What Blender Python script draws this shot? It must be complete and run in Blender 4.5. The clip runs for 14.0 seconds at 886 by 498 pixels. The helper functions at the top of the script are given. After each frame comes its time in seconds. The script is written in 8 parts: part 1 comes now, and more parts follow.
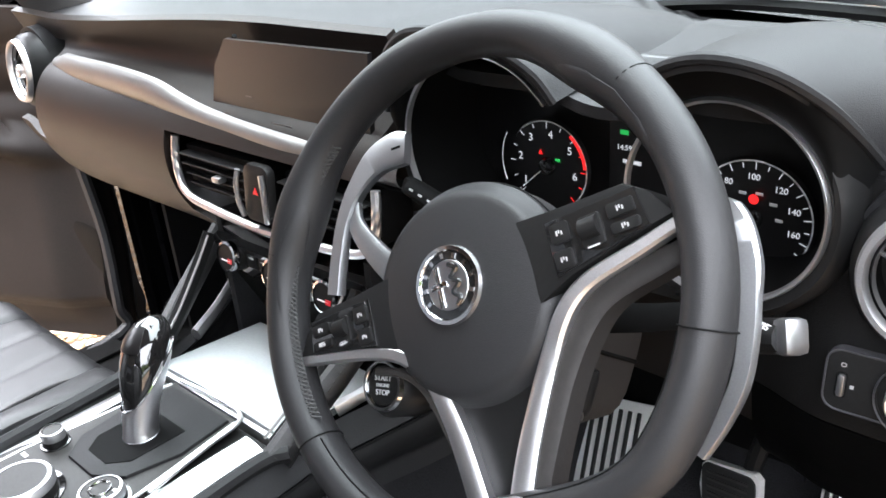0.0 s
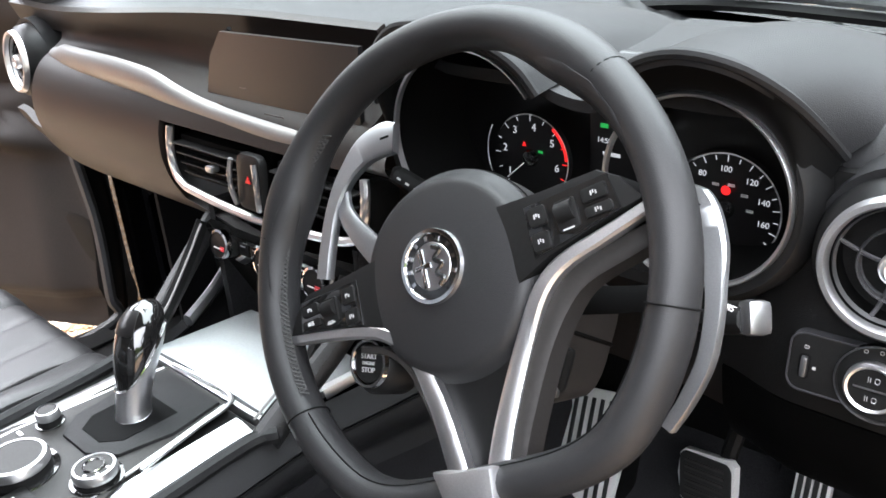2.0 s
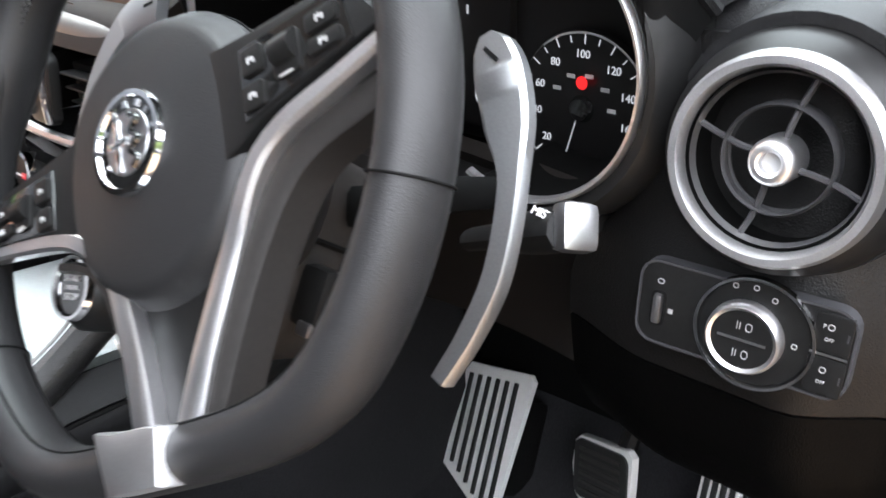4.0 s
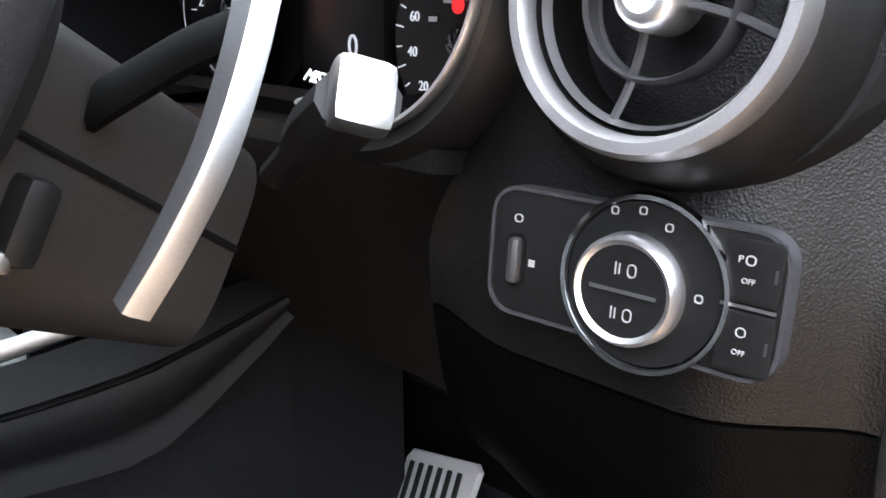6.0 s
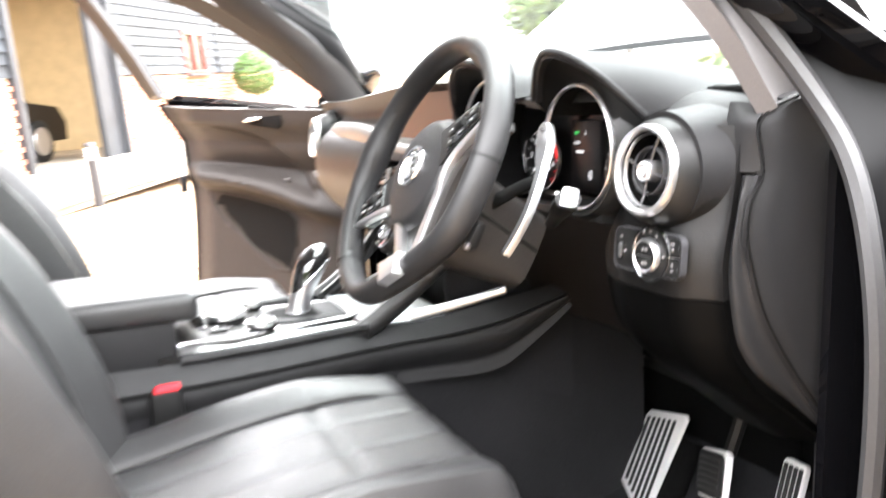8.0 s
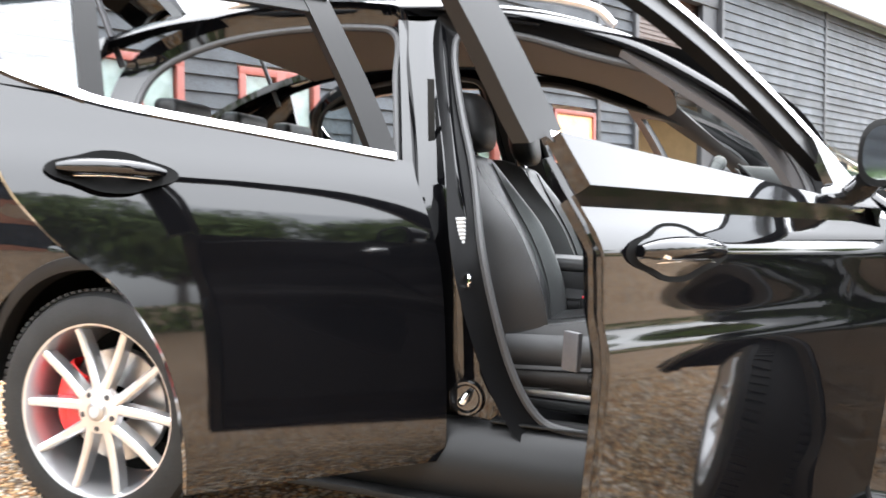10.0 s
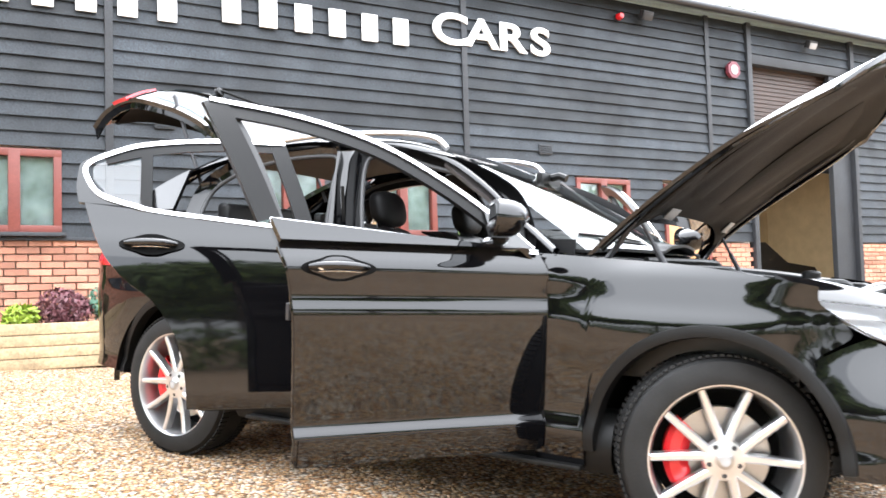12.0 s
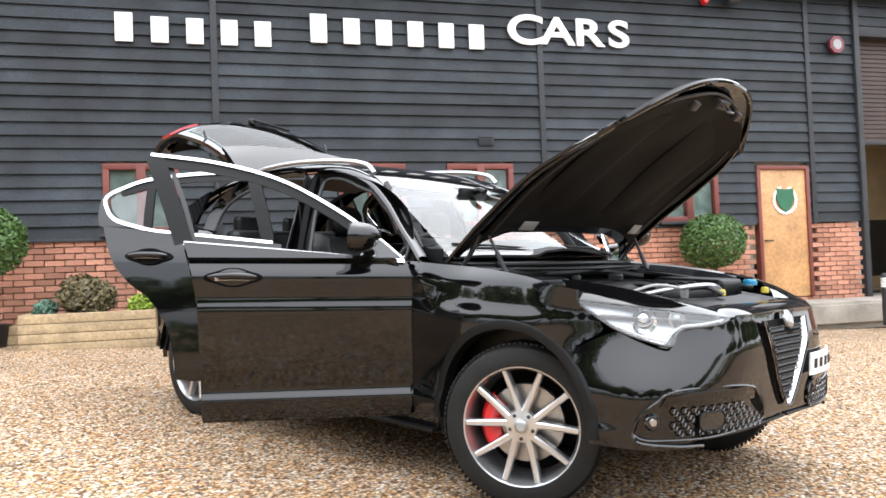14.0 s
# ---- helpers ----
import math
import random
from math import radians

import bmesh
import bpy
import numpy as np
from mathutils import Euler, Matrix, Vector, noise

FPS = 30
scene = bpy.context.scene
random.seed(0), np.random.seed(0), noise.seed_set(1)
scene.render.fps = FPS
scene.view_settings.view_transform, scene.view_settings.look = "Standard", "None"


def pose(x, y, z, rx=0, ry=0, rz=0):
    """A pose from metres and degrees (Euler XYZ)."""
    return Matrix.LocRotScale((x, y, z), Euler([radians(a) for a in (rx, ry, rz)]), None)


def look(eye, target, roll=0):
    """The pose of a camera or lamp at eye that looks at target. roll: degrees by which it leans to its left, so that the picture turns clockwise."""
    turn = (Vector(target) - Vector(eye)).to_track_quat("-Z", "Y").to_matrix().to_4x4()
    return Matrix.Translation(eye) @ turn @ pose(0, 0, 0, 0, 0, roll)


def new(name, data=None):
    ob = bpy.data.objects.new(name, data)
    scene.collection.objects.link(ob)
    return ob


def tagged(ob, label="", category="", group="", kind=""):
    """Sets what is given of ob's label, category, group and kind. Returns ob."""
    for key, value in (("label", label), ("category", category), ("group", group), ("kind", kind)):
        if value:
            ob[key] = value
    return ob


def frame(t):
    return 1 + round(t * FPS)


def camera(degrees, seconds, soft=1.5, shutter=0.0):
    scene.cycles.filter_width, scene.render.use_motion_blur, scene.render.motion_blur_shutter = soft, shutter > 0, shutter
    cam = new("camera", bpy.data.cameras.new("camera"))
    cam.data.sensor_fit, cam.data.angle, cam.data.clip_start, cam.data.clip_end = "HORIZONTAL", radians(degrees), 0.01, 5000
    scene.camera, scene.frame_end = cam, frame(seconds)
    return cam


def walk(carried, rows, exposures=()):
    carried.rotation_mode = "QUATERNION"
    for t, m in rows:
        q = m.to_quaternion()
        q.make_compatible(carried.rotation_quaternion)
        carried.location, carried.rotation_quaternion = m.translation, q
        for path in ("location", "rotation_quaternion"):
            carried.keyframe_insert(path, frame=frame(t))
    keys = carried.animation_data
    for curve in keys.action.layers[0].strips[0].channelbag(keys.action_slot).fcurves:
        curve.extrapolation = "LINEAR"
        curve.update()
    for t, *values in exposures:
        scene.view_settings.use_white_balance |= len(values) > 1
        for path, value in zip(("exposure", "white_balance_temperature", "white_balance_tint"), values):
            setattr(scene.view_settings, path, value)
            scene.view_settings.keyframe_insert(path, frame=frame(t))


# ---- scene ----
import functools

# ---- camera ----
# The car is built in its own frame (x to its right, y ahead, z up from the wheels' contact plane);
# the yard slopes a little, so TILT turns that frame into the level world.
UP = Vector((0.00495, -0.06176, 1.0)).normalized()
TILT = UP.rotation_difference(Vector((0, 0, 1))).to_matrix().to_4x4()
PATH = [
    (0, (0.747, -0.103, 1.330), (0.1170, 0.5486, 0.9067), -4.70),
    (0.5, (0.760, -0.112, 1.331), (0.1336, 0.5436, 0.9089), -4.15),
    (1, (0.766, -0.117, 1.330), (0.1420, 0.5414, 0.9098), -3.77),
    (1.5, (0.770, -0.120, 1.332), (0.1477, 0.5385, 0.9093), -3.74),
    (2, (0.771, -0.122, 1.331), (0.1491, 0.5362, 0.9069), -3.77),
    (2.5, (0.773, -0.117, 1.326), (0.1491, 0.5320, 0.8904), -4.09),
    (3, (0.777, -0.104, 1.309), (0.1778, 0.5564, 0.8565), -3.34),
    (3.5, (0.790, -0.053, 1.263), (0.2118, 0.6267, 0.8114), -1.80),
    (4, (0.781, 0.060, 1.200), (0.1795, 0.7336, 0.7717), -0.97),
    (4.2, (0.778, 0.097, 1.167), (0.1501, 0.7706, 0.7779), -0.94),
    (6.3, (0.797, 0.194, 1.069), (0.1257, 0.8869, 0.8051), 0.87),
    (6.5, (0.814, 0.183, 1.077), (0.1227, 0.8635, 0.8324), -0.01),
    (7, (0.893, 0.120, 1.127), (0.1716, 0.7702, 0.8890), -1.96),
    (7.5, (1.082, -0.014, 1.176), (0.2852, 0.5625, 0.9943), -3.76),
    (7.8, (1.264, -0.111, 1.183), (0.4052, 0.3717, 1.0130), -3.42),
    (8, (1.390, -0.137, 1.158), (0.4876, 0.2553, 0.9801), -2.15),
    (8.2, (1.554, -0.178, 1.128), (0.6213, 0.1301, 0.9424), -1.17),
    (8.5, (1.774, -0.212, 1.121), (0.8167, -0.0048, 0.9203), -0.14),
    (8.8, (2.002, -0.218, 1.100), (1.0259, -0.1020, 0.9186), 1.20),
    (9, (2.194, -0.185, 1.114), (1.2098, -0.1476, 0.9399), 1.88),
    (9.2, (2.363, -0.118, 1.114), (1.3757, -0.1629, 0.9605), 2.29),
    (11.3, (3.729, 1.356, 0.976), (2.8457, 0.8875, 0.9943), 2.99),
    (11.5, (3.778, 1.566, 0.977), (2.9037, 1.0812, 0.9993), 2.62),
    (12, (3.959, 2.086, 1.016), (3.1051, 1.5661, 1.0385), 1.57),
    (12.5, (4.043, 2.607, 1.062), (3.2182, 2.0421, 1.0857), 0.49),
    (13, (4.026, 3.018, 1.111), (3.2303, 2.4125, 1.1245), 0.37),
    (13.5, (3.968, 3.397, 1.156), (3.2061, 2.7493, 1.1544), 0.36),
    (14, (3.830, 3.729, 1.181), (3.1086, 3.0366, 1.1731), 0.51),
]
cam = camera(55.61, 14.0, soft=1.6, shutter=0.35)
walk(cam, [(t, TILT @ look(eye, target, roll)) for t, eye, target, roll in PATH],
     exposures=[(0, 4.15, 6150, 12), (0.5, 4.05, 6150, 12), (2.5, 4.05, 6200, 12), (4.2, 4.15, 6150, 12), (6.3, 4.4, 6000, 13), (6.8, 4.8, 6100, 13), (7.5, 5.4, 6450, 13), (8.1, 5.0, 6550, 12), (8.5, 4.5, 6450, 10), (9.0, 4.1, 6400, 10), (9.4, 3.8, 6350, 10), (11.3, 3.31, 6150, 11), (12.2, 3.02, 6150, 10), (13.0, 2.55, 6150, 10), (14, 2.16, 6200, 10)])

# ---- world and sun: a bright overcast day ----
world = bpy.data.worlds.new("sky")
scene.world = world
world.use_nodes = True
wn = world.node_tree
sky = wn.nodes.new("ShaderNodeTexSky")
sky.sky_type = "NISHITA"
sky.sun_disc = False
sky.sun_elevation = radians(70)
sky.sun_rotation = radians(254)
sky.dust_density = 3.0
soften = wn.nodes.new("ShaderNodeHueSaturation")
soften.inputs["Saturation"].default_value = 0.30
wn.links.new(sky.outputs[0], soften.inputs["Color"])
wn.links.new(soften.outputs[0], wn.nodes["Background"].inputs[0])
wn.nodes["Background"].inputs[1].default_value = 0.05
# an even cloud layer, three times brighter overhead than at the horizon
cloud = wn.nodes.new("ShaderNodeBackground")
direction = wn.nodes.new("ShaderNodeTexCoord")
height = wn.nodes.new("ShaderNodeSeparateXYZ")
ramp = wn.nodes.new("ShaderNodeMapRange")
tint = wn.nodes.new("ShaderNodeMix")
tint.data_type = "RGBA"
ramp.inputs[3].default_value, ramp.inputs[4].default_value = 0.33, 1.0
tint.inputs["A"].default_value, tint.inputs["B"].default_value = (0, 0, 0, 1), (0.97, 0.985, 1.0, 1)
both_skies = wn.nodes.new("ShaderNodeAddShader")
wn.links.new(direction.outputs["Generated"], height.inputs[0])
wn.links.new(height.outputs["Z"], ramp.inputs[0])
wn.links.new(ramp.outputs[0], tint.inputs["Factor"])
wn.links.new(tint.outputs["Result"], cloud.inputs[0])
cloud.inputs[1].default_value = 0.8
wn.links.new(wn.nodes["Background"].outputs[0], both_skies.inputs[0])
wn.links.new(cloud.outputs[0], both_skies.inputs[1])
wn.links.new(both_skies.outputs[0], wn.nodes["World Output"].inputs[0])
sun_data = bpy.data.lights.new("sun", "SUN")
sun_data.energy, sun_data.angle, sun_data.color = 0.8, radians(175), (1.0, 0.98, 0.95)
sun = new("sun", sun_data)
sun.matrix_world = look((0, 0, 0), (0.35, 0.10, -1.0))


# ---- material tools ----
def mat(name, color, rough=0.5, metal=0.0, spec=0.5, coat=0.0, grain=0.0, gscale=300.0, bump=0.0, bscale=400.0,
        vary=0.0, vscale=4.0, kind="noise", island=0.0, rvary=0.0):
    """A surface: base colour with grain and slow stains, roughness that wanders, fine relief."""
    m = bpy.data.materials.new(name)
    m.use_nodes = True
    nt = m.node_tree
    b = nt.nodes["Principled BSDF"]
    b.inputs["Roughness"].default_value = rough
    b.inputs["Metallic"].default_value = metal
    b.inputs["Specular IOR Level"].default_value = spec
    b.inputs["Coat Weight"].default_value = coat
    b.inputs["Coat Roughness"].default_value = 0.02
    b.inputs["Base Color"].default_value = (*color, 1)
    co = nt.nodes.new("ShaderNodeTexCoord")
    src = co.outputs["Object"]

    def tex(scale, detail=4.0):
        n = nt.nodes.new("ShaderNodeTexNoise")
        n.inputs["Scale"].default_value, n.inputs["Detail"].default_value = scale, detail
        nt.links.new(src, n.inputs["Vector"])
        return n.outputs["Fac"]

    col = None
    for amount, scale in ((grain, gscale), (vary, vscale)):
        if amount:
            r = nt.nodes.new("ShaderNodeMapRange")
            r.inputs[1].default_value, r.inputs[2].default_value = 0.3, 0.7
            r.inputs[3].default_value, r.inputs[4].default_value = 1 - amount, 1 + amount
            nt.links.new(tex(scale), r.inputs[0])
            col = mul(nt, col, r.outputs[0], color)
    if island:
        g = nt.nodes.new("ShaderNodeNewGeometry")
        o = nt.nodes.new("ShaderNodeObjectInfo")
        a = nt.nodes.new("ShaderNodeMath")
        a.operation = "ADD"
        nt.links.new(g.outputs["Random Per Island"], a.inputs[0])
        nt.links.new(o.outputs["Random"], a.inputs[1])
        f = nt.nodes.new("ShaderNodeMath")
        f.operation = "FRACT"
        nt.links.new(a.outputs[0], f.inputs[0])
        r = nt.nodes.new("ShaderNodeMapRange")
        r.inputs[3].default_value, r.inputs[4].default_value = 1 - island, 1 + island
        nt.links.new(f.outputs[0], r.inputs[0])
        col = mul(nt, col, r.outputs[0], color)
    if col:
        nt.links.new(col, b.inputs["Base Color"])
    if rvary:
        r = nt.nodes.new("ShaderNodeMapRange")
        r.inputs[1].default_value, r.inputs[2].default_value = 0.3, 0.7
        r.inputs[3].default_value, r.inputs[4].default_value = rough - rvary, rough + rvary
        nt.links.new(tex(vscale * 3), r.inputs[0])
        nt.links.new(r.outputs[0], b.inputs["Roughness"])
    if bump:
        bp = nt.nodes.new("ShaderNodeBump")
        bp.inputs["Strength"].default_value, bp.inputs["Distance"].default_value = bump, 0.6 / bscale
        if kind == "cell":
            v = nt.nodes.new("ShaderNodeTexVoronoi")
            v.inputs["Scale"].default_value = bscale
            nt.links.new(src, v.inputs["Vector"])
            nt.links.new(v.outputs["Distance"], bp.inputs["Height"])
        else:
            nt.links.new(tex(bscale, 3.0), bp.inputs["Height"])
        nt.links.new(bp.outputs[0], b.inputs["Normal"])
    return m


def mul(nt, col, fac, color):
    n = nt.nodes.new("ShaderNodeMix")
    n.data_type, n.blend_type = "RGBA", "MULTIPLY"
    n.inputs["Factor"].default_value = 1.0
    if col:
        nt.links.new(col, n.inputs["A"])
    else:
        n.inputs["A"].default_value = (*color, 1)
    nt.links.new(fac, n.inputs["B"])
    return n.outputs["Result"]


def glass(name, tint, gain=1.2):
    """A thin pane: clear, with the gloss of its angle."""
    m = bpy.data.materials.new(name)
    m.use_nodes = True
    nt = m.node_tree
    nt.nodes.remove(nt.nodes["Principled BSDF"])
    t, g, f, x = (nt.nodes.new("ShaderNode" + k) for k in ("BsdfTransparent", "BsdfGlossy", "Fresnel", "MixShader"))
    t.inputs[0].default_value = (*tint, 1)
    g.inputs["Roughness"].default_value = 0.01
    f.inputs[0].default_value = 1.5
    p1, p2, p3 = (nt.nodes.new("ShaderNodeMath") for _ in range(3))
    p1.operation, p2.operation, p3.operation = "MULTIPLY", "ADD", "DIVIDE"
    p1.inputs[1].default_value = gain
    p2.inputs[1].default_value = 1.0
    nt.links.new(f.outputs[0], p1.inputs[0])
    nt.links.new(f.outputs[0], p2.inputs[0])
    nt.links.new(p1.outputs[0], p3.inputs[0])
    nt.links.new(p2.outputs[0], p3.inputs[1])
    nt.links.new(p3.outputs[0], x.inputs[0])
    nt.links.new(t.outputs[0], x.inputs[1])
    nt.links.new(g.outputs[0], x.inputs[2])
    nt.links.new(x.outputs[0], nt.nodes["Material Output"].inputs[0])
    return m


def glow(name, color, strength):
    m = bpy.data.materials.new(name)
    m.use_nodes = True
    b = m.node_tree.nodes["Principled BSDF"]
    b.inputs["Base Color"].default_value = (*[c * .3 for c in color], 1)
    b.inputs["Emission Color"].default_value = (*color, 1)
    b.inputs["Emission Strength"].default_value = strength
    return m


# ---- materials ----
PAINT = mat("black_paint", (0.002, 0.002, 0.0024), 0.25, 0.0, 0.0, coat=1.0, vary=0.25, vscale=3)
PAINT.node_tree.nodes["Principled BSDF"].inputs["Coat IOR"].default_value = 1.53
PAINT.node_tree.nodes["Principled BSDF"].inputs["Coat Roughness"].default_value = 0.045
GLOSS = mat("gloss_black", (0.006, 0.006, 0.006), 0.06, 0, 0.5, coat=0.6)
POST = mat("satin_black_post", (0.005, 0.005, 0.005), 0.35, 0, 0.16, grain=0.1, vary=0.1)
JAMB = mat("door_jamb_black", (0.0035, 0.0035, 0.0037), 0.28, 0, 0.07, grain=0.1, vary=0.1)
CLAD = mat("cladding_plastic", (0.0055, 0.0055, 0.0055), 0.5, spec=0.2, grain=0.2, bump=0.25, bscale=900)
SOFT = mat("soft_touch_plastic", (0.0095, 0.0095, 0.010), 0.52, spec=0.17, grain=0.15, gscale=500, bump=0.35, bscale=1100, kind="cell", vary=0.12)
SOFTB = mat("dash_skin", (0.0078, 0.0058, 0.0049), 0.42, spec=0.20, grain=0.15, gscale=500, bump=0.22, bscale=1300, kind="cell", vary=0.12)
HARD = mat("hard_plastic", (0.006, 0.006, 0.006), 0.4, spec=0.17, grain=0.15, bump=0.15, bscale=1400)
# near-black: shade from a blocked door opening is put into this colour
KNEE = mat("shade_darkened_dash_plastic", (0.0009, 0.0009, 0.0009), 0.45, spec=0.04, grain=0.15, gscale=500, bump=0.35, bscale=950, kind="cell", vary=0.12)
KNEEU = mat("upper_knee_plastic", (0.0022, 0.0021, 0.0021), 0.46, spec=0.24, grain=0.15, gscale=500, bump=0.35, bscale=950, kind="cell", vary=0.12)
COWLM = mat("cowl_plastic", (0.0165, 0.0152, 0.0145), 0.48, spec=0.25, grain=0.15, bump=0.25, bscale=1400)
VALANCE = mat("seat_valance_plastic", (0.0100, 0.0082, 0.0072), 0.45, spec=0.25, grain=0.15, bump=0.25, bscale=1300)
HARDG = mat("grey_plastic", (0.018, 0.017, 0.016), 0.5, spec=0.25, grain=0.15, bump=0.25, bscale=1400)
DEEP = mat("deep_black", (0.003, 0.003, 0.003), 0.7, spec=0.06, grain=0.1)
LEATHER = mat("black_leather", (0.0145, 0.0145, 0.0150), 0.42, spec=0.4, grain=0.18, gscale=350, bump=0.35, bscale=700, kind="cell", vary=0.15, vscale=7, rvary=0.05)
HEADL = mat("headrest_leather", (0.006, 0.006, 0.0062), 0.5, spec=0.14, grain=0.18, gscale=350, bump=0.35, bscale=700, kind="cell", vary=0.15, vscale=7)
WLEATHER = mat("wheel_leather", (0.0105, 0.0105, 0.011), 0.45, spec=0.26, grain=0.12, gscale=600, bump=0.25, bscale=1500, kind="cell", vary=0.1)
STITCH = mat("thread", (0.012, 0.012, 0.012), 0.8, grain=0.2)
CARPET = mat("carpet", (0.0120, 0.0120, 0.0130), 0.95, spec=0.1, grain=0.5, gscale=700, bump=0.9, bscale=500, vary=0.2, vscale=5)
STRIPM = mat("strip_metal", (0.22, 0.215, 0.21), 0.48, 1.0, grain=0.08, gscale=900, rvary=0.04)
CARD = mat("door_card_skin", (0.020, 0.017, 0.0155), 0.55, spec=0.12, grain=0.15, gscale=400, bump=0.3, bscale=1000, kind="cell", vary=0.15)
PADDLE = mat("paddle_aluminium", (0.36, 0.37, 0.38), 0.40, 1.0, grain=0.06, gscale=900, rvary=0.04)
PILLAR = mat("pillar_trim_plastic", (0.055, 0.050, 0.049), 0.7, spec=0.3, grain=0.1, gscale=700, bump=0.2, bscale=1200)
ALU = mat("brushed_aluminium", (0.64, 0.64, 0.65), 0.36, 1.0, grain=0.06, gscale=900, bump=0.06, bscale=1500, rvary=0.05)
SATIN = mat("satin_silver", (0.42, 0.42, 0.43), 0.34, 1.0, grain=0.05, gscale=900, rvary=0.04)
CHROME = mat("chrome", (0.85, 0.85, 0.86), 0.08, 1.0, grain=0.03, vary=0.05)
TRIMA = mat("console_aluminium", (0.60, 0.61, 0.61), 0.36, 1.0, grain=0.10, gscale=700, bump=0.15, bscale=1100, rvary=0.05)
PALE = mat("tray_lid", (0.34, 0.36, 0.36), 0.5, 0.35, grain=0.05, bump=0.1, bscale=1500)
VANE = mat("vane_grey", (0.035, 0.035, 0.037), 0.35, 0.2, grain=0.1)
PEDAL = mat("pedal_aluminium", (0.74, 0.73, 0.72), 0.46, 0.5, grain=0.08, gscale=900, rvary=0.05)
PRINT = mat("dim_symbol_print", (0.22, 0.22, 0.22), 0.5)
WHITE = mat("white_print", (0.75, 0.75, 0.75), 0.5)
GREY = mat("grey_print", (0.30, 0.30, 0.30), 0.5)
RED = mat("red_paint", (0.55, 0.008, 0.012), 0.3, coat=0.5)
REDP = mat("red_plastic", (0.55, 0.02, 0.03), 0.35)
RUBBER = mat("tyre_rubber", (0.009, 0.009, 0.009), 0.7, spec=0.3, grain=0.25, gscale=200, bump=0.3, bscale=500, vary=0.25, vscale=9)
SEAL = mat("door_seal_rubber", (0.02, 0.02, 0.021), 0.55, grain=0.15)
ALLOY = mat("alloy_wheel", (0.60, 0.60, 0.61), 0.28, 0.9, coat=0.4, grain=0.04, gscale=1200)
DISC = mat("brake_disc", (0.42, 0.41, 0.40), 0.35, 1.0, grain=0.12, gscale=300)
MIRRORG = mat("mirror_glass", (0.42, 0.43, 0.44), 0.06, 1.0, grain=0.03)
PANE = glass("clear_glass", (0.86, 0.91, 0.89), 0.9)
PANEW = glass("windscreen_glass", (0.80, 0.87, 0.85), 1.3)
PANEQ = glass("quarter_glass", (0.62, 0.68, 0.68), 2.2)
PANED = glass("privacy_glass", (0.42, 0.48, 0.49), 0.75)
LENS = glass("lamp_lens", (0.95, 0.96, 0.97), 2.2)
TAIL = mat("tail_lamp_lens", (0.45, 0.01, 0.02), 0.08, coat=0.5)
LINER = mat("roof_lining", (0.16, 0.13, 0.105), 0.9, grain=0.15, gscale=900, bump=0.2, bscale=900)
SCREEN = mat("dark_screen", (0.004, 0.0038, 0.004), 0.30, spec=0.4)
G_RED, G_GREEN, G_WHITE = glow("red_telltale", (1, 0.02, 0.02), 0.07), glow("green_telltale", (0.05, 0.8, 0.15), 0.03), glow("dial_print", (0.9, 0.92, 0.95), 0.03)
BOARD = mat("black_stained_boards", (0.0180, 0.0222, 0.0275), 0.62, spec=0.4, grain=0.5, gscale=60, bump=0.5, bscale=90, vary=0.45, vscale=1.3, island=0.45, rvary=0.08)
STRIP = mat("black_stained_post", (0.022, 0.024, 0.028), 0.6, grain=0.3, gscale=60, bump=0.4, bscale=90, vary=0.25, vscale=2)
BRICK = mat("red_brick", (0.45, 0.215, 0.145), 0.85, spec=0.2, grain=0.25, gscale=90, bump=0.6, bscale=160, vary=0.25, vscale=3, island=0.30)
MORTAR = mat("lime_mortar", (0.60, 0.53, 0.46), 0.95, grain=0.2, gscale=150, bump=0.5, bscale=250)
REDWOOD = mat("red_stained_wood", (0.15, 0.034, 0.024), 0.45, grain=0.2, gscale=80, bump=0.2, bscale=160, vary=0.15)
PLY = mat("varnished_plywood", (0.50, 0.27, 0.115), 0.42, grain=0.2, gscale=25, bump=0.1, bscale=120, vary=0.2, vscale=2.5)
SLEEPER = mat("softwood_sleeper", (0.36, 0.265, 0.155), 0.8, grain=0.25, gscale=40, bump=0.5, bscale=70, vary=0.25, vscale=3, island=0.15)
SHUTTER = mat("brown_shutter", (0.050, 0.031, 0.025), 0.5, 0.1, grain=0.15, gscale=50, vary=0.15)
SIGNW = mat("sign_white", (0.82, 0.82, 0.82), 0.4, vary=0.05)
SIGNG = mat("sign_green", (0.02, 0.12, 0.06), 0.35, vary=0.1)
WALLIN = mat("showroom_wall", (0.55, 0.45, 0.30), 0.8, vary=0.1)
STEELD = mat("dark_steel", (0.03, 0.03, 0.033), 0.45, 0.3, grain=0.15)
CONC = mat("kerb_concrete", (0.28, 0.25, 0.21), 0.9, grain=0.25, gscale=80, bump=0.4, bscale=150, vary=0.2)
SOIL = mat("soil", (0.05, 0.035, 0.025), 0.95, grain=0.4, gscale=80, bump=0.8, bscale=60)
BARK = mat("bark", (0.10, 0.075, 0.055), 0.9, grain=0.3, gscale=40, bump=0.7, bscale=40)
LEAF_BOX = mat("box_leaves", (0.060, 0.12, 0.025), 0.5, island=0.45, grain=0.1)
LEAF_LIME = mat("lime_leaves", (0.22, 0.30, 0.03), 0.5, island=0.35)
LEAF_PURPLE = mat("purple_leaves", (0.13, 0.045, 0.055), 0.55, island=0.40)
LEAF_GREY = mat("grey_green_leaves", (0.10, 0.20, 0.14), 0.6, island=0.35)
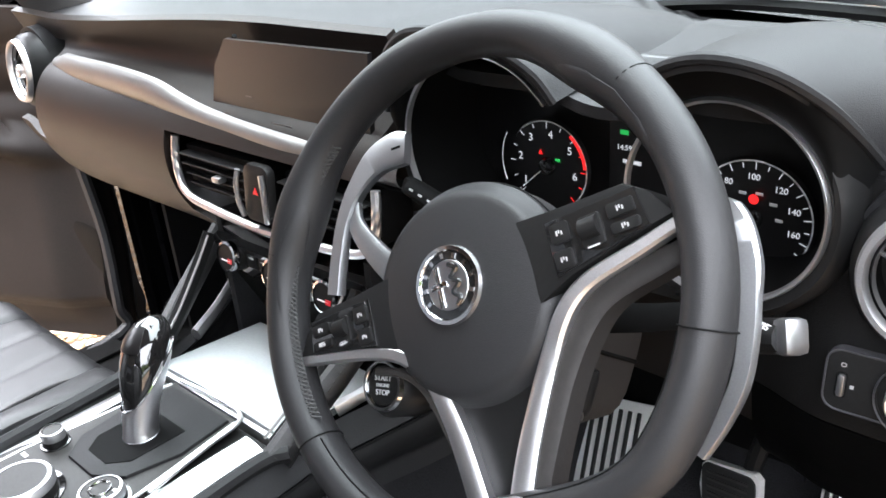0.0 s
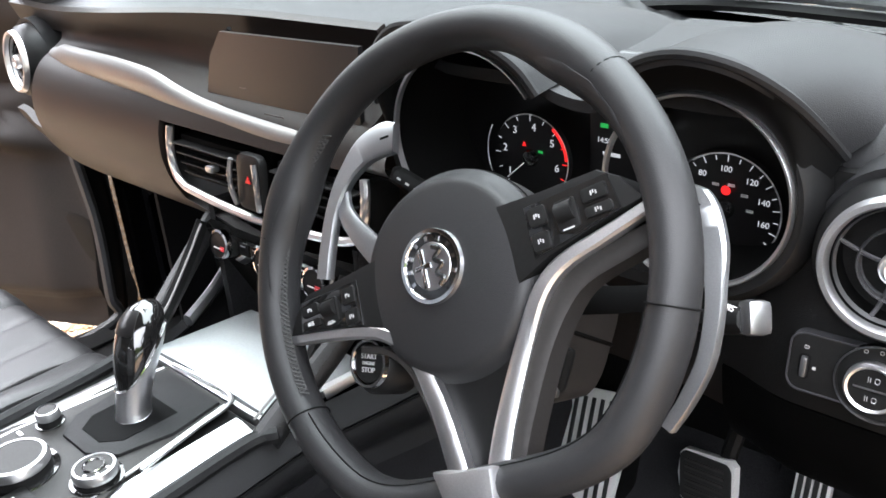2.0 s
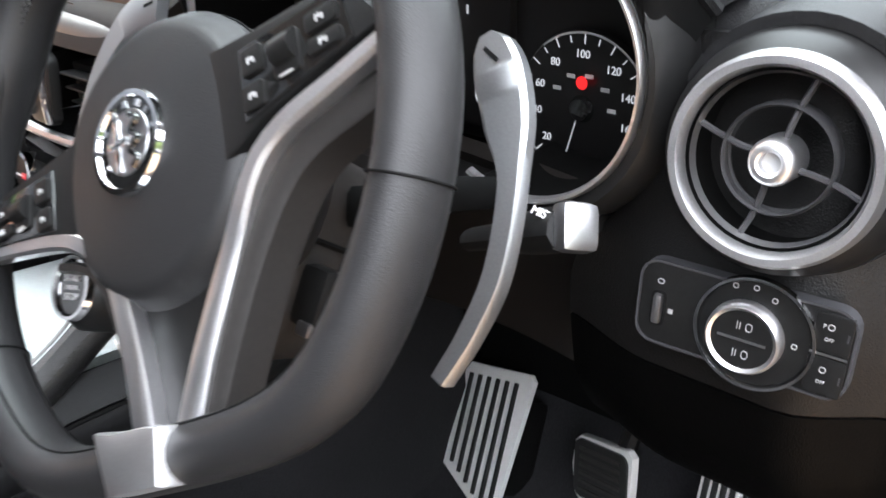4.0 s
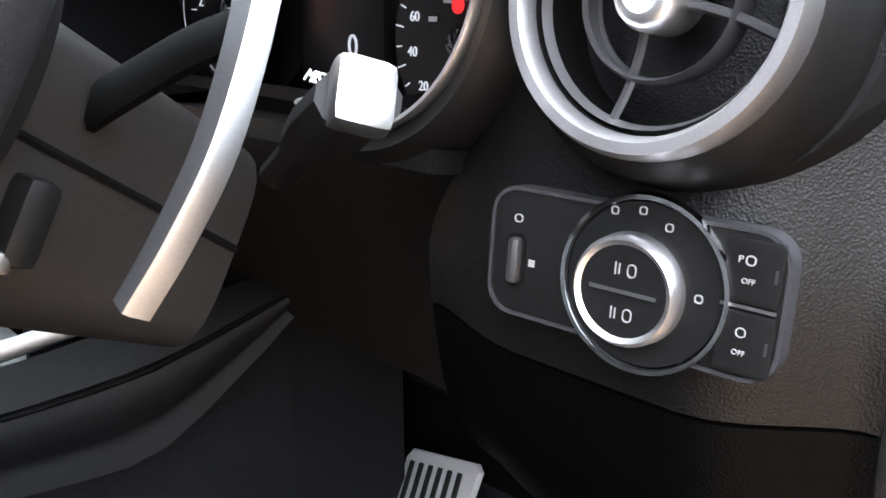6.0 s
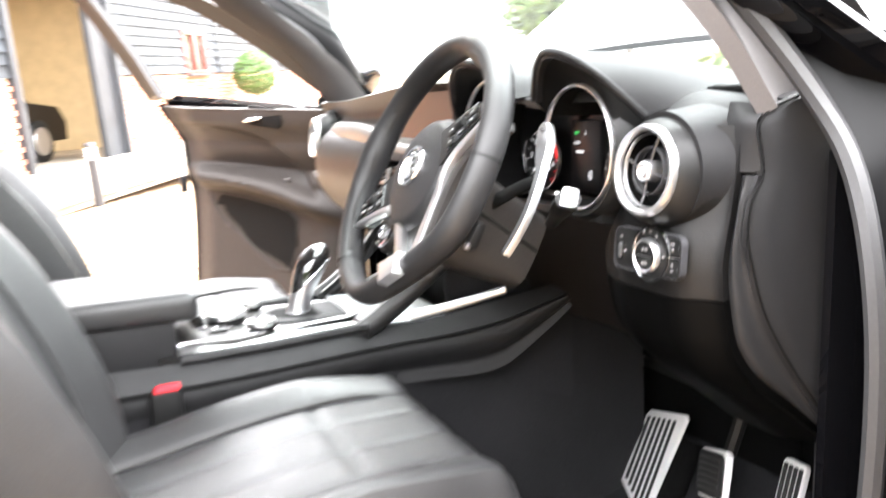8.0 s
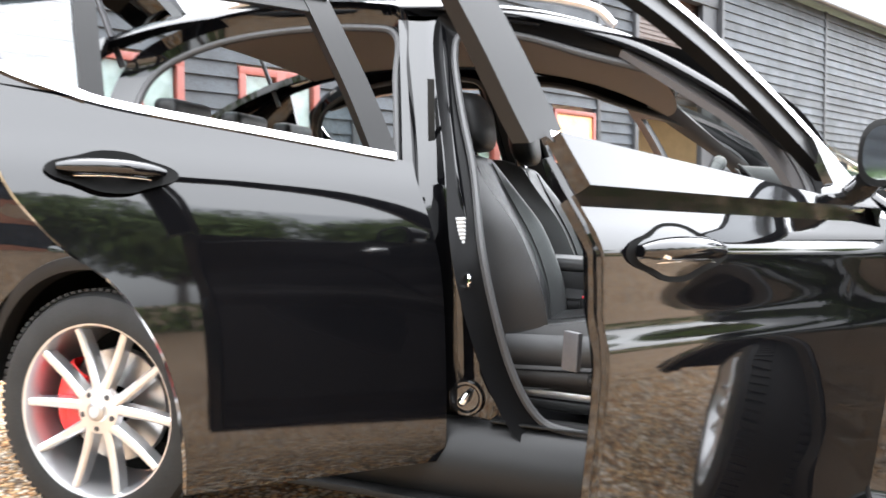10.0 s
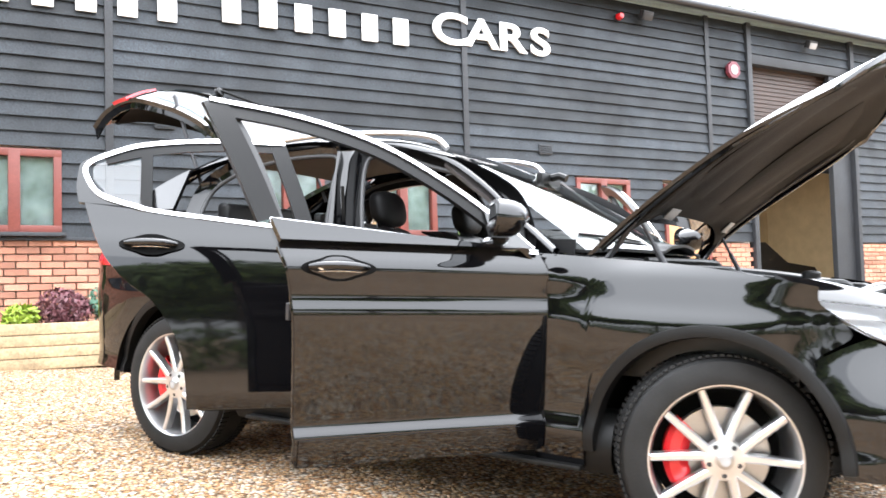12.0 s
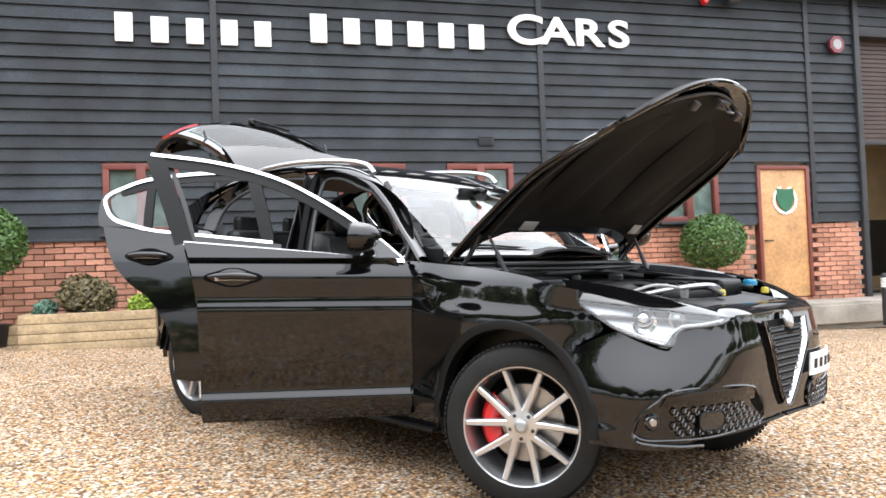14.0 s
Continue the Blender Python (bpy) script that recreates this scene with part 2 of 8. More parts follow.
LEAF_BRONZE = mat("bronze_green_leaves", (0.12, 0.10, 0.045), 0.55, island=0.45)
LEAF_TREE = mat("tree_leaves", (0.10, 0.15, 0.035), 0.55, island=0.45)
UNDER = mat("bonnet_lining", (0.0060, 0.0048, 0.0036), 0.75, spec=0.2, grain=0.3, gscale=250, bump=0.5, bscale=250, vary=0.25, vscale=6)
BAY = mat("engine_bay_black", (0.008, 0.008, 0.008), 0.45, grain=0.2)
BLUE = mat("blue_cap", (0.02, 0.20, 0.36), 0.35)
YELLOW = mat("yellow_cap", (0.40, 0.33, 0.03), 0.4)


# ---- geometry tools ----
def part(name, bm, material, parent=None, label="", smooth=38):
    """Links a bmesh as one mesh object under a thing or a part."""
    bmesh.ops.recalc_face_normals(bm, faces=bm.faces)
    if smooth:
        limit = radians(smooth)
        for e in bm.edges:
            e.smooth = len(e.link_faces) == 2 and e.calc_face_angle(3.0) < limit
        for f in bm.faces:
            f.smooth = True
    me = bpy.data.meshes.new(name)
    bm.to_mesh(me)
    bm.free()
    me.materials.append(material)
    ob = new(name, me)
    ob.parent = parent
    if label:
        tagged(ob, label)
    return ob


def thing(name, m, label, category, group="", kind=""):
    ob = new(name)
    ob.empty_display_size = 0.1
    ob.matrix_world = m
    return tagged(ob, label, category, group, kind)


def join(*bms):
    out = bms[0]
    for b in bms[1:]:
        me = bpy.data.meshes.new("tmp")
        b.to_mesh(me)
        b.free()
        out.from_mesh(me)
        bpy.data.meshes.remove(me)
    return out


def moved(bm, m):
    bmesh.ops.transform(bm, matrix=m, verts=bm.verts)
    return bm


def box(c, size, bevel=0.004, m=None, seg=2):
    bm = bmesh.new()
    bmesh.ops.create_cube(bm, size=1.0)
    bmesh.ops.scale(bm, vec=size, verts=bm.verts)
    if bevel:
        bmesh.ops.bevel(bm, geom=bm.edges[:], offset=min(bevel, min(size) * 0.45), segments=seg, profile=0.6, affect="EDGES")
    bmesh.ops.translate(bm, vec=c, verts=bm.verts)
    return moved(bm, m) if m else bm


def grid(fn, nu, nv, loop_u=False, loop_v=False):
    """A sheet of quads: fn(u, v) with u, v from 0 to 1."""
    bm = bmesh.new()
    us = nu if loop_u else nu + 1
    vs = nv if loop_v else nv + 1
    rows = [[bm.verts.new(fn(i / nu, j / nv)) for j in range(vs)] for i in range(us)]
    for i in range(nu):
        for j in range(nv):
            a, b = rows[i], rows[(i + 1) % us]
            bm.faces.new((a[j], b[j], b[(j + 1) % vs], a[(j + 1) % vs]))
    return bm


def thick(bm, t):
    """Gives a sheet a second skin, t behind its faces, closed at the rim."""
    bmesh.ops.recalc_face_normals(bm, faces=bm.faces)
    bm.normal_update()
    old = bm.verts[:]
    faces = bm.faces[:]
    rim = [e for e in bm.edges if len(e.link_faces) == 1]
    twin = {v: bm.verts.new(v.co - v.normal * t) for v in old}
    for e in rim:
        loop = e.link_loops[0]
        p, q = loop.vert, loop.link_loop_next.vert
        bm.faces.new((q, p, twin[p], twin[q]))
    for f in faces:
        bm.faces.new([twin[v] for v in reversed(f.verts)])
    return bm


def spline(pts, n):
    """A smooth line through the points, as n + 1 vectors."""
    p = [Vector(q) for q in pts]
    p = [2 * p[0] - p[1]] + p + [2 * p[-1] - p[-2]]
    out = []
    for k in range(n + 1):
        s = k / n * (len(p) - 3)
        i = min(int(s), len(p) - 4)
        t = s - i
        a, b, c, d = p[i:i + 4]
        out.append(0.5 * (2 * b + (c - a) * t + (2 * a - 5 * b + 4 * c - d) * t * t + (3 * b - a - 3 * c + d) * t ** 3))
    return out


def sweep(pts, r, segs=10, closed=False, flat=1.0, up=(0, 0, 1), caps=True):
    """A tube along the points; r a number or a function of 0..1; flat squashes it along up."""
    n = len(pts)
    bm = bmesh.new()
    rings = []
    for i, p in enumerate(pts):
        a = pts[(i - 1) % n] if closed or i else pts[i]
        b = pts[(i + 1) % n] if closed or i < n - 1 else pts[i]
        t = (Vector(b) - Vector(a)).normalized()
        s = t.cross(Vector(up))
        s = s.normalized() if s.length > 1e-4 else t.orthogonal().normalized()
        w = s.cross(t)
        k = r(i / max(1, n - 1)) if callable(r) else r
        rings.append([bm.verts.new(Vector(p) + (s * math.cos(2 * math.pi * j / segs) + w * flat * math.sin(2 * math.pi * j / segs)) * k) for j in range(segs)])
    for i in range(n if closed else n - 1):
        a, b = rings[i], rings[(i + 1) % n]
        for j in range(segs):
            bm.faces.new((a[j], a[(j + 1) % segs], b[(j + 1) % segs], b[j]))
    if caps and not closed:
        bm.faces.new(rings[0][::-1])
        bm.faces.new(rings[-1])
    return bm


def lathe(profile, m, segs=32, a0=0.0, a1=360.0):
    """Turns (radius, height) pairs round the local z axis of m."""
    full = a1 - a0 >= 360
    bm = bmesh.new()
    rows = []
    for i in range(segs if full else segs + 1):
        an = radians(a0 + (a1 - a0) * i / segs)
        rows.append([bm.verts.new((r * math.cos(an), r * math.sin(an), h)) for r, h in profile])
    for i in range(segs):
        a, b = rows[i], rows[(i + 1) % len(rows)]
        for j in range(len(profile) - 1):
            bm.faces.new((a[j], b[j], b[j + 1], a[j + 1]))
    bmesh.ops.remove_doubles(bm, verts=bm.verts, dist=1e-6)
    return moved(bm, m)


def prism(poly, m, depth, bevel=0.0, seg=2):
    """A flat shape in the local xy plane of m, from z = 0 to depth."""
    bm = bmesh.new()
    f = bm.faces.new([bm.verts.new((x, y, 0)) for x, y in poly])
    e = bmesh.ops.extrude_face_region(bm, geom=[f])
    vs = [v for v in e["geom"] if isinstance(v, bmesh.types.BMVert)]
    bmesh.ops.translate(bm, vec=(0, 0, depth), verts=vs)
    if bevel:
        top = [q for q in bm.edges if all(v in vs for v in q.verts)]
        bmesh.ops.bevel(bm, geom=top, offset=bevel, segments=seg, profile=0.6, affect="EDGES")
    bmesh.ops.triangulate(bm, faces=[f for f in bm.faces if len(f.verts) > 4])
    return moved(bm, m)


def rrect(w, h, r, n=5):
    """Corners of a rounded rectangle round the origin."""
    out = []
    for cx, cy, a in ((w / 2 - r, h / 2 - r, 0), (-w / 2 + r, h / 2 - r, 90), (-w / 2 + r, -h / 2 + r, 180), (w / 2 - r, -h / 2 + r, 270)):
        out += [(cx + r * math.cos(radians(a + 90 * i / n)), cy + r * math.sin(radians(a + 90 * i / n))) for i in range(n + 1)]
    return out


def ring(outer, inner, m, depth):
    """A flat frame between two outlines of equal count."""
    bm = bmesh.new()
    n = len(outer)
    loops = [[bm.verts.new((x, y, z)) for x, y in loop] for loop, z in ((outer, 0), (outer, depth), (inner, depth), (inner, 0))]
    for k in range(4):
        a, b = loops[k], loops[(k + 1) % 4]
        for i in range(n):
            bm.faces.new((a[i], a[(i + 1) % n], b[(i + 1) % n], b[i]))
    return moved(bm, m)


def axes(o, x, y):
    """A pose at o with the local x axis along x and y near y."""
    x = Vector(x).normalized()
    z = x.cross(Vector(y)).normalized()
    y = z.cross(x)
    m = Matrix((x, y, z)).transposed().to_4x4()
    m.translation = Vector(o)
    return m


def text(name, body, size, m, material, parent, depth=0.0003, bold=0.0):
    cu = bpy.data.curves.new(name, "FONT")
    cu.body, cu.size, cu.extrude, cu.offset, cu.align_x, cu.align_y = body, size, depth, bold, "CENTER", "CENTER"
    tmp = bpy.data.objects.new(name, cu)
    me = bpy.data.meshes.new_from_object(tmp)
    bpy.data.objects.remove(tmp)
    bm = bmesh.new()
    bm.from_mesh(me)
    bpy.data.meshes.remove(me)
    return part(name, moved(bm, m), material, parent, smooth=0)


def curve1(table):
    """A smooth function through (x, y) pairs."""
    xs = [a for a, _ in table]
    ys = [b for _, b in table]
    n = len(xs)
    d = [(ys[i + 1] - ys[i]) / (xs[i + 1] - xs[i]) for i in range(n - 1)]
    s = [d[0]] + [0 if d[i] * d[i + 1] <= 0 else 2 * d[i] * d[i + 1] / (d[i] + d[i + 1]) for i in range(n - 2)] + [d[-1]]

    def f(x):
        if x <= xs[0]:
            return ys[0]
        if x >= xs[-1]:
            return ys[-1]
        i = 0
        while x > xs[i + 1]:
            i += 1
        h = xs[i + 1] - xs[i]
        t = (x - xs[i]) / h
        return ((1 + 2 * t) * (1 - t) ** 2) * ys[i] + t * (1 - t) ** 2 * h * s[i] + t * t * (3 - 2 * t) * ys[i + 1] + t * t * (t - 1) * h * s[i + 1]
    return f


def mix(a, b, t):
    return a + (b - a) * t


def smooth(a, b, x):
    t = min(1, max(0, (x - a) / (b - a)))
    return t * t * (3 - 2 * t)


MIRROR = Matrix.Diagonal((-1, 1, 1, 1))


# ---- ground: gravel yard on a slight slope, level beyond ----
def ground_z(x, y):
    px, py = max(-22, min(22, x)), max(-12, min(14, y))
    return UP.x * px + UP.y * py


def gravel():
    m = bpy.data.materials.new("pea_gravel")
    m.use_nodes = True
    nt = m.node_tree
    b = nt.nodes["Principled BSDF"]
    b.inputs["Roughness"].default_value = 0.85
    b.inputs["Specular IOR Level"].default_value = 0.25
    co = nt.nodes.new("ShaderNodeTexCoord")
    v = nt.nodes.new("ShaderNodeTexVoronoi")
    v.inputs["Scale"].default_value = 48
    nt.links.new(co.outputs["Object"], v.inputs["Vector"])
    ramp = nt.nodes.new("ShaderNodeValToRGB")
    sep = nt.nodes.new("ShaderNodeSeparateColor")
    nt.links.new(v.outputs["Color"], sep.inputs[0])
    nt.links.new(sep.outputs[0], ramp.inputs[0])
    e = ramp.color_ramp.elements
    e[0].color, e[1].color = (0.14, 0.065, 0.028, 1), (0.68, 0.58, 0.46, 1)
    for p, c in ((0.2, (0.40, 0.21, 0.09, 1)), (0.45, (0.54, 0.35, 0.18, 1)), (0.7, (0.36, 0.29, 0.23, 1))):
        e.new(p).color = c
    n = nt.nodes.new("ShaderNodeTexNoise")
    n.inputs["Scale"].default_value, n.inputs["Detail"].default_value = 0.7, 5
    nt.links.new(co.outputs["Object"], n.inputs["Vector"])
    r = nt.nodes.new("ShaderNodeMapRange")
    r.inputs[1].default_value, r.inputs[2].default_value = 0.3, 0.7
    r.inputs[3].default_value, r.inputs[4].default_value = 0.82, 1.12
    nt.links.new(n.outputs[0], r.inputs[0])
    # shade between the stones, painted into the colour by distance from each centre
    crevice_shade = nt.nodes.new("ShaderNodeMapRange")
    crevice_shade.inputs[1].default_value, crevice_shade.inputs[2].default_value = 0.35, 0.72
    crevice_shade.inputs[3].default_value, crevice_shade.inputs[4].default_value = 1.0, 0.25
    nt.links.new(v.outputs["Distance"], crevice_shade.inputs[0])
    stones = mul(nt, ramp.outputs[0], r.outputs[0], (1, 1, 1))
    nt.links.new(mul(nt, stones, crevice_shade.outputs[0], (1, 1, 1)), b.inputs["Base Color"])
    bp = nt.nodes.new("ShaderNodeBump")
    bp.inputs["Strength"].default_value, bp.inputs["Distance"].default_value = 1.0, 0.012
    bp.invert = True
    nt.links.new(v.outputs["Distance"], bp.inputs["Height"])
    nt.links.new(bp.outputs[0], b.inputs["Normal"])
    return m


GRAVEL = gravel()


def make_ground():
    line = sorted(set([k * 0.5 for k in range(-44, 45)] + [s * d for d in (26, 34, 50, 90, 200, 600) for s in (-1, 1)]))
    bm = bmesh.new()
    rows = [[bm.verts.new((x, y, ground_z(x, y))) for y in line] for x in line]
    for i in range(len(line) - 1):
        for j in range(len(line) - 1):
            bm.faces.new((rows[i][j], rows[i + 1][j], rows[i + 1][j + 1], rows[i][j + 1]))
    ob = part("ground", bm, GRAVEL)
    tagged(ob, "golden brown pea gravel yard sloping gently", "gravel", kind="structure")


make_ground()
PEBBLE = mat("loose_pebbles", (0.36, 0.25, 0.15), 0.8, spec=0.3, island=0.5, grain=0.15, gscale=120)


def make_pebbles(count=26000):
    """Loose stones over the part of the yard that lies near."""
    verts, faces = [], []
    base = [(1, 0, 0), (-1, 0, 0), (0, 1, 0), (0, -1, 0), (0, 0, 1), (0, 0, -1)]
    tri = [(0, 2, 4), (2, 1, 4), (1, 3, 4), (3, 0, 4), (2, 0, 5), (1, 2, 5), (3, 1, 5), (0, 3, 5)]
    rnd = random.Random(3)
    for _ in range(count):
        x, y = rnd.uniform(-7, 3.6), rnd.uniform(-6.5, 3.5)
        if x * 0.495 + y * 0.869 < -5.0:
            continue
        s = rnd.uniform(0.006, 0.013)
        m = Matrix.Translation((x, y, ground_z(x, y) + s * 0.3)) @ Euler((rnd.uniform(-.4, .4), rnd.uniform(-.4, .4), rnd.uniform(0, 6))).to_matrix().to_4x4() @ Matrix.Diagonal((s * rnd.uniform(.8, 1.4), s, s * rnd.uniform(.5, .8), 1))
        k = len(verts)
        verts += [m @ Vector(p) for p in base]
        faces += [tuple(k + i for i in f) for f in tri]
    me = bpy.data.meshes.new("pebbles")
    me.from_pydata(verts, [], faces)
    me.polygons.foreach_set("use_smooth", [True] * len(me.polygons))
    me.materials.append(PEBBLE)
    tagged(new("pebbles", me), "loose rounded golden and grey gravel stones", "gravel", kind="stuff")


make_pebbles()

# ---- barn: local x along the wall, y out towards the yard, z up ----
_n = Vector((math.cos(1.05327), math.sin(1.05327), 0))
_t = UP.cross(_n).normalized()
_n = _t.cross(UP)
BARN = TILT @ (Matrix.Translation(_n * -5.7913) @ Matrix((_t, _n, UP)).transposed().to_4x4())
U0, U1, BASE, BRICK_TOP, EAVE = -14.0, 27.0, 0.36, 1.55, 5.2
WINDOWS = [(-2.48, -1.60, 1.62, 2.48), (0.38, 1.30, 1.62, 2.48), (1.88, 2.84, 1.62, 2.48), (5.12, 6.12, 1.62, 2.48), (14.2, 15.25, 1.55, 2.35), (-7.3, -6.4, 1.62, 2.48)]
DOOR = (6.80, 7.75, 0.42, 2.45)
GATE = (8.80, 11.40, 0.30, 4.60)
HOLES = WINDOWS + [DOOR, GATE]


def pieces(u0, u1, z0, z1):
    """The stretches of u0..u1 that no opening cuts between z0 and z1."""
    out = [(u0, u1)]
    for a, b, c, d in HOLES:
        if d > z0 + 0.02 and c < z1 - 0.02:
            out = [q for s, e in out for q in ((s, min(e, a)), (max(s, b), e)) if q[1] - q[0] > 0.03]
    return out


def make_wall():
    bm = bmesh.new()
    cuts = sorted({BASE - 0.5, BRICK_TOP, EAVE} | {v for h in HOLES for v in h[2:]})
    for z0, z1 in zip(cuts, cuts[1:]):
        for a, b in pieces(U0, U1, z0, z1):
            d = 0.11 if z1 <= BRICK_TOP else 0.12
            bm = join(bm, box(((a + b) / 2, -0.05 - d, (z0 + z1) / 2), (b - a, 2 * d, z1 - z0), 0))
    wall = part("wall_front", bm, MORTAR, smooth=0)
    wall.matrix_world = BARN
    tagged(wall, "barn wall of red brick below black weatherboards", "wall", kind="structure")
    return wall


WALL = make_wall()


def board_mesh(a, b, z, h, rnd):
    t0, t1 = 0.040 + rnd.uniform(-.004, .005), 0.008
    dz = rnd.uniform(-.003, .003)
    v = [(a, .07, z), (b, .07, z), (b, .07, z + h), (a, .07, z + h), (a, .07 + t0, z + dz), (b, .07 + t0, z + dz), (b, .07 + t1, z + h), (a, .07 + t1, z + h)]
    f = [(0, 1, 5, 4), (4, 5, 6, 7), (0, 4, 7, 3), (1, 2, 6, 5), (3, 7, 6, 2), (0, 3, 2, 1)]
    me = bpy.data.meshes.new("board")
    me.from_pydata(v, [], f)
    me.materials.append(BOARD)
    return me


BAYS = [-14.0, -10.03, -5.58, -1.13, 3.32, 7.84, 11.42, 15.9, 20.4, 27.0]


def make_boards():
    rnd = random.Random(5)
    step = 0.157
    z = BRICK_TOP + 0.02
    while z < EAVE - 0.03:
        for u0, u1 in zip(BAYS, BAYS[1:]):
            for a, b in pieces(u0 + 0.03, u1 - 0.03, z, z + step):
                ob = new("board", board_mesh(a + rnd.uniform(0, .004), b, z, step + 0.012, rnd))
                ob.parent = WALL
        z += step
    for u in BAYS[1:-1]:
        z1 = EAVE
        z0 = 4.62 if GATE[0] < u < GATE[1] else BRICK_TOP
        part("batten", box((u, .09, (z0 + z1) / 2), (0.085, 0.07, z1 - z0), 0.006), STRIP, WALL)
    for u, w in ((GATE[0] - 0.03, 0.10), (GATE[1] + 0.03, 0.10)):
        part("gate_post", box((u, .10, (GATE[2] + EAVE) / 2), (w, 0.12, EAVE - GATE[2]), 0.008), STRIP, WALL)
    part("base_board", box((-2.0, .10, BRICK_TOP + .005), (17.5, .06, .035), .004), STRIP, WALL)


make_boards()


def brick_mesh():
    bm = box((0, 0, 0), (0.213, 0.05, 0.0635), 0.004, seg=1)
    me = bpy.data.meshes.new("brick")
    bm.to_mesh(me)
    bm.free()
    me.materials.append(BRICK)
    return me


def make_bricks():
    me = brick_mesh()
    rnd = random.Random(9)
    far_v, far_f = [], []
    src_v = [v.co.copy() for v in me.vertices]
    src_f = [tuple(p.vertices) for p in me.polygons]
    singles = 0
    for k in range(-2, 16):
        z = BRICK_TOP - 0.0375 - k * 0.075
        if k < 0 or z < BASE - 0.1:
            continue
        for a, b in pieces(U0, U1, z - .03, z + .03):
            u = math.floor(a / 0.225) * 0.225 + (0.1125 if k % 2 else 0)
            while u < b + 0.11:
                if u - 0.06 > a and u + 0.06 < b:
                    lo, hi = max(a, u - 0.1065), min(b, u + 0.1065)
                    m = Matrix.Translation(((lo + hi) / 2, 0.064 + rnd.uniform(-.003, .003), z + rnd.uniform(-.002, .002))) @ Matrix.Diagonal(((hi - lo) / 0.213, 1, 1, 1))
                    if (-3.9 < u < -1.9 or 7.75 < u < 8.76) and singles < 290:
                        ob = new("brick", me)
                        ob.parent, ob.matrix_local = WALL, m
                        singles += 1
                    else:
                        n = len(far_v)
                        far_v += [m @ v for v in src_v]
                        far_f += [tuple(n + i for i in f) for f in src_f]
                u += 0.225
    far = bpy.data.meshes.new("brickwork")
    far.from_pydata(far_v, [], far_f)
    far.materials.append(BRICK)
    ob = new("brickwork", far)
    ob.parent = WALL
    tagged(ob, kind="stuff")


def make_window(i, a, b, z0, z1):
    w = thing("window_%d" % i, BARN, "two-light casement window in red-brown stained wood", "window", kind="structure")
    y = 0.075
    f = 0.075
    for name, c, s in (("frame", ((a + b) / 2, y, z1 - f / 2), (b - a, .10, f)), ("frame", ((a + b) / 2, y, z0 + f / 2), (b - a, .10, f)), ("frame", (a + f / 2, y, (z0 + z1) / 2), (f, .098, z1 - z0)),
                       ("frame", (b - f / 2, y, (z0 + z1) / 2), (f, .098, z1 - z0)), ("mullion", ((a + b) / 2, y + .004, (z0 + z1) / 2), (0.11, .10, z1 - z0 - .02)),
                       ("sill", ((a + b) / 2, y + .05, z0 - .02), (b - a + .08, .16, .04))):
        part(name, box(c, s, .006), REDWOOD if name != "sill" else STRIP, w)
    for k in (0, 1):
        c = mix(a, b, 0.27 + 0.46 * k)
        part("pane", box((c, y - .005, (z0 + z1) / 2), ((b - a) / 2 - .10, .006, z1 - z0 - .13), 0), PANE, w)
        part("blind", box((c, y - .045, (z0 + z1) / 2), ((b - a) / 2 - .06, .004, z1 - z0 - .08), 0), GREYW, w, "pale net curtain behind the glass")


GREYW = mat("net_curtain", (0.30, 0.32, 0.33), 0.8, vary=0.4, vscale=5, grain=0.1)
for i, w in enumerate(WINDOWS):
    make_window(i + 1, *w)


def make_door():
    a, b, z0, z1 = DOOR
    d = thing("door_1", BARN, "varnished plywood door in a red-brown frame", "door", kind="structure")
    for c, s in (((a + .03, .07, (z0 + z1) / 2), (.06, .12, z1 - z0)), ((b - .03, .07, (z0 + z1) / 2), (.06, .12, z1 - z0)), (((a + b) / 2, .07, z1 - .03), (b - a, .12, .06))):
        part("frame", box(c, s, .006), REDWOOD, d)
    part("leaf", box(((a + b) / 2, .075, (z0 + z1) / 2 - .02), (b - a - .12, .05, z1 - z0 - .07), .004), PLY, d)
    part("handle", sweep([Vector((a + .11, .10, 1.30)), Vector((a + .11, .15, 1.30)), Vector((a + .22, .15, 1.30))], .012, 8), STEELD, d)
    s = thing("shield_sign", BARN @ Matrix.Translation(((a + b) / 2 + .02, .115, 1.93)), "green shield sign framed by a pale laurel wreath", "sign")
    m = axes((0, 0, 0), (1, 0, 0), (0, 0, 1))
    m = m @ pose(0, 0, -.012)
    pts = [(-.15, .17), (0, .15), (.15, .17), (.155, .0), (.11, -.11), (0, -.20), (-.11, -.11), (-.155, .0)]
    part("shield", prism(pts[::-1], m, .012), SIGNG, s, smooth=0)
    for k in (.08, .01, -.06):
        part("lettering_bar", box((0, .005, k), (.2 - abs(k - .05) * .5, .006, .03), .002), SIGNW, s)
    wreath = bmesh.new()
    for k in range(22):
        an = radians(115 + 310 * k / 21)
        wreath = join(wreath, box((0, 0, 0), (.075, .01, .035), .005, pose(.2 * math.cos(an), .0, .2 * math.sin(an) - .01, 0, -math.degrees(an) + 60, 0), 1))
    part("wreath", wreath, SIGNW, s)


make_door()


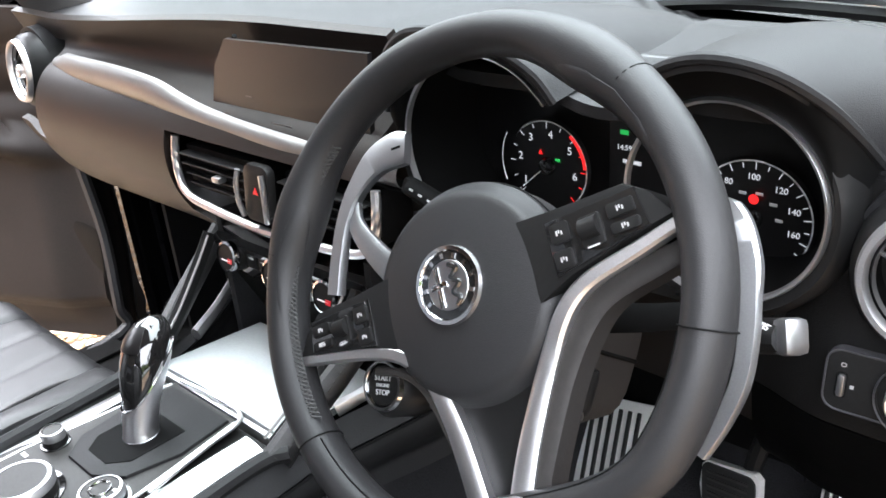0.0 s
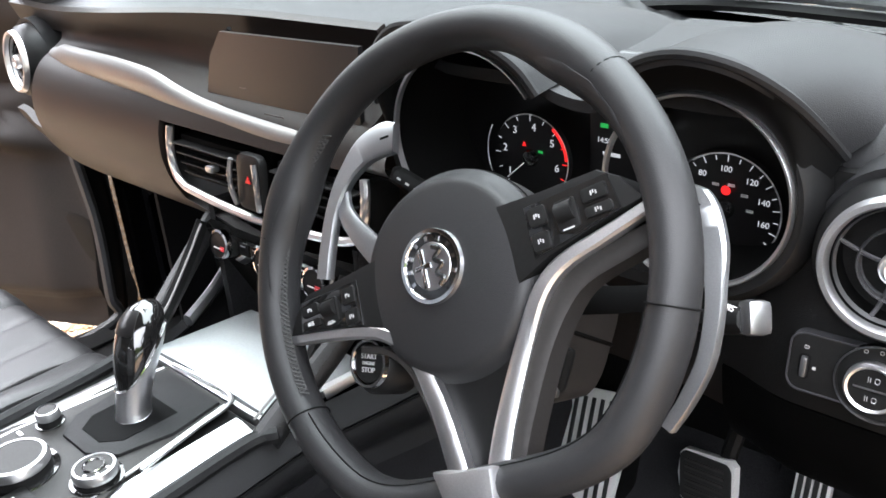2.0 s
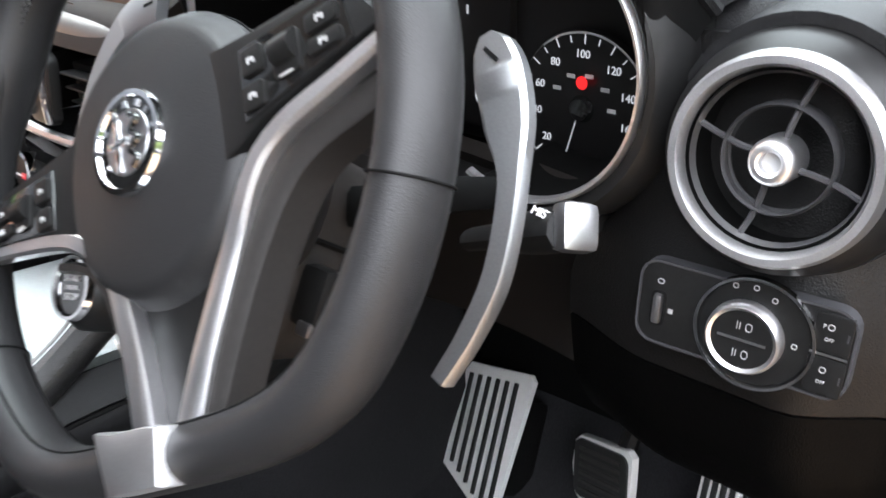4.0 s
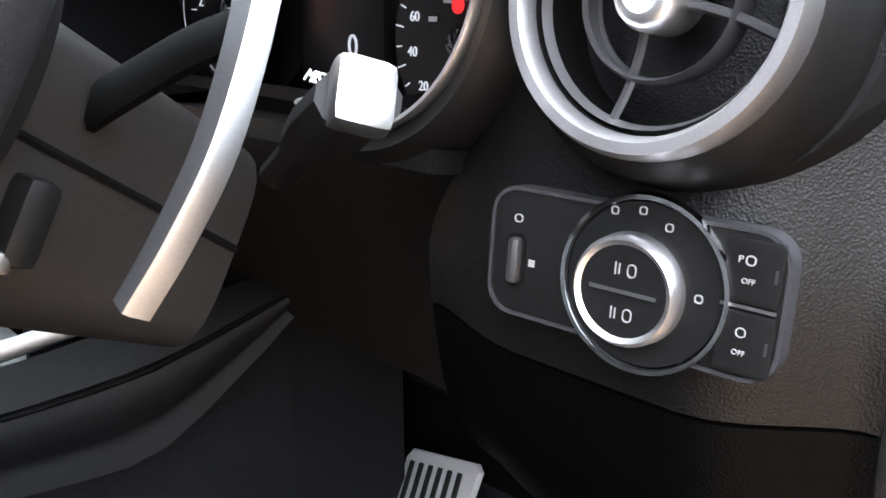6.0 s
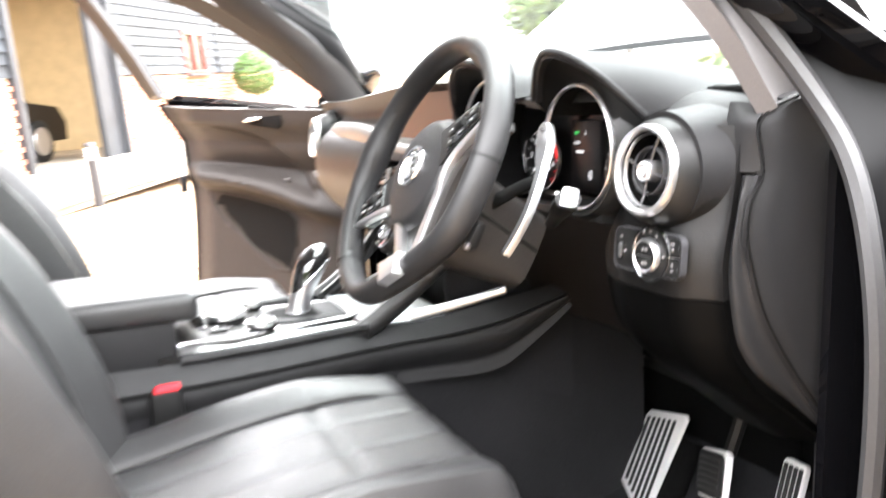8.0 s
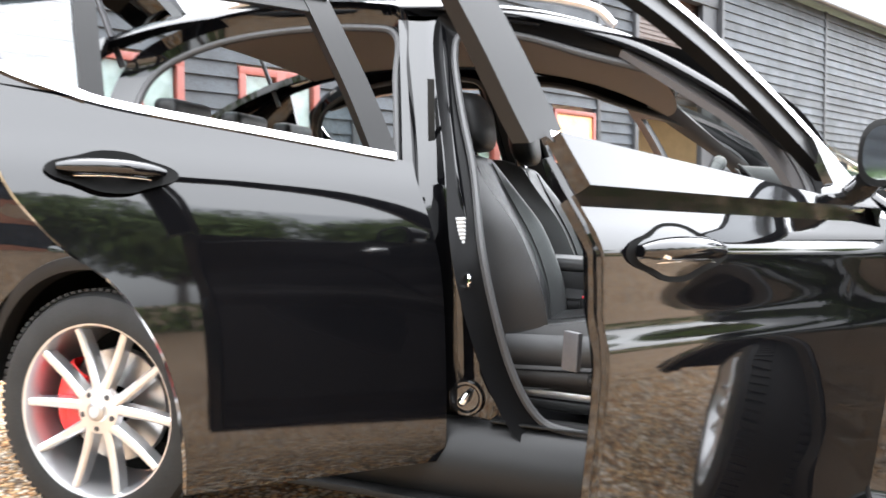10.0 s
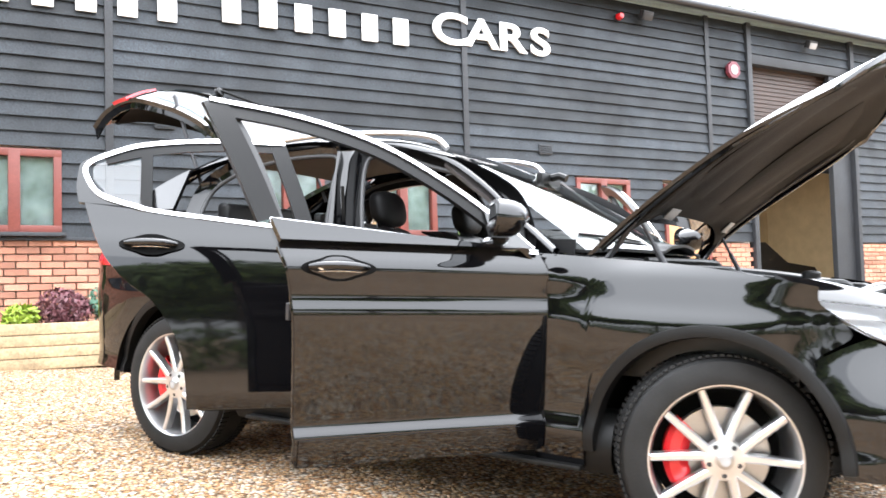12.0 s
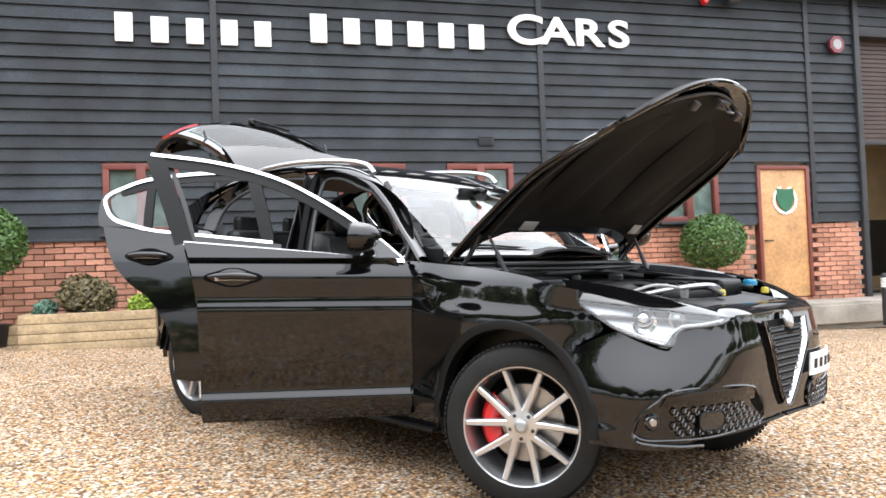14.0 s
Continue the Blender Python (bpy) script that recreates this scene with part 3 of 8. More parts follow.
def make_gate():
    a, b, z0, z1 = GATE
    g = thing("roller_shutter", BARN, "half-raised brown roller shutter over a wide barn opening", "shutter", kind="structure")
    n = 24
    for k in range(n + 5):
        z = mix(2.86, z1, (k + .5) / n)
        part("slat", box(((a + b) / 2, -.12, z), (b - a, .018, (z1 - 2.86) / n - .006), .006, seg=1), SHUTTER, g)
    part("backing", box(((a + b) / 2, -.16, (2.86 + z1) / 2 + .15), (b - a + .2, .02, z1 - 2.86 + .35), 0), STEELD, g)
    part("lintel", box(((a + b) / 2, .02, z1 + .02), (b - a + .02, .16, .16), .008), STRIP, g, "black timber lintel over the opening")
    part("bottom_rail", box(((a + b) / 2, -.12, 2.85), (b - a, .04, .06), .006), STEELD, g)
    leaf = tagged(part("gate_leaf", box((11.13, .02, (z0 + z1) / 2), (0.5, .10, z1 - z0), .006), STRIP), "black painted steel leaf beside the barn opening", "gate", kind="structure")
    leaf.matrix_world = BARN
    room = bmesh.new()
    for c, s in ((((a + b) / 2, -4.5, 2.4), (9.0, .1, 5.0)), ((5.6, -2.4, 2.4), (.1, 4.3, 5.0)), ((14.6, -2.4, 2.4), (.1, 4.3, 5.0)), (((a + b) / 2, -2.4, 3.5), (9, 4.3, .08))):
        room = join(room, box(c, s, 0))
    r = tagged(part("showroom_wall", room, WALLIN, smooth=0), "cream painted showroom walls behind the opening", "wall", kind="structure")
    r.matrix_world = BARN
    f = tagged(part("showroom_floor", box(((a + b) / 2, -2.3, .30), (9, 4.6, .06), 0), CONC, smooth=0), "pale concrete showroom floor", "floor", kind="structure")
    f.matrix_world = BARN
    for k in range(3):
        l = thing("ceiling_light", BARN @ Matrix.Translation((a + .5 + k * .9, -2.6, 3.42)), "round white showroom ceiling light switched on", "lamp", "showroom lights")
        part("housing", lathe([(0, .03), (.17, .03), (.17, 0), (.15, 0)], Matrix(), 20), SIGNW, l)
        part("diffuser", lathe([(0, -.002), (.15, -.002)], Matrix(), 20), LAMPGLOW, l)
    c = thing("partition", BARN @ Matrix.Translation((10.6, -2.6, .33)), "pale office partition inside the showroom", "partition")
    part("panel", box((0, 0, 1.1), (.9, .08, 2.2), .01), SIGNW, c)
    part("dark_opening", box((.1, .05, .9), (.5, .03, 1.5), .004), DEEP, c)
    car2 = thing("showroom_car", BARN @ Matrix.Translation((10.3, -2.2, .33)), "dark parked car inside the showroom", "car")
    prof = [(-2.0, .35), (-2.05, .7), (-1.5, .85), (-.7, 1.32), (.5, 1.34), (1.1, .95), (1.9, .85), (2.1, .6), (2.05, .3)]
    part("body", prism(prof, axes((0, .8, 0), (1, 0, 0), (0, 0, 1)), 1.5, .06), PAINT, car2)
    for x in (-1.3, 1.25):
        wh = part("wheel", lathe([(0, .12), (.2, .11), (.24, .13), (.33, .11), (.34, 0), (.33, -.1)], axes((x, .72, .33), (1, 0, 0), (0, 0, 1)) @ pose(0, 0, 0, 180), 24), RUBBER, car2)
        part("rim", lathe([(0, .0), (.22, .01), (.23, .02)], axes((x, .86, .33), (1, 0, 0), (0, 0, 1)), 20), ALLOY, wh)


LAMPGLOW = glow("lamp_glow", (1.0, 0.93, 0.8), 22.0)
make_gate()


def make_roof():
    r = tagged(part("roof", thick(grid(lambda u, v: Vector((mix(U0, U1, u), mix(.38, -6.0, v), mix(EAVE + .06, EAVE + 2.6, v) + .018 * math.sin(u * 900))), 410, 4), .04), mat("mossy_roof_sheet", (0.13, 0.15, 0.10), 0.85, grain=0.3, gscale=30, vary=0.3, vscale=1.2)), "mossy green-grey corrugated barn roof", "roof", kind="structure")
    r.matrix_world = BARN
    g = tagged(part("gutter", sweep([Vector((U0, .40, EAVE + .02)), Vector((U1, .40, EAVE + .02))], .06, 10), STEELD), "black gutter under the eaves", "gutter", kind="structure")
    g.matrix_world = BARN
    w = bmesh.new()
    for c, s in (((U0, -4, 2.4), (.2, 8, 6)), ((U1, -4, 2.4), (.2, 8, 6)), (((U0 + U1) / 2, -8, 2.4), (U1 - U0, .2, 6))):
        w = join(w, box(c, s, 0))
    b = tagged(part("wall_rear", w, STRIP, smooth=0), "plain dark barn end and rear walls", "wall", kind="structure")
    b.matrix_world = BARN


make_roof()


def make_sign():
    """The raised sign over the wall: plain white bars for the name, letters for the plain word."""
    words = ((-2.40, -0.31, 5, 3.98, 4.34), (-0.02, 2.59, 6, 4.06, 4.44), (2.86, 4.80, 4, 4.15, 4.54))
    for a, b, n, z0, z1 in words:
        step = (b - a) / n
        for k in range(n):
            if n == 4:
                s = thing("sign_letter", BARN @ Matrix.Translation((a + step * (k + .5), .13, (z0 + z1) / 2)), "raised white sign letter on black boards", "sign letter", "letters of the barn sign")
                text("letter", "CARS"[k], .54 if k else .58, axes((0, 0, 0), (1, 0, 0), (0, 0, 1)) @ Matrix.Diagonal((1.40, 1, 1, 1)), SIGNW, s, .015, .012)
                continue
            h = (z1 - z0) * (1.0 if k == 0 else 0.9)
            w = step * 0.80
            s = thing("sign_block", BARN @ Matrix.Translation((a + step * (k + .5), .13, z0 + h / 2)), "raised plain white sign block on black boards", "sign block", "blocks of the barn sign")
            part("bar", box((0, 0, 0), (w * .62, .03, h), .006), SIGNW, s)


make_sign()


def make_wall_fittings():
    a = thing("alarm_box", BARN @ Matrix.Translation((8.36, .16, 4.36)), "red and white octagonal alarm sounder box", "alarm")
    m = axes((0, 0, 0), (1, 0, 0), (0, 0, 1))
    oct8 = [(.14 * math.cos(radians(22.5 + 45 * i)), .14 * math.sin(radians(22.5 + 45 * i))) for i in range(8)]
    part("cover", prism(oct8, m @ pose(0, 0, -.03), .07, .01), mat("alarm_pink", (0.16, 0.03, 0.045), .4, vary=.1), a)
    part("plate", prism([(x * .6, y * .6) for x, y in oct8], m @ pose(0, 0, -.038), .01), GREY, a)
    for u, z, c in ((6.0, 4.92, RED), (-2.9, 4.9, RED)):
        p = thing("strobe", BARN @ Matrix.Translation((u, .14, z)), "small red strobe beacon on black boards", "beacon")
        part("lens", lathe([(.0, .09), (.04, .08), (.055, .04), (.055, 0)], axes((0, 0, 0), (1, 0, 0), (0, 0, 1)) @ pose(0, 0, 0, 180), 14), c, p)
    for u, z in ((6.45, 5.0), (-2.4, 4.95), (10.2, 5.0)):
        f = thing("floodlight", BARN @ Matrix.Translation((u, .2, z)), "small black floodlight bracketed under the eaves", "floodlight")
        part("body", box((0, .06, 0), (.2, .1, .13), .012, pose(0, 0, 0, -25)), STEELD, f)
        part("lens", box((0, .115, -.02), (.17, .012, .10), .004, pose(0, 0, 0, -25)), STEELD if u < 9 else GREY, f)
        part("bracket", box((0, -.03, .02), (.05, .12, .03), .004), STEELD, f)
    for u, z in ((2.46, 2.80), (-.55, 2.85), (4.6, 2.85)):
        v = thing("wall_vent", BARN @ Matrix.Translation((u, .112, z)), "dark louvred vent brick in the boards", "vent")
        part("frame", box((0, 0, 0), (.22, .02, .14), .004), STRIP, v)
        for k in range(4):
            part("slat", box((0, .014, -.045 + .03 * k), (.19, .012, .014), .003, seg=1), BOARD, v)


make_wall_fittings()


def leaves(name, centre, radii, count, size, material, parent, seed, hollow=0.55, lumps=9):
    """A crown of small leaves with an uneven outline."""
    rnd = random.Random(seed)
    lump = [(Vector((rnd.gauss(0, 1), rnd.gauss(0, 1), rnd.gauss(0, 1))).normalized(), rnd.uniform(-.18, .16)) for _ in range(lumps)]
    verts, faces = [], []
    for _ in range(count):
        d = Vector((rnd.gauss(0, 1), rnd.gauss(0, 1), rnd.gauss(0, 1))).normalized()
        bulge = 1 + sum(w * max(0, d.dot(l)) ** 4 for l, w in lump)
        r = (hollow + (1 - hollow) * rnd.random() ** .5) * bulge
        p = Vector(centre) + Vector((d.x * radii[0], d.y * radii[1], d.z * radii[2])) * r
        nrm = (d + Vector((rnd.gauss(0, .6), rnd.gauss(0, .6), rnd.gauss(0, .6)))).normalized()
        a = nrm.orthogonal().normalized()
        a.rotate(Matrix.Rotation(rnd.uniform(0, 6.3), 3, nrm))
        b = nrm.cross(a)
        s = size * rnd.uniform(.6, 1.25)
        k = len(verts)
        verts += [p - a * s, p + b * s * .45 - nrm * s * .1, p + a * s, p - b * s * .45 - nrm * s * .1]
        faces.append((k, k + 1, k + 2, k + 3))
    me = bpy.data.meshes.new(name)
    me.from_pydata(verts, [], faces)
    me.materials.append(material)
    ob = new(name, me)
    ob.parent = parent
    return ob


def make_topiary(u, n, zc, r, seed):
    t = thing("topiary_ball", BARN @ Matrix.Translation((u, n, 0)), "clipped round evergreen bush on a short stem", "bush")
    part("stem", sweep(spline([(0, 0, BASE), (.01, 0, zc - r * .6), (0, .01, zc)], 6), lambda s: .03 - .008 * s, 8), BARK, t)
    part("pot", lathe([(0, .02), (.16, .02), (.18, .05), (.22, .36), (.24, .38), (.21, .38), (.2, .33), (0, .33)], Matrix.Translation((0, 0, BASE - .12)), 24), STEELD, t)
    leaves("crown", (0, 0, zc), (r, r, r * .92), 5200, .033, LEAF_BOX, t, seed, .72)


make_topiary(-3.62, .75, 1.52, .42, 21)
make_topiary(5.70, .55, 1.34, .46, 22)
make_topiary(16.3, .7, 1.5, .5, 23)


def make_planter():
    p = thing("raised_planter", BARN, "long raised planter of pale softwood sleepers", "planter")
    for a, b, n, top in ((-3.25, -.6, 1.15, .72), (-6.5, -3.32, .75, .60)):
        zb = .30 if n > 1 else .28
        rows = 4 if n > 1 else 3
        for k in range(rows):
            h = (top - zb) / rows
            z = zb + (k + .5) * h
            part("sleeper", box(((a + b) / 2, n, z), (b - a, .075, h - .006), .008), SLEEPER, p)
            part("sleeper", box((a + .04, n / 2 + .09, z), (.075, n - .24, h - .006), .008), SLEEPER, p)
            part("sleeper", box((b - .04, n / 2 + .09, z), (.075, n - .24, h - .006), .008), SLEEPER, p)
        part("soil", box(((a + b) / 2, n / 2 + .06, top - .08), (b - a - .15, n - .2, .05), .02), SOIL, p)
    for u, n, z, r, size, mt, lab, seed, cnt in ((-2.62, .72, .86, (.32, .27, .25), .035, LEAF_BRONZE, "loose bronze-green shrub in the planter", 31, 2600), (-2.02, .9, .76, (.17, .15, .13), .05, LEAF_LIME, "small lime-yellow grassy plant", 32, 420),
                                             (-1.62, .8, .84, (.27, .24, .22), .03, LEAF_PURPLE, "purple-leaved mounded heuchera plant", 33, 1500), (-1.18, .8, .86, (.26, .22, .22), .032, LEAF_GREY, "grey-green mounded plant in the planter", 34, 1300),
                                             (-3.05, .7, .76, (.15, .14, .12), .03, LEAF_GREY, "small grey-green plant in the timber planter", 35, 400), (-4.3, .45, .78, (.4, .25, .25), .035, LEAF_BRONZE, "low bronze-green shrub beside the barn wall", 36, 1500)):
        s = thing("shrub", BARN @ Matrix.Translation((u, n, 0)), lab, "shrub")
        for k in range(5):
            an = k * 1.3
            part("branch", sweep(spline([(0, 0, .62), (.05 * math.cos(an), .05 * math.sin(an), .72), (.5 * r[0] * math.cos(an), .5 * r[1] * math.sin(an), z + .05)], 4), lambda s_: .008 - .004 * s_, 5), BARK, s)
        leaves("foliage", (0, 0, z), r, cnt, size, mt, s, seed, .45, 14)


make_planter()


def make_kerb():
    k = tagged(part("kerb", join(box((10.4, .55, .17), (7.9, 1.05, .40), .02), box((10.4, 1.12, .20), (7.9, .09, .26), .012)), CONC), "raised pale timber-edged step along the barn", "kerb", kind="structure")
    k.matrix_world = BARN
    b = thing("bollard", BARN @ Matrix.Translation((7.82, 1.45, .03)), "grey post light with a white banded head", "bollard")
    part("post", lathe([(0, 0), (.06, 0), (.06, .52), (0, .52)], Matrix(), 18), STEELD, b)
    for i in range(4):
        part("louvre", lathe([(.05, 0), (.062, .004), (.062, .02), (.05, .03)], Matrix.Translation((0, 0, .53 + i * .035)), 18), SIGNW, b)
    part("core", lathe([(0, 0), (.045, 0), (.045, .16), (0, .16)], Matrix.Translation((0, 0, .52)), 14), GREYW, b)
    part("cap", lathe([(0, .05), (.05, .04), (.066, .01), (.066, 0), (0, 0)], Matrix.Translation((0, 0, .68)), 18), STEELD, b)


make_kerb()


def make_tree(x, y, h, seed, lean=0.0):
    rnd = random.Random(seed)
    t = thing("tree", Matrix.Translation((x, y, ground_z(x, y) - .1)), "broad leafy tree closing the yard, mostly out of view", "tree", "trees round the yard")
    top = Vector((lean, rnd.uniform(-.4, .4), h * .55))
    part("trunk", sweep(spline([(0, 0, 0), (lean * .3, 0, h * .25), top], 8), lambda s: h * .028 * (1 - .6 * s), 9), BARK, t)
    for k in range(6):
        an = k * 1.05 + rnd.random()
        a = top * rnd.uniform(.55, .95)
        e = a + Vector((math.cos(an), math.sin(an), .7)) * h * .25
        part("limb", sweep(spline([a, (a + e) / 2 + Vector((0, 0, .2)), e], 5), lambda s: h * .011 * (1 - .7 * s), 6), BARK, t)
    for k in range(4):
        an = k * 1.57 + rnd.random()
        c = top + Vector((math.cos(an) * h * .17, math.sin(an) * h * .17, h * rnd.uniform(.05, .2)))
        leaves("crown", c, (h * .27, h * .27, h * .24), 1500, h * .028, LEAF_TREE, t, seed * 7 + k, .3, 16)


def make_surroundings():
    rnd = random.Random(11)
    spots = [(-34, 22, 9), (-30, 30, 11), (-24, 34, 10), (-17, 38, 12), (-10, 40, 10), (-2, 42, 12), (7, 40, 11), (16, 36, 10), (24, 28, 11), (30, 18, 10), (33, 8, 12), (34, -3, 10), (32, -14, 11), (26, -24, 10), (17, -30, 11), (-40, 30, 12)]
    # added ring of mostly unseen trees: blocks low sky and darkens reflections
    spots += [(26 * math.cos(radians(a)), 26 * math.sin(radians(a)), 12 + 2 * math.sin(a)) for a in range(-58, 78, 11)]
    for i, (x, y, h) in enumerate(spots):
        make_tree(x + rnd.uniform(-1, 1), y + rnd.uniform(-1, 1), h * .8, 50 + i)
    # added hedge below the crowns, closing off the bright horizon
    verts, faces = [], []
    for i in range(9000):
        an = radians(rnd.uniform(-52, 152))
        d = rnd.uniform(22.2, 24)
        p = Vector((math.cos(an) * d, math.sin(an) * d, 0))
        p.z = ground_z(p.x, p.y) + rnd.random() * (1.9 + .3 * math.sin(an * 17))
        nrm = Vector((rnd.gauss(0, 1), rnd.gauss(0, 1), rnd.gauss(0, .7))).normalized()
        a = nrm.orthogonal().normalized()
        b = nrm.cross(a)
        s = rnd.uniform(.12, .26)
        k = len(verts)
        verts += [p - a * s, p + b * s * .5, p + a * s, p - b * s * .5]
        faces.append((k, k + 1, k + 2, k + 3))
    me = bpy.data.meshes.new("hedge")
    me.from_pydata(verts, [], faces)
    me.materials.append(LEAF_TREE)
    tagged(new("hedge", me), "mixed green hedge added round the yard to darken reflections", "hedge", kind="stuff")


make_surroundings()
make_bricks()


# ---- the car: outside ----
CAR = thing("car", TILT, "glossy black family SUV with doors, bonnet and tailgate open", "car")
plan_w = curve1([(-2.36, .66), (-2.25, .76), (-2.1, .83), (-1.8, .895), (-1.41, .925), (-.6, .915), (.2, .92), (.8, .93), (1.2, .945), (1.55, .935), (1.70, .91), (1.80, .858), (1.9, .785), (2.0, .67), (2.1, .54), (2.18, .42), (2.24, .25), (2.27, 0.0)])
low_plan = curve1([(1.5, .937), (1.7, .945), (1.86, .948), (1.97, .932), (2.05, .88)])
body_s = curve1([(.18, .925), (.30, .958), (.38, .978), (.420, .981), (.438, .972), (.455, .962), (.50, .966), (.60, .977), (.70, .987), (.80, .996), (.838, .9985), (.862, .997), (.885, .990), (.91, .9865), (.96, .990), (1.005, .993), (1.03, .984), (1.06, .964), (1.10, .938), (1.17, .897), (1.30, .832), (1.45, .748), (1.56, .676), (1.62, .625), (1.66, .54)])


wing_roll = curve1([(.20, 0), (.74, 0), (.82, .006), (.90, .022), (.98, .046), (1.06, .075), (1.12, .10)])


def side(y, z):
    """Half-width of the body at y and z."""
    k = body_s(z)
    if y > 1.0:
        k = mix(k, 1 - (1 - k) * .55, smooth(1.0, 1.7, y))
    k -= wing_roll(z) * smooth(.74, 1.05, y) * (1 - smooth(1.38, 1.66, y))
    w = plan_w(y)
    if y > 1.5:
        w = mix(w, low_plan(min(y, 2.05)), smooth(.85, .55, z))
    return w * k


def P(y, z, out=0.0):
    return Vector((side(y, z) + out, y, z))


belt = curve1([(-1.75, 1.30), (-1.5, 1.262), (-1.1, 1.225), (-.5, 1.165), (.1, 1.12), (.68, 1.078)])
HINGE_F, HINGE_R = Vector((.865, .695, 0)), Vector((.865, -.395, 0))
OPEN_F, OPEN_R = radians(58), radians(48)


def swing(hinge, angle):
    return Matrix.Translation(hinge) @ Matrix.Rotation(angle, 4, "Z") @ Matrix.Translation(-hinge)


def shell(front, rear, z0, z1, nz=22, ny=16, out=0.0, depth=.03):
    """A panel of the body side between two edges given as functions of z."""
    g = grid(lambda u, v: P(mix(front(mix(z0, z1, v)), rear(mix(z0, z1, v)), u), mix(z0, z1, v), out), ny, nz)
    return thick(g, depth)


def band(pts, width, out, depth=.012):
    """A strip on the body side that follows (y, z) points."""
    line = spline([(p[0], p[1], 0) for p in pts], 40)
    bm = bmesh.new()
    rows = []
    for i, p in enumerate(line):
        a, b = line[max(0, i - 1)], line[min(40, i + 1)]
        t = (b - a).normalized()
        n = Vector((-t.y, t.x, 0))
        row = []
        for s, o in ((-.5, -depth), (-.5, 0), (.5, 0), (.5, -depth)):
            q = p + n * s * width
            row.append(bm.verts.new(P(q.x, q.y, out + o)))
        rows.append(row)
    for a, b in zip(rows, rows[1:]):
        for j in range(4):
            bm.faces.new((a[j], a[(j + 1) % 4], b[(j + 1) % 4], b[j]))
    bm.faces.new(rows[0])
    bm.faces.new(rows[-1][::-1])
    return bm


F_FRONT = curve1([(.30, .665), (.6, .69), (.9, .685), (1.08, .645)])
F_REAR = curve1([(.30, -.335), (.6, -.345), (.9, -.365), (1.165, -.43)])
R_REAR = curve1([(.30, -1.03), (.41, -1.035), (.54, -1.05), (.667, -1.085), (.75, -1.13), (.84, -1.205), (.896, -1.29), (.956, -1.355), (1.01, -1.40), (1.134, -1.46), (1.28, -1.515)])
rear_s = curve1([(.30, .985), (.365, 1.007), (.40, 1.0125), (.43, 1.014), (.50, 1.011), (.60, 1.005), (.70, .998), (.78, .991), (.85, .983), (.92, .973), (1.0, .960), (1.08, .941), (1.17, .897), (1.30, .832)])
WIN_F = [(.62, 1.10), (.50, 1.205), (.28, 1.36), (.02, 1.495), (-.28, 1.572), (-.60, 1.607)]
WIN_R = [(-.61, 1.607), (-.95, 1.595), (-1.25, 1.553), (-1.405, 1.495), (-1.495, 1.437), (-1.485, 1.37), (-1.42, 1.297), (-1.25, 1.247)]


def handle(y, z, name_parent, key):
    """Flush bowl with a pull bar in the body's black."""
    bowl = bmesh.new()
    pts = [(y + .138 * math.cos(a), z + .034 * math.sin(a) + (.012 * math.sin(a) * math.exp(-(math.cos(a) / .45) ** 4))) for a in (2 * math.pi * i / 40 for i in range(40))]
    c = bowl.verts.new(P(y, z, -.012))
    vs = [bowl.verts.new(P(a, b, .003)) for a, b in pts]
    for i in range(40):
        bowl.faces.new((c, vs[i], vs[(i + 1) % 40]))
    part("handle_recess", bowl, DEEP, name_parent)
    line = [P(mix(y - .115, y + .105, s), z + .004 + .006 * math.sin(s * 3.1), .012 + .016 * math.sin(math.pi * s)) for s in (i / 14 for i in range(15))]
    part("handle", sweep(line, lambda s: .021 * (1 - .5 * abs(2 * s - 1) ** 4), 12, flat=.85), PAINT, name_parent)
    part("handle_trim", sweep([q + Vector((.002, 0, -.0195)) for q in line[2:-2]], .0014, 6), CHROME, name_parent)
    if key:
        m = axes(P(y - .075, z + .004, .030), (0, 1, 0), (0, 0, 1))
        part("key_cap", lathe([(0, .006), (.011, .005), (.013, 0)], m, 16), CHROME, name_parent)


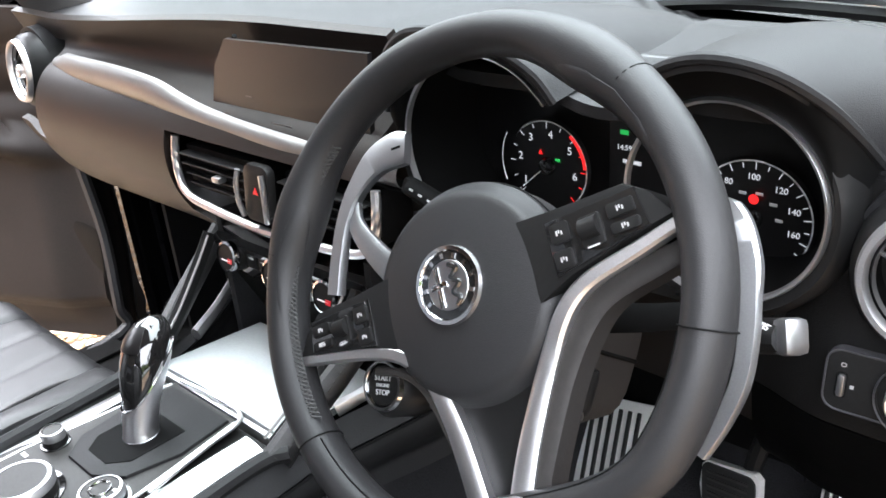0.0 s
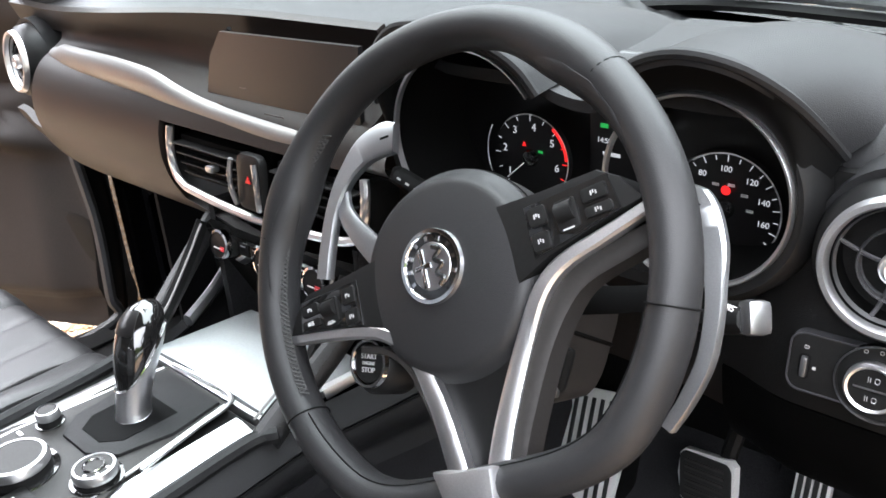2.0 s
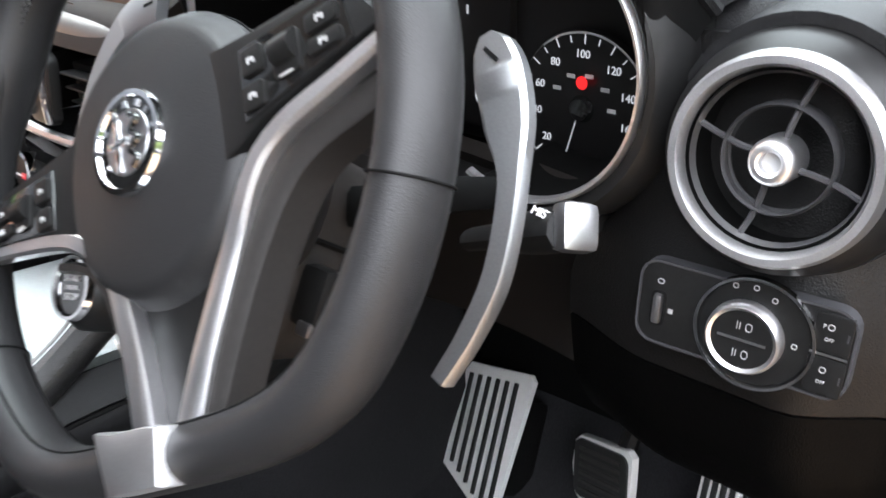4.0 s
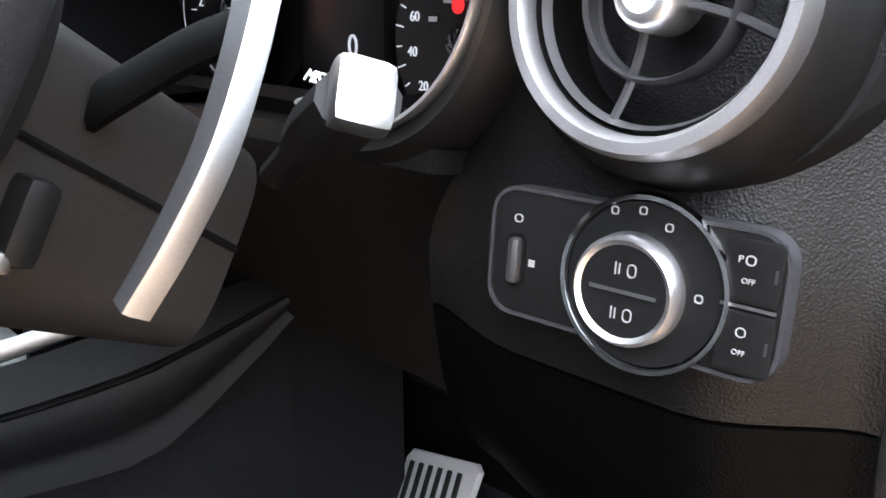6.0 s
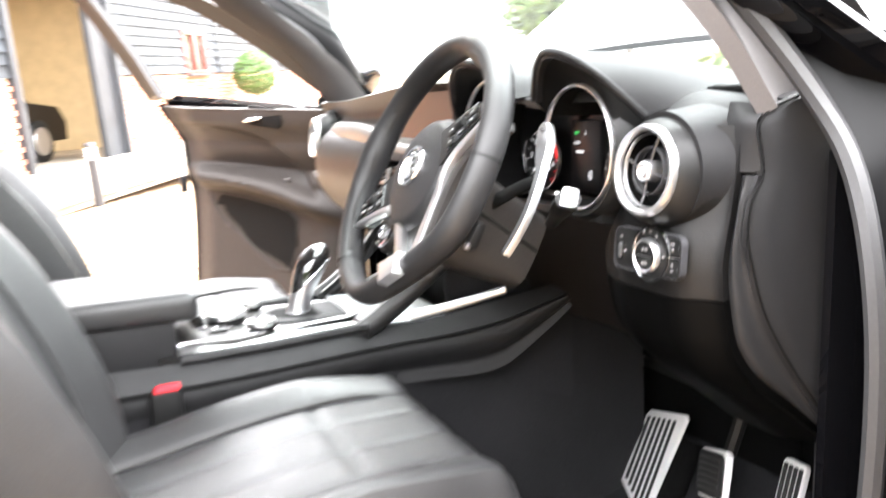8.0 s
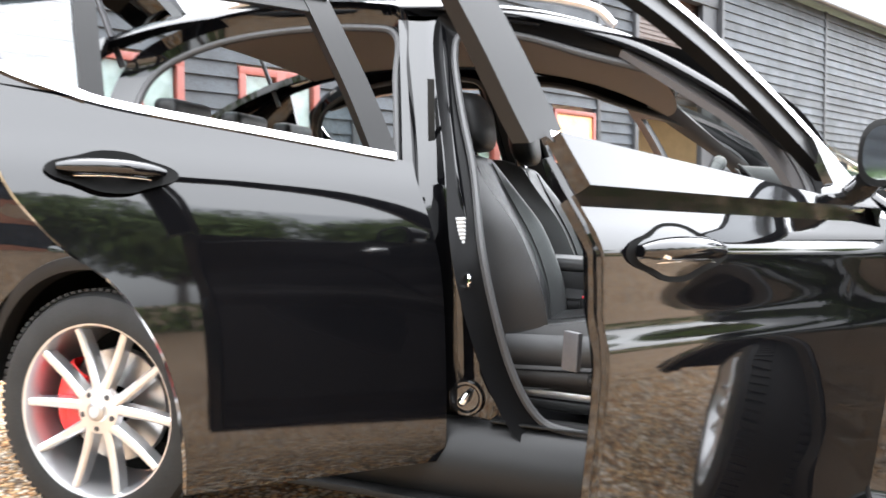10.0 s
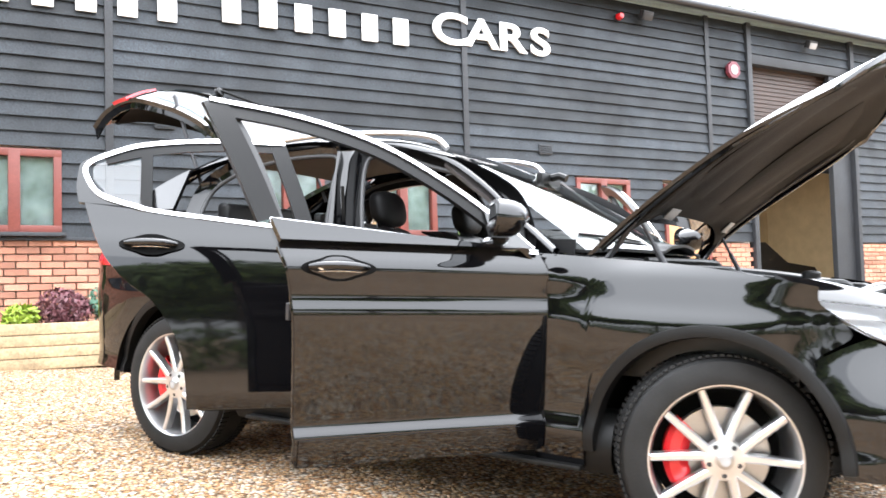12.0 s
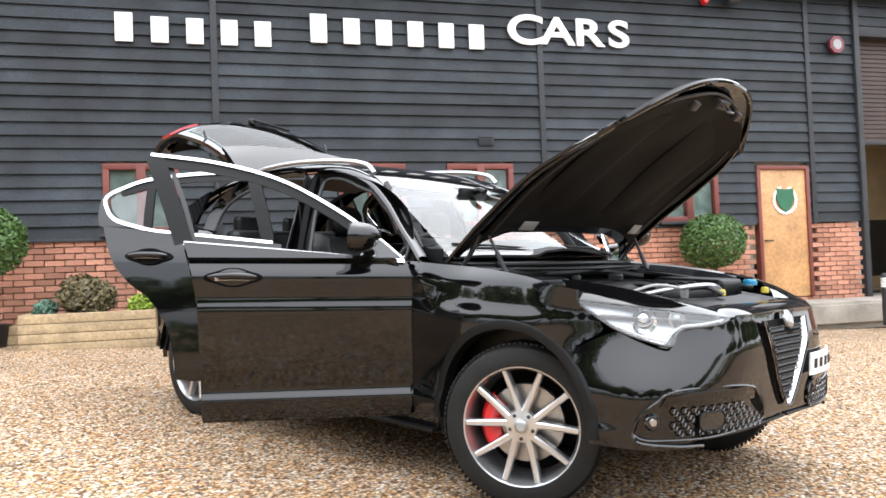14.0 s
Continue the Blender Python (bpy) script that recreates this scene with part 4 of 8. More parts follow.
def front_door(mirror):
    """A front door with card, mirror and frame, closed place; the caller swings it."""
    d = new("front_door")
    d.parent = CAR
    tagged(d, "open front door, glossy black outside with black trim inside")
    skin = shell(F_FRONT, F_REAR, .315, 1.085, 77, 18)
    part("skin", skin, PAINT, d)
    top = grid(lambda u, v: P(mix(mix(.665, -.405, u) if v < 1 else .64, mix(.64, -.43, u), v), mix(1.085, belt(mix(.64, -.43, u)), v)), 18, 4)
    part("belt_panel", thick(top, .03), PAINT, d)
    part("belt_strip", band([(.63, 1.087), (.3, 1.112), (-.1, 1.143), (-.43, 1.167)], .017, .015), CHROME, d)
    part("frame", band([(p[0], p[1] - .028) for p in WIN_F[1:]], .062, .0, .04), POST, d)
    part("frame_strip", band([(p[0], p[1]) for p in WIN_F], .016, .010), CHROME, d)
    part("rear_frame", band([(-.43, 1.167), (-.485, 1.33), (-.54, 1.48), (-.585, 1.605)], .085, .004, .035), POST, d)
    part("sash_seal", band([(-.38, 1.16), (-.425, 1.33), (-.475, 1.47), (-.52, 1.572)], .022, -.02, .02), SEAL, d)
    q = bmesh.new()
    q.faces.new([q.verts.new(P(y, z, -.008)) for y, z in ((.62, 1.09), (.44, 1.10), (.43, 1.235), (.51, 1.19))])
    part("mirror_quarter", thick(q, .02), GLOSS, d)
    rub = shell(lambda z: .665, lambda z: -.325, .315, .412, 3, 18, .006, .02)
    part("rocker_cladding", rub, PAINT, d)
    handle(-.20, 1.005, d, True)
    # mirror
    turn = Matrix.Translation((1.03, .42, 0)) @ Matrix.Rotation(radians(-24), 4, "Z") @ Matrix.Translation((-1.03, -.42, 0))
    head = moved(grid(mirror_head, 24, 16, loop_u=True), turn)
    part("housing", head, PAINT, d, "black door mirror housing")
    part("mirror_base", sweep(spline([P(.45, 1.12, -.01), P(.45, 1.13, .05), P(.42, 1.155, .10)], 6), lambda s: .045 - .015 * s, 10, flat=.6), GLOSS, d)
    part("mirror_rim", prism(rrect(.196, .132, .05), turn @ axes((1.043, .357, 1.205), (1, .06, 0), (0, 0, 1)), .006, .002), HARD, d)
    part("mirror_glass", prism(rrect(.165, .105, .042), turn @ axes((1.043, .3525, 1.205), (1, .06, 0), (0, 0, 1)), .004), MIRRORG, d, "dark door mirror glass")
    part("indicator", moved(sweep(spline([(.99, .462, 1.188), (1.06, .440, 1.195), (1.112, .388, 1.20)], 8), .006, 6), turn), CHROME, d)
    # inner card
    fz, rz = curve1([(.33, .53), (.7, .55), (1.08, .56)]), curve1([(.33, -.29), (.7, -.30), (1.1, -.37)])

    arm_z = curve1([(-.40, .905), (-.29, .898), (.025, .882), (.226, .858), (.384, .825), (.60, .76)])
    sweep_z = curve1([(-.40, 1.09), (-.30, 1.087), (-.047, 1.076), (.13, 1.05), (.24, 1.0), (.34, .92), (.40, .86), (.60, .70)])

    def card(u, v):
        z = mix(.34, 1.105 + .03 * u, v)
        y = mix(fz(z), rz(z), u)
        x = side(y, z) - .045
        d_ = .045 * smooth(.90, 1.0, z) * (1 - smooth(1.06, 1.12, z) * .4)
        arm = .055 * math.exp(-((z - arm_z(y)) / .030) ** 2) * smooth(.58, .36, y)
        scoop = -.022 * smooth(sweep_z(y) + .004, sweep_z(y) - .02, z) * smooth(arm_z(y), arm_z(y) + .03, z)
        pocket = scoop + .026 * smooth(.93, .87, z) * smooth(.36, .44, z) * smooth(.54, .42, y)
        k = smooth(-.33, -.12, y)
        return Vector((x - .012 * k + .012 * (1 - k) - (d_ + arm + pocket) * mix(.15, 1, k), y, z))
    part("door_card", thick(grid(card, 110, 190), .012), CARD, d, "black soft-touch inner door panel")
    part("door_edge", thick(grid(lambda u, v: Vector((side(F_REAR(mix(.33, 1.14, v)), mix(.33, 1.14, v)) - .004 - .045 * u, mix(F_REAR(mix(.33, 1.14, v)) + .003, rz(mix(.33, 1.14, v)), u * .8), mix(.33, 1.14, v))), 4, 18), .01), PAINT, d)
    def on_card(y, z, out):
        zt = lambda u: 1.105 + .03 * u
        u = (fz(z) - y) / (fz(z) - rz(z))
        q = card(u, (z - .34) / (zt(u) - .34))
        return q - Vector((out, 0, 0))
    part("arm_trim", sweep([on_card(y, arm_z(y) - .022, .002) for y in (-.28 + .7 * i / 16 for i in range(17))], .0045, 6), HARD, d)
    part("sweep_trim", sweep([on_card(y, sweep_z(y) - .002, .003) for y in (-.29 + .68 * i / 20 for i in range(21))], .004, 6), SATIN, d, "thin satin accent line")
    part("pad_seam", sweep([on_card(y, z, .001) for y, z in ((-.30, 1.105), (-.05, 1.10), (.10, 1.082), (.20, 1.088), (.28, 1.108), (.36, 1.10), (.44, 1.06))], .003, 6), DEEP, d)
    # raised dark pad painted as the shaded hollow behind the pull
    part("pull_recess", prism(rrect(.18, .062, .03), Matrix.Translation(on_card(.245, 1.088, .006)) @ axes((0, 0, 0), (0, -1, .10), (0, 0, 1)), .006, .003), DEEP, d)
    part("pull_handle", sweep(spline([on_card(.15, 1.078, .016), on_card(.19, 1.080, .022), on_card(.24, 1.084, .016)], 10), lambda s: .013 - .007 * abs(2 * s - 1), 8, flat=.7), CHROME, d, "chrome inner door pull")
    # no hollow is modelled: a black sheet paints the pocket's inner shade
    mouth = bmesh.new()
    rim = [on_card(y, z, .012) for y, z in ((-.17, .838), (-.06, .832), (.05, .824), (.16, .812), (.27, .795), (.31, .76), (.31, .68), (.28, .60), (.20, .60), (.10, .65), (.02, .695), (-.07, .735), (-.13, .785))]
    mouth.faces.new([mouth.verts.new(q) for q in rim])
    part("pocket_mouth", thick(mouth, .004), DEEP, d, "flat dark sheet for the shade in the door pocket", smooth=0)
    part("pocket_rim", sweep(rim + rim[:1], .005, 6), CARD, d)
    part("speaker", lathe([(0, .004), (.07, .004), (.085, 0)], Matrix.Translation(on_card(.50, .55, .004)) @ axes((0, 0, 0), (0, -1, 0), (0, 0, 1)), 24), HARD, d)
    sw_at = on_card(.22, arm_z(.22) + .022, -.016)
    part("window_switch", box(sw_at, (.040, .14, .012), .004, None), GLOSS, d)
    part("switch_caps", join(*[box(sw_at + Vector((0, -.04 + .04 * k, .009)), (.018, .022, .008), .003) for k in range(3)]), SATIN, d)
    part("front_edge", thick(grid(lambda u, v: Vector((side(F_FRONT(mix(.33, 1.08, v)), mix(.33, 1.08, v)) - .004 - .10 * u, F_FRONT(mix(.33, 1.08, v)) - .004 - .11 * u * u, mix(.33, 1.08, v))), 3, 16), .01), HARD, d)
    part("latch", box((.84, F_REAR(.85) + .004, .85), (.03, .012, .06), .004), STEELD, d)
    return d


def mirror_head(u, v):
    a = 2 * math.pi * u
    s = mix(0, 1, v)
    y = mix(.355, .48, s)
    k = (1 - s ** 3) ** .5 if s < 1 else 0
    return Vector((1.045 - .02 * s + .104 * k * math.cos(a), y + .01 * math.sin(a), 1.205 - .008 * s + .072 * k * math.sin(a) * (1 + .1 * math.cos(a))))


door_r = front_door(False)
door_r.matrix_local = swing(HINGE_F, OPEN_F)
door_l = front_door(True)
door_l.matrix_local = MIRROR @ Matrix.Translation((0, 0, .03)) @ swing(HINGE_F, radians(65))


def rear_door(opened):
    d = new("rear_door")
    d.parent = CAR
    tagged(d, "open rear door, glossy black" if opened else "closed rear door, glossy black")
    f = lambda z: F_REAR(z) - .008

    def skin(u, v):
        z = mix(.365, belt(-1.0), v)
        a, b = f(min(z, 1.165)), R_REAR(z)
        y = mix(a, b, u)
        zz = mix(.365, belt(y), v)
        return Vector((plan_w(y) * rear_s(zz), y, zz))
    part("skin", thick(grid(skin, 24, 60), .03), PAINT, d)
    part("belt_strip", band([(-.49, 1.172), (-.85, 1.205), (-1.15, 1.232), (-1.27, 1.25)], .017, .008), CHROME, d)
    part("frame_strip", band(WIN_R, .020, .010), CHROME, d)
    part("frame", band([(-.62, 1.578), (-.95, 1.567), (-1.22, 1.527), (-1.42, 1.47)], .05, 0, .04), POST, d)
    part("front_frame", band([(-.52, 1.18), (-.565, 1.34), (-.61, 1.48), (-.645, 1.60)], .075, .002, .04), POST, d)
    part("divider", band([(-1.235, 1.245), (-1.24, 1.38), (-1.245, 1.53)], .05, .0, .03), POST, d)
    q = bmesh.new()
    q.faces.new([q.verts.new(P(y, z, -.01)) for y, z in ((-1.25, 1.25), (-1.25, 1.53), (-1.385, 1.485), (-1.475, 1.43), (-1.465, 1.37), (-1.40, 1.297))])
    part("quarter_light", q, PANEQ, d, "fixed glass quarter light", smooth=0)
    inner = spline([(y, z, 0) for y, z in WIN_R[3:]], 16)
    outer = spline([(-1.425, 1.505, 0), (-1.516, 1.450, 0), (-1.530, 1.39, 0), (-1.530, 1.325, 0), (-1.515, 1.262, 0)], 16)
    part("corner_panel", thick(grid(lambda u, v: P(*mix(inner[round(u * 16)], outer[round(u * 16)], v).xy, .001), 16, 3), .02), PAINT, d)
    part("bottom_seal", sweep([Vector((.86, mix(-.38, -1.0, t), .362)) for t in (0, .5, 1)], .010, 8), SEAL, d)
    handle(-1.20, 1.085, d, False)
    part("door_card", thick(grid(lambda u, v: Vector((side(-.8, mix(.34, 1.17, v)) - .07 - .05 * math.exp(-((mix(.34, 1.17, v) - .85) / .06) ** 2), mix(f(mix(.34, 1.1, v)) - .05, R_REAR(mix(.34, 1.17, v)) + .05, u), mix(.34, 1.17, v))), 14, 24), .012), SOFT, d)
    return d


rdoor_r = rear_door(True)
rdoor_r.matrix_local = swing(HINGE_R, OPEN_R)
rdoor_l = rear_door(False)
rdoor_l.matrix_local = MIRROR


# ---- fixed bodywork, built on the right and mirrored ----
def both(name, make, material, label=""):
    """A part on each flank."""
    a = part(name, make(), material, CAR, label)
    b = new(name, a.data)
    b.parent, b.matrix_local = CAR, MIRROR
    if label:
        tagged(b, label)
    return a


ARCH = .462
AX, RX = 1.409, -1.409
FA = 1.354    # middle of the front wheel arch


def arch(y, cy, r=ARCH, cz=.365):
    d = abs(y - cy)
    return cz + math.sqrt(r * r - d * d) if d < r else 0


bonnet_line = curve1([(.70, 1.085), (.86, 1.075), (1.2, 1.055), (1.6, 1.005), (1.9, .945), (2.1, .895), (2.26, .86)])


wing_front = curve1([(.68, 1.70), (.734, 1.695), (.83, 1.80), (.88, 1.765), (.945, 1.70), (1.05, 1.70)])


def fender(u, v):
    y = mix(.695, 1.70, u)
    lo = max(arch(y, FA), .26 if y < 1.0 else .44)
    if u > .6:
        z = mix(lo, bonnet_line(y), v)
        return P(y + (wing_front(z) - 1.70) * smooth(.75, 1, u), z)
    if y < .705:
        y = F_FRONT(mix(lo, bonnet_line(y), v)) + .008
    z = mix(lo, bonnet_line(y), v)
    return P(y, z)


both("front_wing", lambda: thick(grid(fender, 44, 22), .02), PAINT, "glossy black front wing")


def quarter(u, v):
    y = mix(R_REAR(.9), -2.30, u)
    top = belt(max(y, -1.7)) + .02 * smooth(-1.7, -2.2, y)
    lo = max(arch(y, RX), .40)
    z = mix(lo, top, v)
    if u < .001:
        y = R_REAR(max(.86, z)) - .008
    return P(y, z)


both("rear_quarter", lambda: thick(grid(quarter, 34, 20), .02), PAINT, "glossy black rear quarter panel")


def arch_lip(cy, a0, a1):
    bm = bmesh.new()
    rows = []
    for i in range(41):
        an = radians(mix(a0, a1, i / 40))
        row = []
        for r, o in ((ARCH - .035, -.05), (ARCH - .03, .008), (ARCH - .012, .012), (ARCH + .010, .008), (ARCH + .017, -.01)):
            y, z = cy + r * math.cos(an), .365 + r * math.sin(an)
            row.append(bm.verts.new(P(y, max(z, .20), o)))
        rows.append(row)
    for a, b in zip(rows, rows[1:]):
        for j in range(4):
            bm.faces.new((a[j], a[j + 1], b[j + 1], b[j]))
    return bm


both("wheel_arch_trim", lambda: arch_lip(FA, 2, 184), CLAD, "dark grey plastic wheel arch trim")
both("wheel_arch_trim", lambda: arch_lip(RX, -4, 176), CLAD, "dark grey plastic wheel arch trim")
for cy in (FA, RX):
    both("arch_liner", lambda: grid(lambda u, v: Vector((mix(.90, .45, v), cy + (ARCH + .01) * math.cos(radians(mix(4, 176, u))), .365 + (ARCH + .01) * math.sin(radians(mix(4, 176, u))))), 24, 3), DEEP)
    both("arch_wall", lambda: grid(lambda u, v: Vector((.46, cy + (ARCH + .02) * (2 * u - 1), mix(.36, .86, v))), 2, 2), DEEP)


def sill(u, v):
    z = (.215, .24, .30, .36, .42, .455, .47, .47, .44)[min(8, int(v * 8 + .001))]
    x = (.70, .845, .885, .885, .865, .835, .80, .70, .68)[min(8, int(v * 8 + .001))]
    return Vector((x, mix(.985, -.99, u), z))


both("sill", lambda: grid(sill, 30, 8), HARD, "black sill below the doors")
both("sill_plate", lambda: box((.79, .15, .476), (.075, .72, .006), .002), HARD, "black ribbed sill plate")
both("side_step_blade", lambda: box((.885, .0, .262), (.07, 1.75, .02), .008), CLAD)


# pillars and roof
roof_z = curve1([(-2.15, 1.21), (-1.95, 1.365), (-1.6, 1.525), (-1.35, 1.590), (-1.0, 1.63), (-.62, 1.640), (-.28, 1.607), (.03, 1.530), (.30, 1.390), (.52, 1.230), (.72, 1.09)])


def cant(u, v):
    """Outer strip between the door aperture and the roof or glass."""
    y = mix(.72, -2.12, u)
    z = roof_z(y)
    edge = P(y, z, .0)
    w = mix(.075, .10, smooth(.4, -.4, y)) + .06 * smooth(-1.4, -2.0, y)
    inn = Vector((side(y, z) - w, y, z + .028 * smooth(.5, -.2, y) + .012))
    mid = (edge + inn) / 2 + Vector((.026, 0, .028))
    return mix(mix(edge, mid, v), mix(mid, inn, v), v)


both("cant_rail", lambda: thick(grid(cant, 60, 10), .03), PAINT, "glossy black roof side rail and screen pillar")


def roof_half(y):
    w = mix(.075, .10, smooth(.4, -.4, y)) + .06 * smooth(-1.4, -2.0, y)
    return side(y, roof_z(y)) - w, roof_z(y) + .028 * smooth(.5, -.2, y) + .012


def roof(u, v):
    y = mix(.14 + .05 * (1 - (2 * v - 1) ** 2), -1.42, u)
    x, z = roof_half(y)
    s = 2 * v - 1
    return Vector((x * s, y, z + .012 * (1 - s * s)))


part("roof_skin", thick(grid(roof, 24, 20), .02), PAINT, CAR, "glossy black roof")
part("roof_lining", grid(lambda u, v: roof(u, v) - Vector((0, 0, .055)), 16, 12), LINER, CAR, "beige-grey roof lining")
both("roof_rail", lambda: sweep(spline([(.55, .02, 1.585), (.556, -.06, 1.640), (.555, -.3, 1.675), (.55, -.75, 1.69), (.54, -1.15, 1.665), (.535, -1.3, 1.615)], 30), .016, 8, flat=.9), SATIN, "satin silver roof rail")


post_x = curve1([(.42, .795), (.60, .802), (.85, .806), (1.0, .803), (1.1, .787), (1.3, .705), (1.6, .562)])


def b_pillar(u, v):
    z = mix(.42, 1.60, v)
    w = mix(.085, .05, smooth(.45, 1.6, z)) + .10 * smooth(.62, .42, z)
    y = mix(F_REAR(min(z, 1.165)) - .085 * 1 + .06 - .28 * max(0, z - 1.165), 0, 0) + mix(w + .035, -w, u)
    return Vector((post_x(z) - .012 * math.cos((u - .5) * 5), y, z))


both("b_pillar", lambda: thick(grid(b_pillar, 8, 26), .035), PAINT, "glossy black door pillar between front and rear doors")
both("b_pillar_trim", lambda: thick(grid(lambda u, v: b_pillar(u, v) + Vector((-.05, 0, 0)), 8, 26), .012), HARDG, "dark grey inner pillar trim")
both("striker", lambda: join(box((.835, -.300, .85), (.012, .03, .07), .004), sweep(spline([(.838, -.295, .87), (.868, -.28, .865), (.868, -.28, .84), (.838, -.295, .835)], 12), .006, 8)), CHROME, "bright metal door striker")
both("pillar_grommet", lambda: lathe([(0, -.006), (.034, -.004), (.040, .004), (.046, .004), (.050, -.004)], axes((.812, -.283, .527), (0, 1, 0), (0, 0, 1)), 28), GLOSS, "round black grommet on the pillar")
both("pillar_bolt", lambda: sweep(spline([(.812, -.295, .512), (.828, -.288, .522), (.826, -.276, .545)], 8), lambda t: .014 - .006 * abs(2 * t - 1), 10), CHROME)
both("door_hinge", lambda: box((.80, .70, .95), (.05, .05, .05), .008), PAINT)
both("door_hinge", lambda: box((.80, .70, .58), (.05, .05, .05), .008), PAINT)
both("cable_bellows", lambda: sweep([(.824, -.314 - .0005 * i, .905 + .0052 * i) for i in range(23)], lambda t: .0125 + .0025 * (round(t * 22) % 2), 10), GREY, "grey ribbed cable sleeve")
both("rear_door_hinge", lambda: box((.815, -.39, .60), (.03, .03, .05), .006), SATIN)

# rubber seals round the door apertures
F_APER = [(.540, .53), (.556, .69), (.550, .85), (.546, .97), (.550, 1.07), (.543, 1.14), (.500, 1.225), (.440, 1.300), (.34, 1.362), (.16, 1.440), (-.05, 1.497), (-.25, 1.555), (-.42, 1.565), (-.44, 1.50), (-.385, 1.33), (-.315, 1.15), (-.262, .95), (-.215, .78), (-.16, .62), (-.09, .507), (.0, .472), (.3, .460), (.53, .480)]
R_APER = [(-.53, .60), (-.50, .9), (-.53, 1.12), (-.60, 1.40), (-.64, 1.555), (-.75, 1.585), (-1.0, 1.575), (-1.25, 1.525), (-1.42, 1.43), (-1.46, 1.30), (-1.42, 1.1), (-1.35, .95), (-1.18, .78), (-1.02, .62), (-.95, .50), (-.8, .482), (-.6, .50)]


def seal(pts, inset=-.075, r=.0115):
    line = spline([P(y, max(z, .2), inset) for y, z in pts + pts[:1]], 110)[:-1]
    return sweep(line, r, 8, closed=True, up=(1, 0, 0))


both("front_door_seal", lambda: seal(F_APER), SEAL, "black rubber door seal")
both("rear_door_seal", lambda: seal(R_APER), SEAL, "black rubber door seal")


def aperture_flange(pts, o0, o1):
    """Painted return between the outer flank and the seal."""
    a = spline([P(y, max(z, .2), o0) for y, z in pts + pts[:1]], 110)
    cy = sum(p[0] for p in pts) / len(pts)
    cz = sum(p[1] for p in pts) / len(pts)
    bm = bmesh.new()
    rows = []
    for q in a[:-1]:
        out = Vector((0, q.y - cy, q.z - cz)).normalized()
        r1, r2 = q + out * .045, q + out * .075
        rows.append([bm.verts.new(v) for v in (q, Vector((r1.x + .01, r1.y, r1.z)), Vector((r2.x + .045, r2.y, r2.z)))])
    for i in range(len(rows)):
        p, n = rows[i], rows[(i + 1) % len(rows)]
        for j in range(2):
            bm.faces.new((p[j], p[j + 1], n[j + 1], n[j]))
    return bm


both("front_aperture", lambda: aperture_flange(F_APER, -.082, 0), JAMB)
both("rear_aperture", lambda: aperture_flange(R_APER, -.082, 0), PAINT)
both("hinge_pillar", lambda: thick(grid(lambda u, v: Vector((.770 + .02 * u, mix(.572, .735, u), mix(.45, 1.09, v))), 4, 12), .012), PAINT, "black painted hinge pillar")
both("pillar_return", lambda: thick(grid(lambda u, v: Vector((mix(.66, .885, u), .742, mix(.42, 1.08, v))), 3, 8), .01), DEEP)
both("a_pillar_post", lambda: thick(grid(lambda u, v: Vector((mix(.86, .74, u), .68 - .05 * u, mix(.30, 1.07, v))), 3, 10), .01), PAINT)

# windscreen and cowl

def screen(u, v):
    s = 2 * v - 1
    y0, z0, x0 = .985 - .18 * s * s, 1.105, .735
    xh, zh = roof_half(.15)
    y1, z1, x1 = .185 - .055 * s * s, zh + .018 * (1 - s * s), xh + .004
    return Vector((mix(x0, x1, u) * s, mix(y0, y1, u), mix(z0, z1, u) + .02 * math.sin(math.pi * u)))


ws = part("windscreen", grid(screen, 16, 20), PANEW, CAR, "clear raked windscreen")
ws.visible_shadow = False
part("windscreen_band", thick(grid(lambda u, v: mix(screen(0, v), screen(.06, v), u) + Vector((0, 0, .002)), 2, 20), .003), GLOSS, CAR)
part("cowl", thick(grid(lambda u, v: Vector(((2 * v - 1) * .74, mix(.86, 1.03, u) - .16 * (2 * v - 1) ** 2, 1.095 - .02 * u)), 6, 16), .02), CLAD, CAR, "black plastic scuttle panel")
for x0 in (-.55, .05):
    part("wiper", join(sweep(spline([(x0, .93, 1.115), (x0 + .25, .885, 1.145), (x0 + .52, .80, 1.155)], 12), .008, 6), sweep(spline([(x0 + .1, .88, 1.152), (x0 + .35, .85, 1.165), (x0 + .6, .74, 1.175)], 12), .006, 5)), HARD, CAR)
mirror_in = part("rear_view_mirror", box((0, .30, 1.475), (.24, .035, .075), .02), HARD, CAR, "black interior rear-view mirror")
part("mirror_face", box((0, .281, 1.475), (.22, .004, .06), .002), CHROME, mirror_in)
part("mirror_stem", sweep([Vector((0, .30, 1.49)), Vector((0, .36, 1.50)), Vector((0, .40, 1.485))], .02, 8), HARD, mirror_in)
trim_front = spline([(.730, .575, 1.122), (.716, .500, 1.226), (.695, .413, 1.300), (.64, .25, 1.42), (.575, .11, 1.525)], 24)
trim_rear = spline([(.750, .524, 1.118), (.738, .450, 1.223), (.712, .368, 1.305), (.67, .195, 1.415), (.62, .05, 1.505)], 24)
both("a_pillar_trim", lambda: thick(grid(lambda u, v: mix(trim_front[1 + round(v * 23)], trim_rear[1 + round(v * 23)], mix(-.45, 1, u)) + Vector((-.014 * math.sin(math.pi * u), 0, 0)), 8, 23), .02), PILLAR, "grey inner screen pillar trim")


